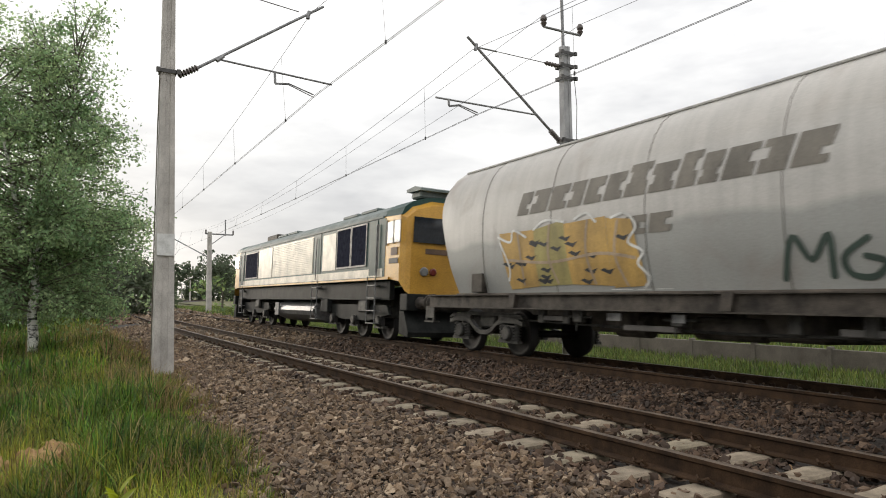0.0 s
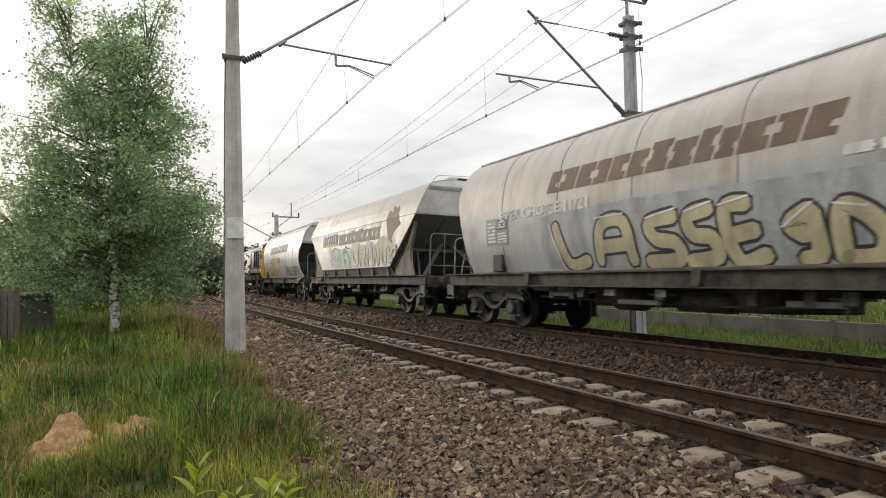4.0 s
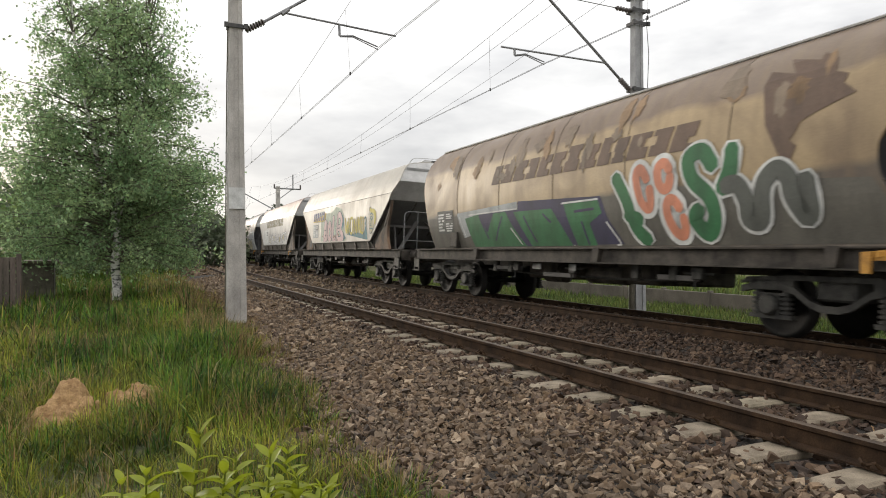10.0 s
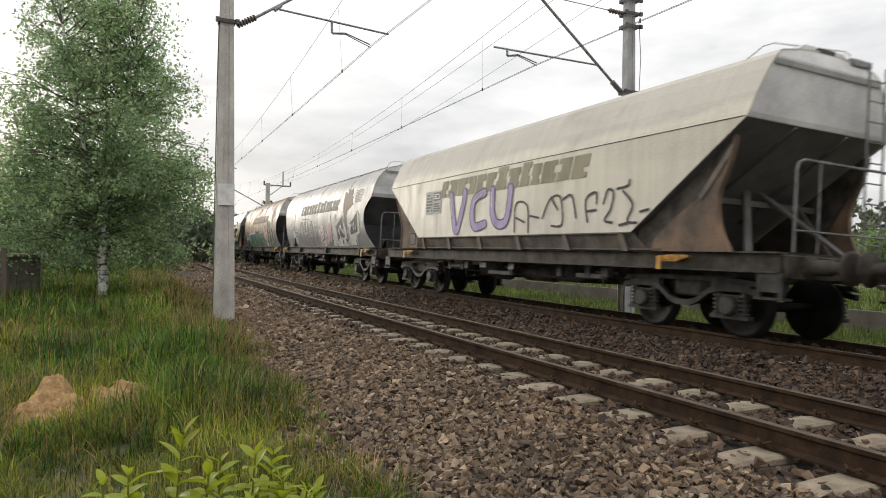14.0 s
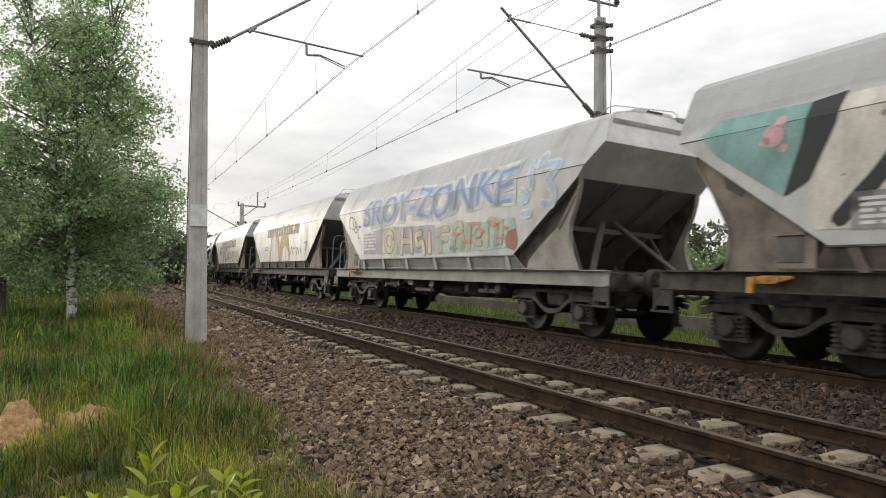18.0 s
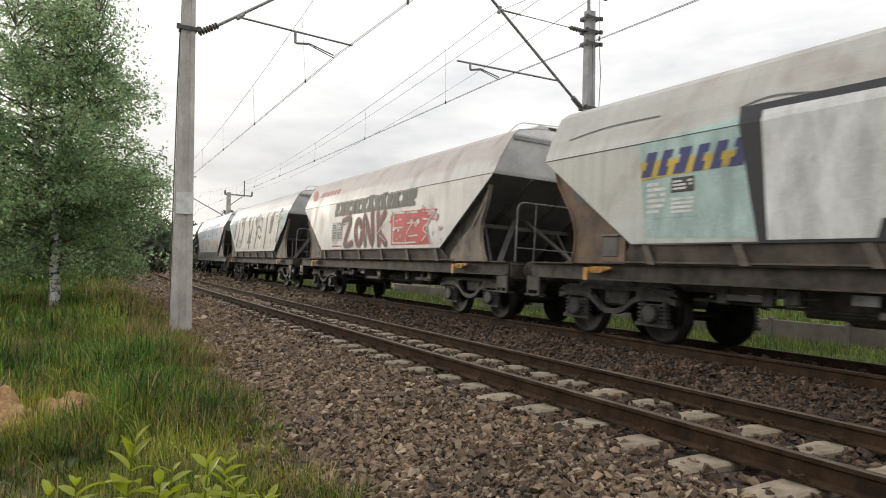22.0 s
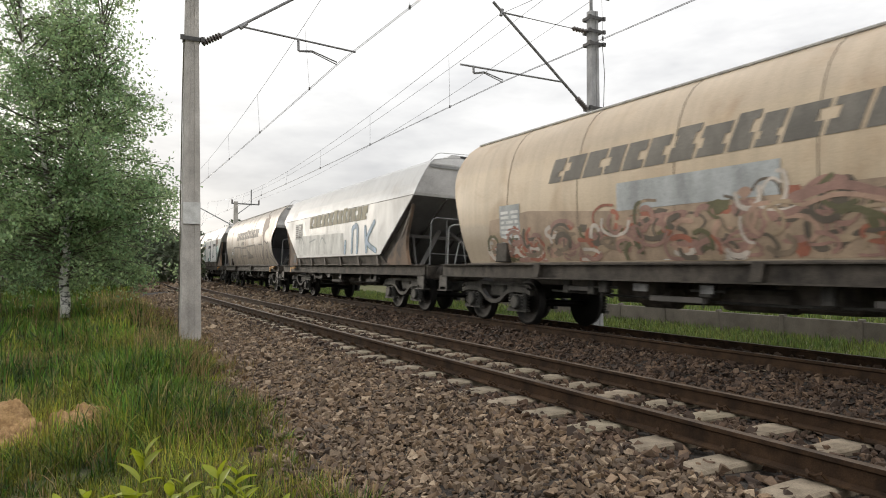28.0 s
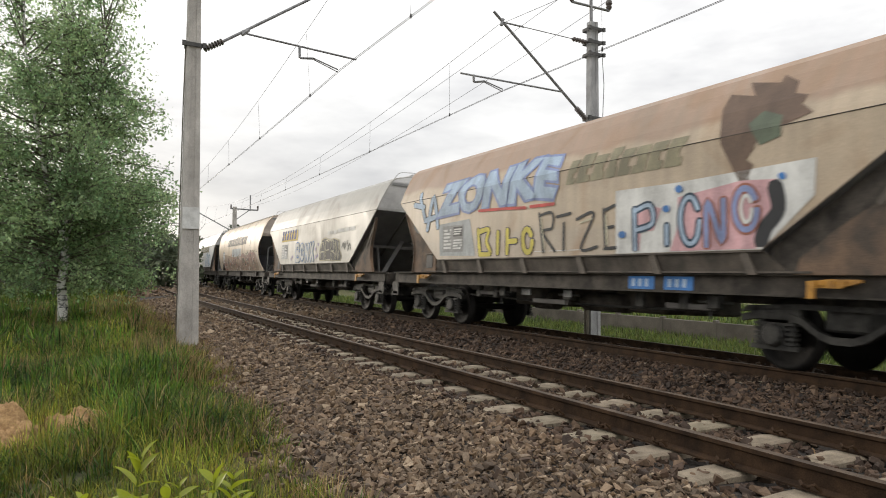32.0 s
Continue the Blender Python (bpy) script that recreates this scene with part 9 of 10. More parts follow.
def art_13(w, k):
    patch(w, k, M_AQUA, [(3.98, 1.64), (4.15, 3.1), (2.25, 3.25), (2.04, 1.6)], 0, "painted_ground", "pale aqua paint")
    patch(w, k, M_AQUA, [(-4.27, 1.68), (-4.1, 2.64), (-4.62, 2.68), (-5, 2.51), (-5.27, 2.31)], 0.4, "painted_ground", "pale aqua paint")
    patch(w, k, M_YELLOW, [(4.12, 2.81), (2.97, 2.79), (2.16, 2.79), (2.14, 2.62), (4.08, 2.51)], 1, "company_patch", "yellow company patch")
    brand_blocks(w, k, M_BLUE, 4.09, 2.25, 2.57, 2.91, 6, 2, (), 0.12, 4, 0.62)
    patch(w, k, M_INK, [(2.12, 1.53), (2.49, 3.37), (-0.66, 3.34), (-0.96, 3.32), (-1.06, 2.63), (-1.05, 1.59), (0.72, 1.53)], 3, "graffiti_shadow", "black graffiti edge")
    patch(w, k, M_SILVER, [(1.99, 1.57), (2.13, 3.26), (-0.71, 3.21), (-0.76, 2.78), (0.48, 2.77), (0.57, 2.56), (-0.74, 2.57), (-0.7, 2.39), (-0.25, 2.29), (-0.17, 1.9), (0.68, 1.78), (0.73, 1.57)], 4, "graffiti_letters", "blocky white graffiti letter")
    patch(w, k, M_AQUA, [(-0.37, 2.33), (-0.71, 2.41), (-0.73, 1.64), (0.05, 1.61), (0.14, 1.73), (-0.28, 1.83)], 4.2, "graffiti_mark")
    patch(w, k, M_INK, [(-3.6, 3.32), (-3.81, 3.34), (-4.1, 2.66), (-4.31, 2.03), (-4.38, 1.69), (-4.23, 1.58), (-3.98, 1.57), (-4.14, 1.77)], 3.2, "graffiti_shadow", "black graffiti edge")
    patch(w, k, M_SILVER, [(-1.13, 1.63), (-1.08, 3.06), (-3.64, 3.29), (-3.78, 2.7), (-4.12, 1.77), (-3.87, 1.59)], 4.4, "graffiti_letters", "blocky white graffiti letter")
    patch(w, k, M_INK, [(-2.26, 2.82), (-3.71, 2.77), (-3.71, 2.65), (-2.43, 2.66), (-2.41, 1.99), (-2.75, 1.98), (-2.73, 1.88), (-2.13, 1.83)], 5, "graffiti_mark")
    patch(w, k, M_INK, [(-2.21, 2.87), (-2.53, 2.88), (-3.23, 2.83), (-3.7, 2.84), (-3.71, 2.74), (-3.24, 2.72), (-2.36, 2.75)], 5.2, "graffiti_mark")
    patch(w, k, M_MARK, [(-3.91, 3.17), (-3.94, 3.5), (-4.17, 3.41), (-4.12, 3.6), (-4.3, 3.49), (-4.36, 3.57), (-4.51, 3.32), (-4.52, 3.05), (-4.16, 3.08)], 3, "painted_patch", "ragged grey-brown paint patch")
    patch(w, k, M_MARK_BROWN, [(-3.91, 3.14), (-4.52, 3.07), (-4.59, 3.2), (-4.75, 3.12), (-4.74, 2.98), (-4.85, 2.89), (-4.76, 2.78), (-4.62, 2.75), (-4.56, 2.65), (-4.1, 2.65)], 3.3, "painted_patch", "ragged brown paint patch")
    fat(w, k, M_INK, [[(-4.34, 2.03), (-4.42, 2.16), (-4.51, 1.98)], [(-4.55, 2.05), (-4.61, 2.21), (-4.71, 2)], [(-4.71, 2.13), (-4.86, 2.28)], [(-4.75, 2.06), (-4.98, 2.11)]], 0.035, 2)
    data_panel(w, k, 4.01, 1.93, 13, M_AQUA, M_WHITE)
    fat(w, k, M_GREY, [[(2.49, 3.37), (2.02, 3.44), (1.15, 3.31), (0.46, 3.35)], [(0.02, 3.44), (-0.86, 3.5), (-1.1, 3.55)], [(5.92, 3.47), (5.02, 3.56), (3.93, 3.54)]], 0.03, 1)


def art_14(w, k):
    brand_blocks(w, k, M_MARK, 2.79, -3.25, 2.72, 3.12, 13, 1, TALL, 0.13, 1)
    brand_blocks(w, k, M_MARK, 1.3, 0.5, 2.40, 2.56, 4, 1, (), 0.05, 3)
    emblem(w, k, M_MARK_BROWN, 1, -4.77, 2.98, 1.02)
    patch(w, k, M_BROWNDUST, [(3.35, 1.35), (3.46, 2.31), (1.5, 2.28), (1.33, 1.34)], 1.0, "graffiti_ground")
    patch(w, k, M_BROWNDUST, [(0.95, 1.34), (1.11, 2.26), (-0.19, 2.24), (-0.3, 1.34)], 1.1, "graffiti_ground")
    patch(w, k, M_BROWNDUST, [(-0.55, 1.34), (-0.4, 2.27), (-2.46, 2.3), (-2.69, 1.35)], 1.2, "graffiti_ground")
    patch(w, k, M_BROWNDUST, [(-2.86, 1.34), (-2.46, 2.29), (-3.35, 2.31), (-4.13, 2.3), (-4.22, 1.33)], 1.3, "graffiti_ground")
    patch(w, k, M_BROWNDUST, [(-4.48, 1.33), (-4.57, 2.39), (-5.47, 2.35), (-5.69, 1.88), (-6.41, 1.58), (-6.59, 1.34)], 1.4, "graffiti_ground")
    fat(w, k, M_BROWNLINE, [[(3.64, 1.35), (3.69, 2.1), (3.51, 2.32), (1.51, 2.29)], [(2.68, 1.35), (2.71, 2)], [(1.5, 2.28), (1.29, 1.34)], [(1.27, 2.25), (-0.19, 2.24)], [(1.1, 2.19), (0.91, 1.34)], [(0.88, 1.79), (-0.11, 1.8)], [(-0.24, 2.3), (-2.45, 2.32)], [(-0.41, 2.09), (-1.25, 1.85), (-1.91, 1.71), (-0.56, 1.65)], [(-2.46, 2.29), (-2.86, 1.34)], [(-3.03, 2.28), (-3.43, 1.34)], [(-3.4, 2.32), (-4.13, 2.3)], [(-3.62, 1.84), (-4.13, 1.33)], [(-4.15, 1.78), (-4.52, 2.35), (-4.81, 2.44), (-5.25, 2.32), (-5.48, 2.38), (-5.63, 2.21), (-5.86, 1.83), (-6.41, 1.6)], [(-4.85, 1.33), (-5.03, 1.92), (-5.32, 1.95), (-5.4, 1.33)], [(-5.77, 1.66), (-6.59, 1.36)]], 0.075, 2)
    patch(w, k, M_BROWNLINE, [(-5, 1.6), (-5.22, 1.93), (-5.36, 1.59)], 4, "graffiti_shadow")
    patch(w, k, M_BROWNLINE, [(-0.49, 2.11), (-1.91, 1.71), (-0.61, 1.61)], 4, "graffiti_shadow")
    patch(w, k, M_BROWNLINE, [(-4.15, 1.68), (-4.53, 2.27), (-4.58, 2.06), (-4.32, 1.33)], 4, "graffiti_shadow")
    data_panel(w, k, 4.82, 1.53, 14, M_TANPALE, M_BLACK)


def art_15(w, k):
    brand_blocks(w, k, M_MARK_OLIVE, 2.69, -3.23, 2.66, 3.06, 13, 2, TALL, 0.12, 1)
    patch(w, k, M_CHALK, [(4.34, 1.67), (4.59, 2.44), (-1.1, 2.33), (-1.16, 1.62)], 1, "white_panel", "bright white repainted panel")
    bubble(w, k, M_SKY, M_PETROL, [[(-1.97, 1.67), (-2, 2.43)], [(-2, 2.43), (-2.42, 2.46), (-2.43, 1.65)], [(-1.32, 1.62), (-1.35, 2.01)], [(-3.09, 2.42), (-3.22, 1.66)], [(-3.82, 2.54), (-3.25, 1.99), (-3.95, 1.67)]], 0.13, 0.02, 1)
    fat(w, k, M_PALEGREY, [[(4.04, 2.16), (3.73, 2.39), (3.4, 2.1)], [(2.63, 2.14), (1.9, 2.23)], [(1.35, 2.02), (1.1, 2.26), (0.7, 2.03)]], 0.06, 2)
    data_panel(w, k, 4.6, 2.3, 15, M_PALEGREY, M_BLACK)


def art_16(w, k):
    brand_blocks(w, k, M_MARK, 3.0, -3.05, 2.74, 3.15, 13, 1, TALL, 0.13, 1)
    patch(w, k, M_PALEGREY, quad(1.25, -1.55, 2.1, 2.55), 1, "painted_patch", "blue-grey painted-out patch")
    patch(w, k, M_PALEGREY, quad(4.6, 3.9, 1.65, 2.45), 1, "data_panel", "grey panel with data lines")
    small_print(w, k, M_WHITE, 4.55, 3.95, 1.75, 2.35, 6, 2, 16)
    patch(w, k, M_ROSEDUST, [(5.15, 1.3), (4.96, 2.17), (3.63, 2.28), (0.69, 2.06), (-1.52, 2.17), (-3.02, 2.17), (-4.4, 2.1), (-4.86, 2.21), (-5.49, 2.14), (-5.91, 1.62), (-5.95, 1.3), (-2.73, 1.3)], 0.2, "graffiti_ground", "brown-grey graffiti ground")
    rng = random.Random(16)
    tones = (M_BRICKPALE, M_BRICK, M_TAN, M_BROWNLINE, M_BROWNSOFT, M_OLIVEDARK, M_ROSETAN, M_BRICKPALE)
    for i in range(330):
        y = rng.uniform(-5.3, 5.0)
        top = 1.62 + 0.6 * min(1.0, (5.6 - y) / 6)
        z = rng.uniform(1.38, top)
        a = rng.uniform(0, 360)
        if i % 3 == 0:
            patch(w, k, rng.choice(tones), [(yy, max(1.30, zz)) for yy, zz in blob(rng, y, z, rng.uniform(0.10, 0.3), rng.uniform(0.06, 0.15), 12, 0.5)], 0.4 + 0.005 * i, "graffiti_mark")
        else:
            tone = M_PALECREAM if i % 7 == 1 else rng.choice(tones)
            fat(w, k, tone, [[(yy, max(1.33, min(2.4, zz))) for yy, zz in arc(y, z, rng.uniform(0.10, 0.34), rng.uniform(0.08, 0.24), a, a + rng.uniform(90, 230), 4)]], rng.uniform(0.035, 0.09), 1.5 + 0.005 * i)
    fat(w, k, M_BRICKPALE, [[(-4.42, 1.31), (-4.51, 1.74), (-4.73, 2.02), (-5.13, 2.18), (-5.54, 2.07), (-5.8, 1.76), (-5.87, 1.35)], [(-1.72, 2.02), (-2.27, 2.14), (-2.87, 1.95), (-3.33, 2.09), (-3.76, 2.0)], [(-3.89, 2.1), (-4.21, 2.23), (-4.52, 2.12)]], 0.11, 3)
    fat(w, k, M_ROSETAN, [[(-4.56, 1.31), (-4.65, 1.71), (-4.85, 1.96), (-5.17, 2.08), (-5.47, 1.98), (-5.69, 1.72), (-5.77, 1.36)], [(-1.82, 1.94), (-2.29, 2.03), (-2.87, 1.88)]], 0.06, 3.4)
    fat(w, k, M_BROWNSOFT, [[(-4.88, 1.42), (-4.94, 1.66), (-5.19, 1.75), (-5.34, 1.46)], [(-5.3, 1.6), (-5.69, 1.64)], [(-5.05, 1.32), (-5.07, 1.8)], [(-5.5, 1.32), (-5.47, 1.82)]], 0.04, 3.7)
    for i in range(22):
        y, z = rng.uniform(-5.9, -4.7), rng.uniform(1.5, 2.35)
        patch(w, k, M_OLIVEDARK, blob(rng, y, z, rng.uniform(0.02, 0.07), rng.uniform(0.02, 0.05), 8, 0.5), 2, "graffiti_mark")


def art_17(w, k):
    patch(w, k, M_YELLOW, [(4.2, 2.52), (4.05, 2.82), (1.7, 2.96), (1.71, 2.52)], 1, "company_patch", "yellow company patch")
    brand_blocks(w, k, M_BLUE, 4.14, 1.82, 2.59, 2.95, 6, 2, (), 0.12, 4, 0.62)
    data_panel(w, k, 4.13, 1.78, 17, M_PALEGREY, M_WHITE)
    fat(w, k, M_BRIGHTBLUE, [[(1.86, 1.72), (1.85, 2.33)], [(1.85, 2.3), (1.52, 2.31), (1.55, 2.06), (1.82, 2.02)], [(1.82, 1.99), (1.43, 1.95), (1.41, 1.71), (1.86, 1.7)], [(0.83, 2), (0.86, 1.86), (0.95, 1.77), (1.08, 1.78), (1.19, 1.88), (1.23, 2.04), (1.19, 2.19), (1.09, 2.26), (0.97, 2.24), (0.87, 2.13)], [(0.57, 1.68), (0.56, 2.25), (0.23, 1.7), (0.22, 2.27)], [(-0.05, 2.3), (-0.44, 1.68)], [(-0.4, 2.3), (-0.04, 1.66)]], 0.26, 1)
    fat(w, k, M_PALEGREY, [[(1.86, 1.72), (1.85, 2.33)], [(1.85, 2.3), (1.52, 2.31), (1.55, 2.06), (1.82, 2.02)], [(1.82, 1.99), (1.43, 1.95), (1.41, 1.71), (1.86, 1.7)], [(0.83, 2), (0.86, 1.86), (0.95, 1.77), (1.08, 1.78), (1.19, 1.88), (1.23, 2.04), (1.19, 2.19), (1.09, 2.26), (0.97, 2.24), (0.87, 2.13)], [(0.57, 1.68), (0.56, 2.25), (0.23, 1.7), (0.22, 2.27)], [(-0.05, 2.3), (-0.44, 1.68)], [(-0.4, 2.3), (-0.04, 1.66)]], 0.19, 2.2)
    fat(w, k, M_CHALK, [[(1.86, 1.72), (1.85, 2.33)], [(1.85, 2.3), (1.52, 2.31), (1.55, 2.06), (1.82, 2.02)], [(1.82, 1.99), (1.43, 1.95), (1.41, 1.71), (1.86, 1.7)], [(0.83, 2), (0.86, 1.86), (0.95, 1.77), (1.08, 1.78), (1.19, 1.88), (1.23, 2.04), (1.19, 2.19), (1.09, 2.26), (0.97, 2.24), (0.87, 2.13)], [(0.57, 1.68), (0.56, 2.25), (0.23, 1.7), (0.22, 2.27)], [(-0.05, 2.3), (-0.44, 1.68)], [(-0.4, 2.3), (-0.04, 1.66)]], 0.13, 3.4)
    for i, (y, z) in enumerate(((-0.7, 2.1), (-0.95, 1.85), (-0.75, 1.8), (2.4, 1.85), (2.6, 1.75), (-1.0, 2.25))):
        patch(w, k, M_LILAC, blob(random.Random(i), y, z, 0.09, 0.09, 10, 0.5), 2, "graffiti_mark")
    patch(w, k, M_STRAWPAINT, [(-1.14, 1.63), (-1.15, 2.05), (-1.39, 2.42), (-1.79, 2.49), (-2.36, 2.37), (-2.79, 2.43), (-3.32, 2.33), (-3.37, 2.02), (-3.61, 1.77), (-3.47, 1.6)], 1, "graffiti_ground", "straw-coloured graffiti edge")
    patch(w, k, M_INK, [(-1.21, 1.67), (-1.23, 2.02), (-1.45, 2.37), (-1.8, 2.43), (-2.37, 2.32), (-2.8, 2.38), (-3.26, 2.29), (-3.32, 2.01), (-3.53, 1.78), (-3.45, 1.63)], 2, "graffiti_letters", "black bubble letters")
    fat(w, k, M_CREAM, [[(-1.33, 1.71), (-1.35, 2.08), (-1.53, 2.31), (-1.73, 2.14), (-1.75, 1.67)], [(-1.36, 1.96), (-1.71, 1.96)], [(-1.94, 1.66), (-1.88, 2.33), (-2.25, 2.29)], [(-1.92, 2), (-2.25, 2.02)], [(-1.96, 1.66), (-2.38, 1.66)], [(-2.53, 1.64), (-2.48, 2.28), (-2.75, 2.29), (-2.76, 1.99), (-2.52, 1.97), (-2.84, 1.88), (-2.85, 1.63)], [(-2.99, 1.63), (-2.92, 2.3), (-3.23, 1.68), (-3.25, 2.25)]], 0.04, 3)
    fat(w, k, M_GREY, [[(-3.55, 2.05), (-3.68, 2.21), (-3.78, 2.03)], [(-3.84, 2.25), (-3.82, 1.99), (-3.95, 2.19)], [(-4.03, 2.28), (-4.2, 2)], [(-4.12, 1.94), (-4.28, 2.16), (-4.41, 1.95)]], 0.05, 1)
    small_print(w, k, M_CHALK, -2.05, -3.0, 2.52, 2.72, 1, 1, 41)
    small_print(w, k, M_CHALK, -3.1, -4.75, 2.54, 2.76, 1, 1, 42)
    small_print(w, k, M_CHALK, -3.1, -4.75, 2.61, 2.67, 1, 1.4, 43)


def art_18(w, k):
    brand_blocks(w, k, M_MARK_OLIVE, -0.45, -3.02, 2.83, 3.23, 8, 1, (1, 3), 0.13, 1)
    emblem(w, k, M_MARK_BROWN, 1, -4.23, 3.08, 1.01)
    patch(w, k, M_TEALDARK, [(-4.05, 3.23), (-4.23, 3.38), (-4.52, 3.25), (-4.52, 2.98), (-4.24, 2.91)], 2, "painted_patch", "faded green paint patch")
    outlined(w, k, "ZONKE", M_SKY, M_COBALT, 4.2, -0.2, 2.62, 3.46, 2, 0.05, 0.15, 0.045)
    fat(w, k, M_RED, [[(2.43, 2.6), (1.36, 2.56), (0.72, 2.52)], [(0.57, 2.53), (-0.14, 2.52)]], 0.06, 4)
    bubble(w, k, M_SKY, M_INK, [[(5.29, 3.27), (4.97, 2.62)], [(4.81, 2.31), (4.52, 3.12), (4.27, 2.34)], [(5.55, 3.0), (5.0, 2.9)], [(4.95, 2.55), (4.45, 2.6)]], 0.13, 0.02, 1)
    patch(w, k, M_PALEGREY, [(4.13, 1.64), (4.21, 2.4), (2.8, 2.45), (2.53, 1.61)], 0, "painted_patch", "grey-green repainted patch")
    bubble(w, k, M_LEMON, M_VIOLET, [[(2.34, 1.63), (2.43, 2.18)], [(2.38, 2.13), (2.02, 2.16), (2.09, 1.91), (1.94, 1.65), (2.34, 1.63)], [(1.66, 1.64), (1.66, 2.09)], [(1.32, 2.12), (1.32, 1.64)], [(1.3, 1.88), (1.01, 1.88)], [(0.49, 1.86), (0.51, 1.73), (0.58, 1.65), (0.68, 1.66), (0.76, 1.75), (0.79, 1.89), (0.77, 2.02), (0.69, 2.09), (0.6, 2.07), (0.52, 1.97)]], 0.11, 0.02, 1)
    fat(w, k, M_INK, [[(0.15, 1.63), (0.29, 2.38)], [(0.29, 2.33), (-0.08, 2.36), (-0.1, 2.08), (0.17, 2.01), (-0.19, 1.64)], [(-0.43, 1.65), (-0.43, 2.15)], [(-0.22, 2.27), (-0.61, 2.31)], [(-0.77, 2.19), (-1.2, 2.26), (-0.89, 1.67), (-1.29, 1.69)], [(-1.49, 1.65), (-1.43, 2.32)], [(-1.43, 2.28), (-1.69, 2.36)], [(-1.44, 1.99), (-1.67, 2.01)], [(-1.46, 1.65), (-1.73, 1.66)]], 0.055, 1.5)
    fat(w, k, M_CREAM, [[(0.11, 1.7), (0.23, 2.28)], [(-0.86, 2.12), (-1.15, 2.17)], [(-1.53, 1.72), (-1.49, 2.2)]], 0.03, 2.9)
    patch(w, k, M_CHALK, [(-1.73, 1.56), (-1.7, 2.59), (-2.91, 2.58), (-4.97, 2.64), (-4.95, 2.19), (-4.28, 1.56), (-2.04, 1.56)], 1, "graffiti_ground", "white graffiti ground")
    patch(w, k, M_PINK, [(-2.82, 1.57), (-2.94, 1.88), (-2.96, 2.36), (-3.98, 2.48), (-4.5, 2.44), (-4.54, 2.11), (-4.23, 1.84), (-4.2, 1.57)], 2, "graffiti_ground", "pink graffiti ground")
    patch(w, k, M_PINK, [(-2.08, 1.61), (-2.08, 2.26), (-2.39, 2.31), (-2.66, 2.22), (-2.51, 1.9), (-2.26, 1.88), (-2.23, 1.6)], 2.3, "graffiti_ground", "pink graffiti ground")
    bubble(w, k, M_SKY, M_PETROLDARK, [[(-2.15, 1.61), (-2.12, 2.26)], [(-2.12, 2.22), (-2.43, 2.29), (-2.49, 2.01), (-2.16, 1.92)], [(-2.77, 1.68), (-2.76, 1.96)], [(-3.34, 1.99), (-3.31, 1.79), (-3.23, 1.68), (-3.13, 1.69), (-3.05, 1.82), (-3.01, 2.03), (-3.04, 2.23), (-3.13, 2.34), (-3.23, 2.31), (-3.31, 2.16)]], 0.06, 0.035, 3)
    bubble(w, k, M_COBALT, M_BRICK, [[(-3.46, 1.63), (-3.47, 2.25), (-3.71, 1.68), (-3.72, 2.25)], [(-4.22, 2.08), (-4.19, 1.92), (-4.11, 1.83), (-4.01, 1.84), (-3.92, 1.96), (-3.89, 2.13), (-3.93, 2.29), (-4.01, 2.37), (-4.11, 2.34), (-4.19, 2.22)]], 0.08, 0.03, 4.6)
    fat(w, k, M_CHALK, [[(-4.15, 2.09), (-4.14, 1.99), (-4.1, 1.93), (-4.05, 1.93), (-4.01, 2.01), (-3.99, 2.11), (-4.01, 2.21), (-4.05, 2.27), (-4.1, 2.25), (-4.14, 2.18)]], 0.05, 7)
    fat(w, k, M_INK, [[(-4.45, 2.36), (-4.5, 2.06), (-4.33, 1.83), (-4.27, 1.65)]], 0.2, 2.6)
    patch(w, k, M_BRIGHTBLUE, [(-3.05, 2.47), (-3.03, 2.44), (-3, 2.42), (-2.96, 2.43), (-2.92, 2.45), (-2.91, 2.49), (-2.93, 2.52), (-2.96, 2.54), (-3, 2.53), (-3.04, 2.5)], 6, "graffiti_mark")
    patch(w, k, M_BRIGHTBLUE, [(-4.6, 2.46), (-4.59, 2.43), (-4.56, 2.42), (-4.53, 2.43), (-4.51, 2.45), (-4.5, 2.48), (-4.51, 2.5), (-4.54, 2.52), (-4.57, 2.51), (-4.59, 2.49)], 6, "graffiti_mark")
    patch(w, k, M_BRIGHTBLUE, [(-1.95, 1.86), (-1.94, 1.82), (-1.9, 1.81), (-1.85, 1.81), (-1.8, 1.83), (-1.79, 1.87), (-1.81, 1.91), (-1.85, 1.92), (-1.9, 1.92), (-1.94, 1.89)], 6, "graffiti_mark")
    patch(w, k, M_BRIGHTBLUE, [(-2.82, 2.2), (-2.81, 2.17), (-2.77, 2.15), (-2.73, 2.16), (-2.69, 2.18), (-2.68, 2.22), (-2.7, 2.25), (-2.73, 2.26), (-2.78, 2.26), (-2.81, 2.23)], 6, "graffiti_mark")
    data_panel(w, k, 4.0, 1.72, 18)
    for y in (-1.95, -2.7):
        part("graffiti_patch", box(-1.352, -1.346, y - 0.55, y, 0.99, 1.19), M_BRIGHTBLUE, w, "bright blue tag on the solebar")
        for i in range(3):
            part("graffiti_mark", box(-1.358, -1.353, y - 0.15 - 0.14 * i, y - 0.08 - 0.14 * i, 1.03, 1.15), M_SKY, w)


M_SOOT = spray("soot_black", (0.07, 0.055, 0.05))
M_CREAMWALL = spray("off_white_roller_paint", (0.68, 0.64, 0.57))
M_GREYBROWN = spray("grey_brown_spray", (0.20, 0.185, 0.16))
M_TANPALE = spray("pale_tan_spray", (0.33, 0.285, 0.225))


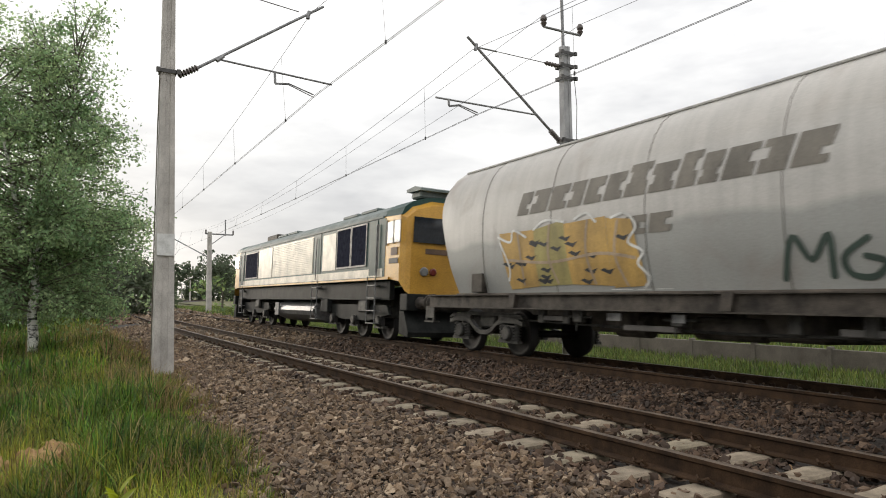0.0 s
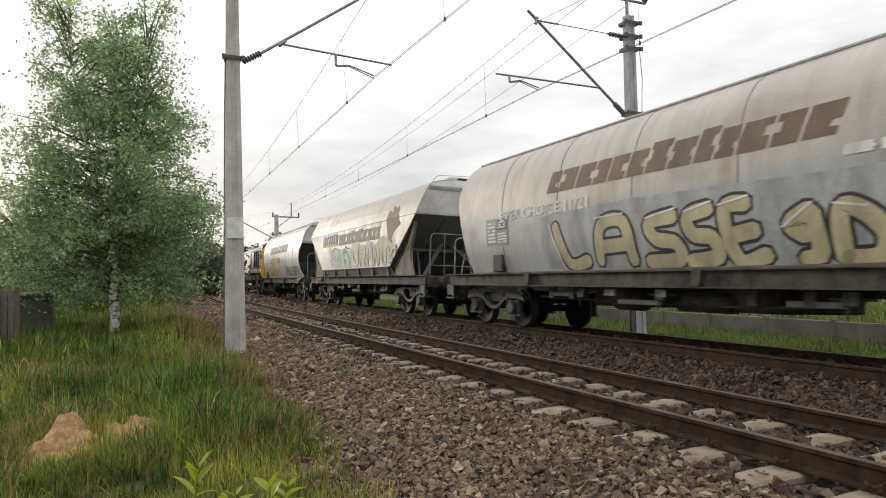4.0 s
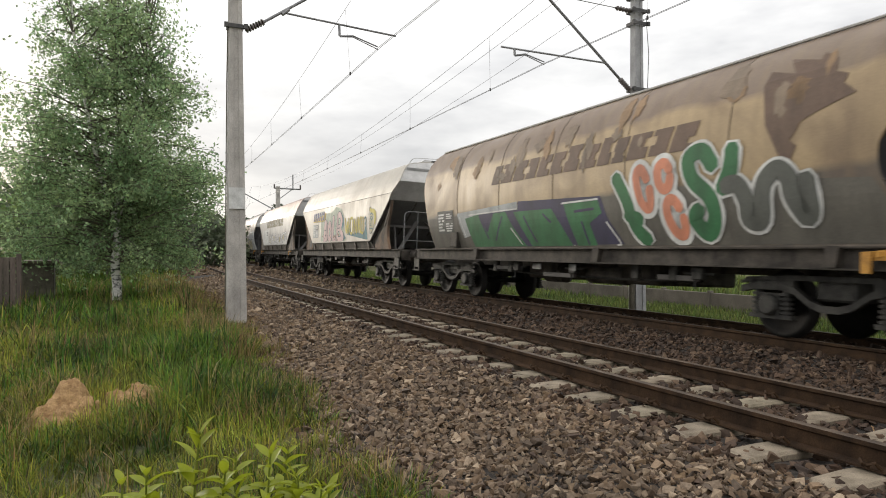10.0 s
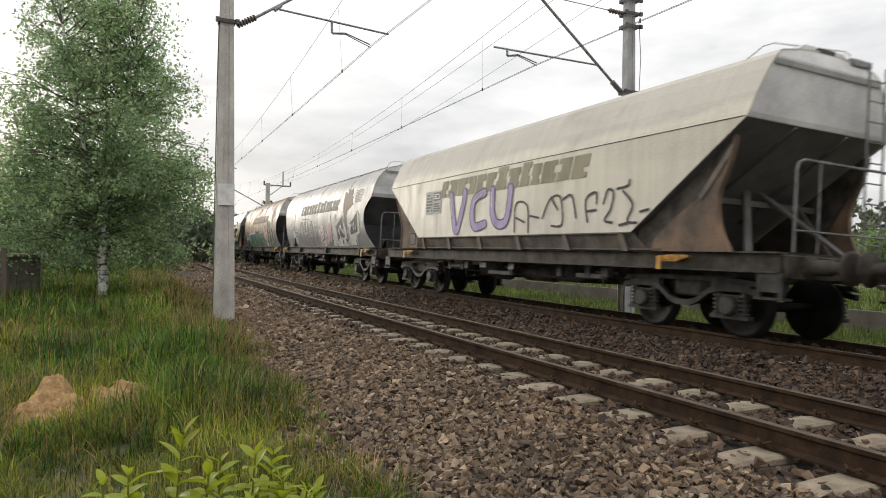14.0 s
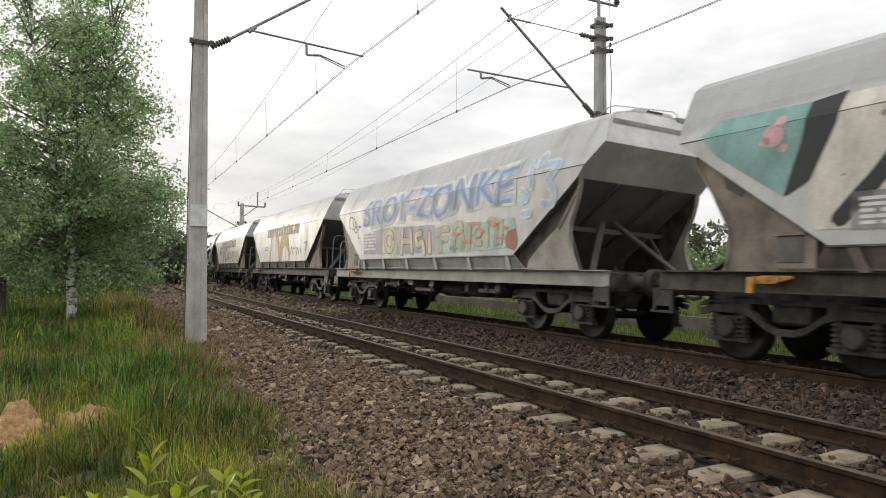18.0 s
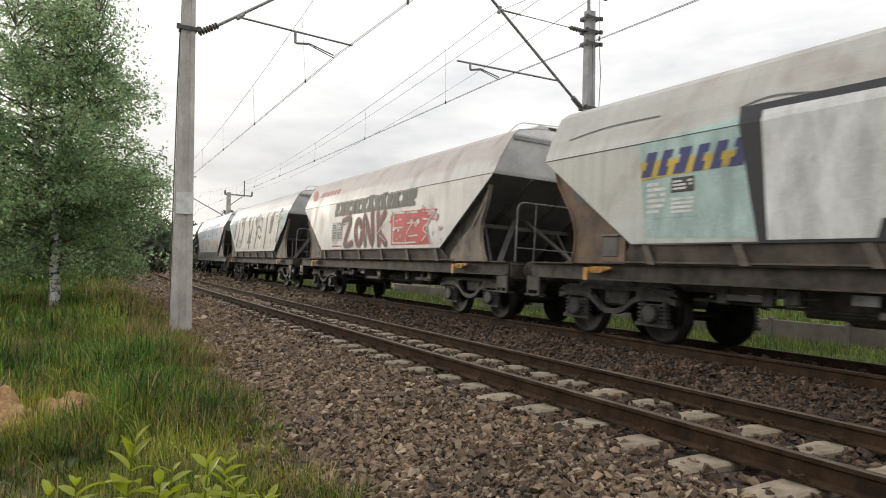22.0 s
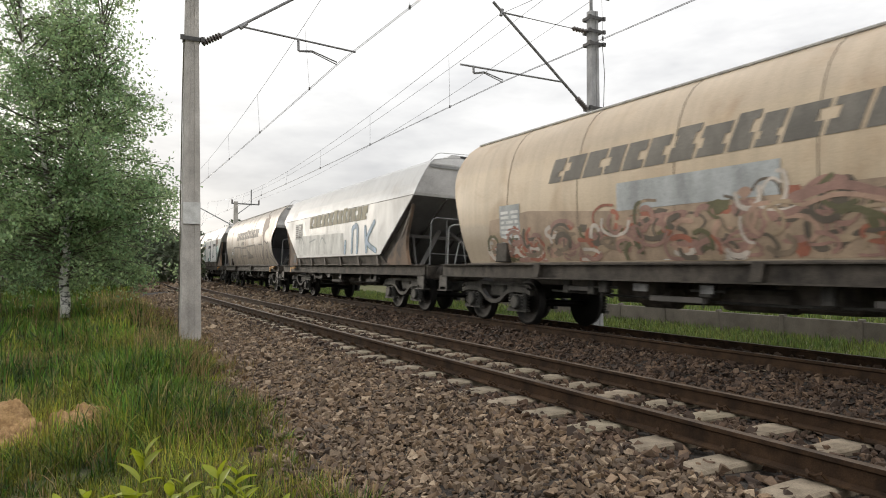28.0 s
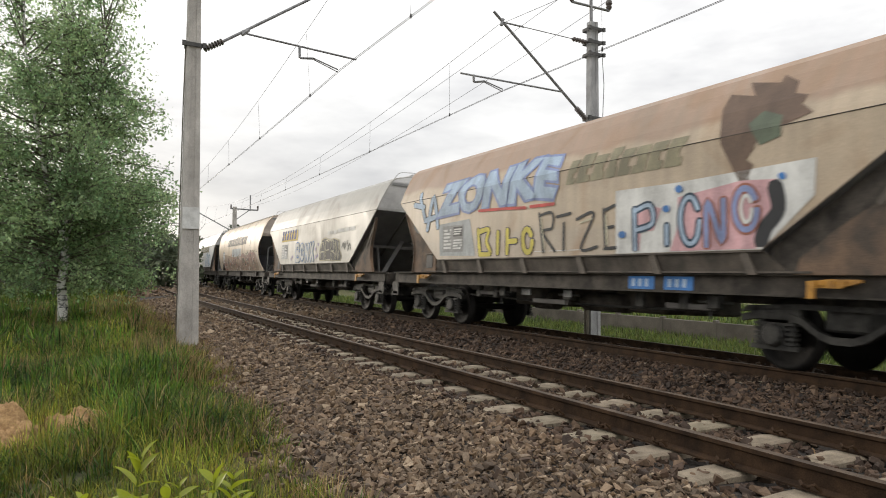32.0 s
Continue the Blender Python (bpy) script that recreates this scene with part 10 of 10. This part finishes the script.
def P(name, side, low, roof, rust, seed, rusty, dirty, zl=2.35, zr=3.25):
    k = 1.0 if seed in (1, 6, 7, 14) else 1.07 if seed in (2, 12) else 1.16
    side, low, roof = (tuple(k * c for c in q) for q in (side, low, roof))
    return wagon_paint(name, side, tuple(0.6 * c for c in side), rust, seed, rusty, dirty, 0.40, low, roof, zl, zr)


RB, RO = (0.16, 0.09, 0.055), (0.30, 0.17, 0.08)
WAGONS = []
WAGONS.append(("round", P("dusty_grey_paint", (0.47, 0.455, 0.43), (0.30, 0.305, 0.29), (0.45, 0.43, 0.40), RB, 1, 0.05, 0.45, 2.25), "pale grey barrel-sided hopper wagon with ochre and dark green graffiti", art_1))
WAGONS.append(("flat", P("dusty_beige_paint", (0.46, 0.43, 0.375), (0.50, 0.47, 0.41), (0.40, 0.37, 0.33), RB, 2, 0.15, 0.45, 2.2), "dusty beige hopper wagon with pastel graffiti along its side", art_2))
WAGONS.append(("round", P("brown_dusted_grey_paint", (0.40, 0.36, 0.32), (0.33, 0.34, 0.34), (0.40, 0.37, 0.34), RB, 3, 0.2, 0.5, 2.5), "brown-dusted grey barrel-sided hopper wagon with straw-yellow graffiti", art_3))
WAGONS.append(("flat", P("rusty_roofed_white_paint", (0.50, 0.48, 0.45), (0.47, 0.46, 0.45), (0.27, 0.17, 0.13), RB, 4, 0.25, 0.45, 2.0, 3.32), "whitish hopper wagon with a rusty brown roof and outlined graffiti", art_4))
WAGONS.append(("flat", P("warm_beige_paint", (0.48, 0.44, 0.37), (0.50, 0.46, 0.40), (0.40, 0.37, 0.32), RB, 5, 0.1, 0.4, 2.0), "warm beige hopper wagon with pink, yellow and blue graffiti", art_5))
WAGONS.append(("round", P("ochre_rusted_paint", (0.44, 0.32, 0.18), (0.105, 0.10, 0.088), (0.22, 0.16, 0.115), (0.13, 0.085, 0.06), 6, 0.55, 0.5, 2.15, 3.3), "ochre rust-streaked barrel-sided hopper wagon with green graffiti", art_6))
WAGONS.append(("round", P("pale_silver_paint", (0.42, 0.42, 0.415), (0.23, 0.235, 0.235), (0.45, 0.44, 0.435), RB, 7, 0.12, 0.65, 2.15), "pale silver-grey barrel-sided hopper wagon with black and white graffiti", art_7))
WAGONS.append(("flat", P("cream_paint", (0.52, 0.49, 0.41), (0.54, 0.51, 0.44), (0.42, 0.39, 0.34), RB, 8, 0.08, 0.4, 2.0), "cream hopper wagon with lilac graffiti letters", art_8))
WAGONS.append(("flat", P("light_grey_paint", (0.44, 0.435, 0.425), (0.48, 0.475, 0.46), (0.37, 0.37, 0.365), RB, 9, 0.1, 0.45, 2.4), "light grey hopper wagon with a rounded white and orange graffito", art_9))
WAGONS.append(("flat", P("mid_grey_paint", (0.42, 0.425, 0.425), (0.44, 0.445, 0.445), (0.38, 0.385, 0.385), RB, 10, 0.1, 0.5, 2.0), "grey hopper wagon with blue and white graffiti letters", art_10))
WAGONS.append(("flat", P("slate_grey_paint", (0.42, 0.42, 0.41), (0.44, 0.44, 0.42), (0.31, 0.315, 0.32), RB, 11, 0.1, 0.45, 2.0), "grey-roofed hopper wagon with huge black and white graffiti", art_11))
WAGONS.append(("flat", P("pale_rose_grey_paint", (0.50, 0.49, 0.465), (0.50, 0.49, 0.475), (0.44, 0.39, 0.365), RB, 12, 0.2, 0.4, 2.0, 3.35), "pale hopper wagon with red and black graffiti letters", art_12))
WAGONS.append(("flat", P("pale_green_grey_paint", (0.42, 0.42, 0.385), (0.44, 0.46, 0.43), (0.37, 0.36, 0.33), RB, 13, 0.1, 0.45, 2.0), "pale green-grey hopper wagon with blocky white graffiti", art_13))
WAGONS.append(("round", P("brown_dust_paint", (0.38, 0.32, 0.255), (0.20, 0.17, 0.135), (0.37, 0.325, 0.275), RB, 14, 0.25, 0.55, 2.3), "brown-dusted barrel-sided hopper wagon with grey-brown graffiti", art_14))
WAGONS.append(("flat", P("white_paint", (0.55, 0.555, 0.55), (0.55, 0.55, 0.54), (0.46, 0.46, 0.455), RB, 15, 0.05, 0.35, 2.0), "white hopper wagon with pale blue graffiti", art_15))
WAGONS.append(("round", P("tan_paint", (0.50, 0.40, 0.28), (0.38, 0.31, 0.23), (0.46, 0.37, 0.27), (0.30, 0.17, 0.08), 16, 0.25, 0.4, 2.1), "tan barrel-sided hopper wagon with tangled red-brown graffiti", art_16))
WAGONS.append(("flat", P("grey_beige_paint", (0.40, 0.385, 0.34), (0.42, 0.40, 0.35), (0.35, 0.34, 0.31), RB, 17, 0.08, 0.4, 2.0), "grey-beige hopper wagon with white and black graffiti", art_17))
WAGONS.append(("flat", P("rust_tan_paint", (0.43, 0.345, 0.25), (0.40, 0.335, 0.26), (0.33, 0.225, 0.16), RO, 18, 0.35, 0.5, 2.0, 3.3), "rust-tan hopper wagon crowded with blue, pink and white graffiti", art_18))


def decorate(w, kind, art, i):
    art(w, kind)
    if kind == "flat":
        part("side_seam", cached("seam", lambda: mesh_of("side_seam", rods([((-1.533, -6.68, 3.065), (-1.533, 6.68, 3.065))], 0.007, 5), M_UNDER)), None, w)
    small_print(w, kind, M_WHITE, 0.4, -0.9, *((1.64, 1.66) if kind == "flat" else (1.30, 1.32)), 1, 1, i)


# ---------------------------------------------------------------- locomotive
M_LOCO_GREEN = surface("dark_green_paint", (0.020, 0.050, 0.045), (0.042, 0.085, 0.077), 1.2, 0.5, 0.0, 0.03, 30)
M_LOCO_YELLOW = surface("loco_yellow_paint", (0.42, 0.22, 0.03), (0.60, 0.33, 0.05), 1.2, 0.45, 0.0, 0.03, 30)
M_LOCO_SILVER = surface("bright_ribbed_panel", (0.30, 0.285, 0.24), (0.56, 0.525, 0.44), 1.5, 0.5, 0.2, 0.05, 30)
M_LOCO_ROOF = surface("grey_green_roof", (0.10, 0.125, 0.12), (0.20, 0.23, 0.22), 1.5, 0.6, 0.0, 0.1, 30)
M_GRILLE = surface("dark_blue_grille", (0.010, 0.012, 0.024), (0.026, 0.03, 0.05), 6, 1.0, 0.0, 0.5, 90)
M_DARKSIDE = surface("sooty_black_side", (0.010, 0.011, 0.011), (0.03, 0.032, 0.03), 2.5, 0.6, 0.0, 0.1, 30)
for m_dull, v_dull in ((M_GRILLE, 0.05), (M_LOCO_GREEN, 0.12), (M_LOCO_ROOF, 0.25), (M_DARKSIDE, 0.1)):
    m_dull.node_tree.nodes["Principled BSDF"].inputs["Specular IOR Level"].default_value = v_dull
M_CABPANE = surface("sky_lit_cab_pane", (0.42, 0.42, 0.40), (0.62, 0.62, 0.60), 1.5, 0.12, 0.8, 0, 30)
M_LAMP_RED = spray("red_lamp_glass", (0.16, 0.03, 0.025), 0.2)
M_LAMP_CLEAR = spray("clear_lamp_glass", (0.22, 0.22, 0.21), 0.15)
LOCO_SECTION = ((1.32, 1.72), (1.32, 3.36), (1.22, 3.56), (0.98, 3.72), (0.6, 3.83), (0.2, 3.87))


def hull(section, y0, y1):
    bm = bmesh.new()
    full = [(-x, z) for x, z in section] + [(x, z) for x, z in section[::-1]]
    ends = []
    for y in (y0, y1):
        ends.append([bm.verts.new((x, y, z)) for x, z in full])
    n = len(full)
    for i in range(n):
        j = (i + 1) % n
        bm.faces.new((ends[0][i], ends[0][j], ends[1][j], ends[1][i]))
    bm.faces.new(ends[0])
    bm.faces.new(ends[1][::-1])
    bmesh.ops.recalc_face_normals(bm, faces=bm.faces)
    return bm


def side_panel(root, name, material, y0, y1, z0, z1, label="", depth=0.012, both=True, frame_material=None):
    for s in ((-1, 1) if both else (-1,)):
        x0, x1 = sorted((s * 1.322, s * (1.322 + depth)))
        p = part(name, box(x0, x1, min(y0, y1), max(y0, y1), z0, z1, 0.004), material, root, label)
        if frame_material:
            a, b = min(y0, y1), max(y0, y1)
            for q in ((a - 0.05, a, z0 - 0.05, z1 + 0.05), (b, b + 0.05, z0 - 0.05, z1 + 0.05), (a, b, z0 - 0.05, z0), (a, b, z1, z1 + 0.05)):
                part("panel_frame", box(*sorted((s * 1.322, s * (1.322 + depth + 0.012))), *q), frame_material, p)


def loco_cab(root, s):
    """One driving cab: yellow nose, windscreen, lamps, buffers, plough."""
    def yy(a):
        return s * a
    bm = bmesh.new()
    secs = [(8.55, 1.32, 1.72, 3.36, 3.84), (9.55, 1.31, 1.60, 3.34, 3.80), (9.82, 1.25, 1.35, 3.24, 3.64), (9.93, 1.16, 1.25, 2.60, 2.72)]
    rings = []
    for y, wd, z0, ze, zt in secs:
        rings.append([bm.verts.new((x, yy(y), z)) for x, z in ((-wd, z0), (-wd, (z0 + ze) / 2), (-wd, ze), (-wd * 0.78, (ze + zt) / 2 + 0.03), (-wd * 0.35, zt), (wd * 0.35, zt), (wd * 0.78, (ze + zt) / 2 + 0.03), (wd, ze), (wd, (z0 + ze) / 2), (wd, z0))])
    for a, b in zip(rings[:-1], rings[1:]):
        for i in range(10):
            j = (i + 1) % 10
            bm.faces.new((a[i], a[j], b[j], b[i]))
    bm.faces.new(rings[-1] if s > 0 else rings[-1][::-1])
    bmesh.ops.recalc_face_normals(bm, faces=bm.faces)
    cab = part("cab", bm, M_LOCO_YELLOW, root, "glossy yellow driving cab")
    part("cab_roof", hull(((1.31, 3.34), (1.22, 3.56), (0.98, 3.73), (0.6, 3.845), (0.2, 3.885)), *sorted((yy(8.5), yy(9.62)))), M_LOCO_GREEN, cab, "dark green cab roof")
    for x in (-1, 1):
        part("cab_side", box(*sorted((x * 1.30, x * 1.326)), *sorted((yy(8.2), yy(8.68))), 1.74, 3.34), M_LOCO_GREEN, cab, "dark green rear part of the cab side")
    part("windscreen", plate4((-1.14, yy(9.985), 2.60), (1.14, yy(9.985), 2.60), (1.08, yy(9.90), 3.28), (-1.08, yy(9.90), 3.28), 0.02), M_GLASS, cab, "dark windscreen")
    for x in (-0.78, 0.78):
        part("headlight", cached(("hl", s), lambda: mesh_of("headlight", lathe([(0, 0.12), (s * 0.03, 0.12), (s * 0.045, 0.09)], "y", 14), M_LAMP_CLEAR)), None, cab, "round clear headlight").location = (x, yy(9.935), 1.86)
        part("tail_light", cached(("tl", s), lambda: mesh_of("tail_light", lathe([(0, 0.1), (s * 0.03, 0.1), (s * 0.045, 0.07)], "y", 14), M_LAMP_RED)), None, cab, "round red tail light").location = (x * 0.66, yy(9.935), 1.86)
    part("marker_light", cached(("ml", s), lambda: mesh_of("marker_light", lathe([(0, 0.08), (s * 0.04, 0.07)], "y", 12), M_LAMP_CLEAR)), None, cab).location = (0, yy(9.935), 2.3)
    part("company_mark", box(-0.75, 0.75, *sorted((yy(9.933), yy(9.942))), 2.32, 2.46), M_MARK_BROWN, cab, "faded company mark in plain blocks")
    part("buffer_beam", box(-1.25, 1.25, *sorted((yy(9.55), yy(9.98))), 0.85, 1.28, 0.02), M_DARKSIDE, root)
    part("snow_plough", slab([(yy(9.45), 0.25), (yy(9.95), 0.18), (yy(9.99), 0.30), (yy(9.7), 0.84), (yy(9.45), 0.84)], -1.2, 1.2), M_DARKSIDE, root, "black snow plough")
    for x in (-0.875, 0.875):
        b = part("buffer", CACHE["buffer"], None, root, "round black side buffer")
        b.matrix_local = pose(x, yy(10.0), 1.05, 0, 0, 0 if s > 0 else 180)
    for x in (-1, 1):
        side = part("cab_window", box(*sorted((x * 1.305, x * 1.335)), *sorted((yy(8.80), yy(9.60))), 2.62, 3.22, 0.01), M_CABPANE, cab, "pale reflecting cab side window")
        part("window_frame", box(*sorted((x * 1.31, x * 1.345)), *sorted((yy(9.19), yy(9.22))), 2.60, 3.24), M_BLACK, side)
        part("window_frame", box(*sorted((x * 1.31, x * 1.345)), *sorted((yy(8.74), yy(8.80))), 2.58, 3.26), M_BLACK, side)
        part("handrail", rods([((x * 1.36, yy(8.25), 1.75), (x * 1.36, yy(8.25), 3.2))], 0.018, 6), M_RAILING, root)
        part("cab_door", box(*sorted((x * 1.322, x * 1.338)), *sorted((yy(7.62), yy(8.15))), 1.78, 3.34, 0.006), M_LOCO_GREEN, root, "green cab door")
        part("cab_steps", steps_bm(x, yy(7.9)), M_RAILING, root, "cab entry steps with handrails")


def steps_bm(x, y):
    bm = bmesh.new()
    for dy in (-0.28, 0.28):
        add_rod(bm, (x * 1.36, y + dy, 0.45), (x * 1.36, y + dy, 1.75), 0.016)
    for z in (0.45, 0.8, 1.15, 1.5):
        add_box(bm, *sorted((x * 1.2, x * 1.38)), y - 0.28, y + 0.28, z, z + 0.03)
    return bm


def locomotive(sets):
    root = thing("diesel_locomotive", pose(0, 0, 0), "dark green and yellow diesel locomotive heading the train", "locomotive")
    part("body_shell", hull(((1.32, 1.72), (1.32, 3.36), (1.24, 3.5), (0.2, 3.5)), -8.55, 8.55), M_LOCO_GREEN, root, "glossy dark green body side")
    part("roof", hull(((1.30, 3.40), (1.21, 3.56), (0.98, 3.72), (0.6, 3.83), (0.2, 3.87)), -8.55, 8.55), M_LOCO_ROOF, root, "grey-green curved roof")
    for s in (-1, 1):
        loco_cab(root, s)
        part("roof_edge", box(*sorted((s * 1.30, s * 1.345)), -8.5, 8.5, 3.36, 3.42), M_LOCO_ROOF, root)
        part("side_stripe", box(*sorted((s * 1.322, s * 1.336)), -8.55, 8.55, 1.74, 1.97), M_LOCO_SILVER, root, "pale stripe above the sill")
        part("lower_sill", box(*sorted((s * 1.25, s * 1.36)), -9.0, 9.0, 1.66, 1.72), M_LOCO_YELLOW, root, "thin yellow sill line")
        part("engine_skirt", box(*sorted((s * 1.05, s * 1.2)), -8.8, 8.8, 1.12, 1.62), M_DARKSIDE, root)
    # panels along the side, from the cab beside the wagons to the leading cab
    side_panel(root, "radiator_grille", M_GRILLE, -7.35, -6.25, 2.12, 3.28, "dark radiator grille", frame_material=M_RAILING)
    side_panel(root, "radiator_grille", M_GRILLE, -6.12, -5.0, 2.12, 3.28, "dark radiator grille", frame_material=M_RAILING)
    side_panel(root, "access_panel", M_LOCO_SILVER, -4.85, -3.6, 2.05, 3.25, "pale metal access panel")
    side_panel(root, "engine_door", M_LOCO_GREEN, -3.4, -2.75, 1.85, 3.34, "green engine-room door")
    side_panel(root, "access_panel", M_LOCO_SILVER, 2.7, 4.9, 2.02, 3.28, "pale metal access panel")
    side_panel(root, "intake_grille", M_GRILLE, 5.1, 7.3, 2.1, 3.2, "dark intake grille", frame_material=M_RAILING)
    for s in (-1, 1):
        rib = part("ribbed_panel", box(*sorted((s * 1.322, s * 1.33)), -2.6, 2.6, 2.02, 3.3), M_LOCO_SILVER, root, "bright ribbed metal panel")
        for i in range(18):
            z = 2.05 + i * 0.069
            part("rib", box(*sorted((s * 1.33, s * 1.345)), -2.58, 2.58, z, z + 0.04), M_LOCO_SILVER, rib)
        part("number_bars", box(*sorted((s * 1.322, s * 1.33)), -9.5, -8.95, 2.08, 2.22), M_BLACK, root)
        part("company_emblem", box(*sorted((s * 1.322, s * 1.33)), -9.45, -9.05, 2.30, 2.50), M_MARK_BROWN, root)
        for y in (-8.2, -3.05, 7.6):
            part("handrail", rods([((s * 1.37, y, 1.78), (s * 1.37, y, 3.2))], 0.016, 6), M_RAILING, root)
        part("ladder", steps_bm(s, -3.0), M_RAILING, root)
    tank = lathe([(-2.5, 0.3), (-2.45, 0.62), (2.45, 0.62), (2.5, 0.3)], "y", 18)
    for v in tank.verts:
        v.co.z = 0.72 + v.co.z * 0.72
        v.co.x *= 1.95
    part("fuel_tank", tank, M_STEEL, root, "big grey fuel tank under the frame")
    part("tank_gauge", box(-1.24, -1.2, 1.7, 2.2, 0.5, 1.0), M_RAILING, root)
    part("exhaust_box", box(-0.5, 0.5, 5.2, 6.9, 3.84, 4.12, 0.05), M_UNDER, root, "sooty exhaust box on the roof")
    part("cooler_box", box(-0.75, 0.75, -9.55, -9.0, 3.86, 4.06, 0.04), M_LOCO_ROOF, root, "grey cooling unit on the cab roof")
    part("cooler_hood", slab([(-9.75, 4.02), (-8.9, 4.05), (-8.9, 4.13), (-9.4, 4.17), (-9.75, 4.08)], -0.85, 0.85), M_LOCO_ROOF, root)
    for y in (-6.6, -5.0, 1.5, 3.0):
        part("roof_hatch", box(-0.7, 0.7, y, y + 1.3, 3.82, 3.93, 0.03), M_LOCO_ROOF, root)
    part("frame_sill", box(-0.5, 0.5, -9.5, 9.5, 0.9, 1.3), M_UNDER, root)
    for s in (-1, 1):
        bg = part("bogie", box(-0.95, 0.95, s * 6.1 - 2.3, s * 6.1 + 2.3, 0.62, 0.95, 0.03), M_BOGIE, root, "dark three-axle bogie")
        for x in (-1, 1):
            part("side_frame", slab([(s * 6.1 - 2.5, 0.72), (s * 6.1 - 2.3, 0.98), (s * 6.1 + 2.3, 0.98), (s * 6.1 + 2.5, 0.72), (s * 6.1 + 1.0, 0.52), (s * 6.1 - 1.0, 0.52)], *sorted((x * 1.02, x * 1.1))), M_DARKSIDE, bg)
            for dy in (-1.85, 0, 1.85):
                part("axle_box", CACHE["axle_box"], None, bg).matrix_local = pose(x * 1.05, s * 6.1 + dy, 0.06, 0, 0, 0 if x > 0 else 180)
            part("sand_box", box(*sorted((x * 1.08, x * 1.26)), s * 6.1 + 2.0, s * 6.1 + 2.7, 0.7, 1.15, 0.03), M_DARKSIDE, bg)
            part("brake_cylinder", box(*sorted((x * 1.1, x * 1.24)), s * 6.1 - 1.2, s * 6.1 - 0.6, 0.75, 1.1, 0.04), M_BOGIE, bg)
        for dy in (-1.85, 0, 1.85):
            w = part("wheelset", CACHE["wheelset"], None, bg)
            w.location = (0, s * 6.1 + dy, 0.46)
            sets.append((w, s * 6.1 + dy, 0.46))
    return root


# ---------------------------------------------------------------- the train
SPEED = 8.4483
# place of each joint between vehicles: metres along the line at a time
JOINTS = ((15.30, 0.0), (7.73, 1.0), (10.70, 3.2), (21.55, 6.5), (11.47, 7.2), (11.38, 9.0), (10.89, 10.9), (10.58, 12.8), (9.54, 14.5), (10.99, 16.5), (10.77, 18.3), (10.41, 20.1), (9.94, 21.9), (9.89, 23.7), (9.14, 25.5), (10.76, 27.5), (9.39, 29.2), (9.87, 31.1), (2.68, 32.0))
# small shift of each wagon between its joints
SHIFT = (0.16, 0, -0.1, 0, 0, -0.26, 0.13, 0.21, -0.21, 0, 0, -0.08, 0.21, -0.03, 0.1, -0.1, -0.05, 0)
START = [y - SPEED * t for y, t in JOINTS]
HOODED = (4, 9, 12)
WHEELSETS, RUNNING = [], []
for kind, paint, label, art in WAGONS:
    i = len(RUNNING)
    sets = []
    grey = 2 if i == 9 else 3 if i == 15 else i in (1, 3, 8, 10, 11)
    trim = 0.55 if i == 0 else 0.0  # the leading wagon is a shorter one
    w = round_wagon(paint, label, sets, grey, trim) if kind == "round" else flat_wagon(paint, label, sets, grey, i in HOODED, i not in (3, 9, 16))
    before = set(w.children)
    decorate(w, kind, art, i)
    for ob in w.children:
        if trim and ob not in before:
            ob.location.y += trim
    levers(w, kind == "round", 8.15 - trim if kind == "round" else 7.8, kind == "flat" and i != 4 or i == 6, i in (0, 2, 3, 5, 6, 7, 10, 11, 12, 13, 16, 17))
    if i in (2, 9, 15):
        grab_rails(w, 8.15 if kind == "round" else 7.8)
    middle = (START[i] + START[i + 1]) / 2 if i else START[1] + 8.14 - trim
    RUNNING.append((w, middle + SHIFT[i]))
    WHEELSETS += sets
LOCO_SETS = []
loco = locomotive(LOCO_SETS)
RUNNING.append((loco, START[0] + 10.04))


def motions():
    for w, y0 in RUNNING:
        walk(w, [(t, on_line(FAR_X, y0 + SPEED * t, -0.007)) for t in range(33)])
    for sets in (WHEELSETS, LOCO_SETS):
        for w, y, z in sets:
            rows = []
            for i in range(0, 481):
                t = i / 15
                rows.append((t, pose(0, y, z, -math.degrees(SPEED * t / z))))
            walk(w, rows)


motions()
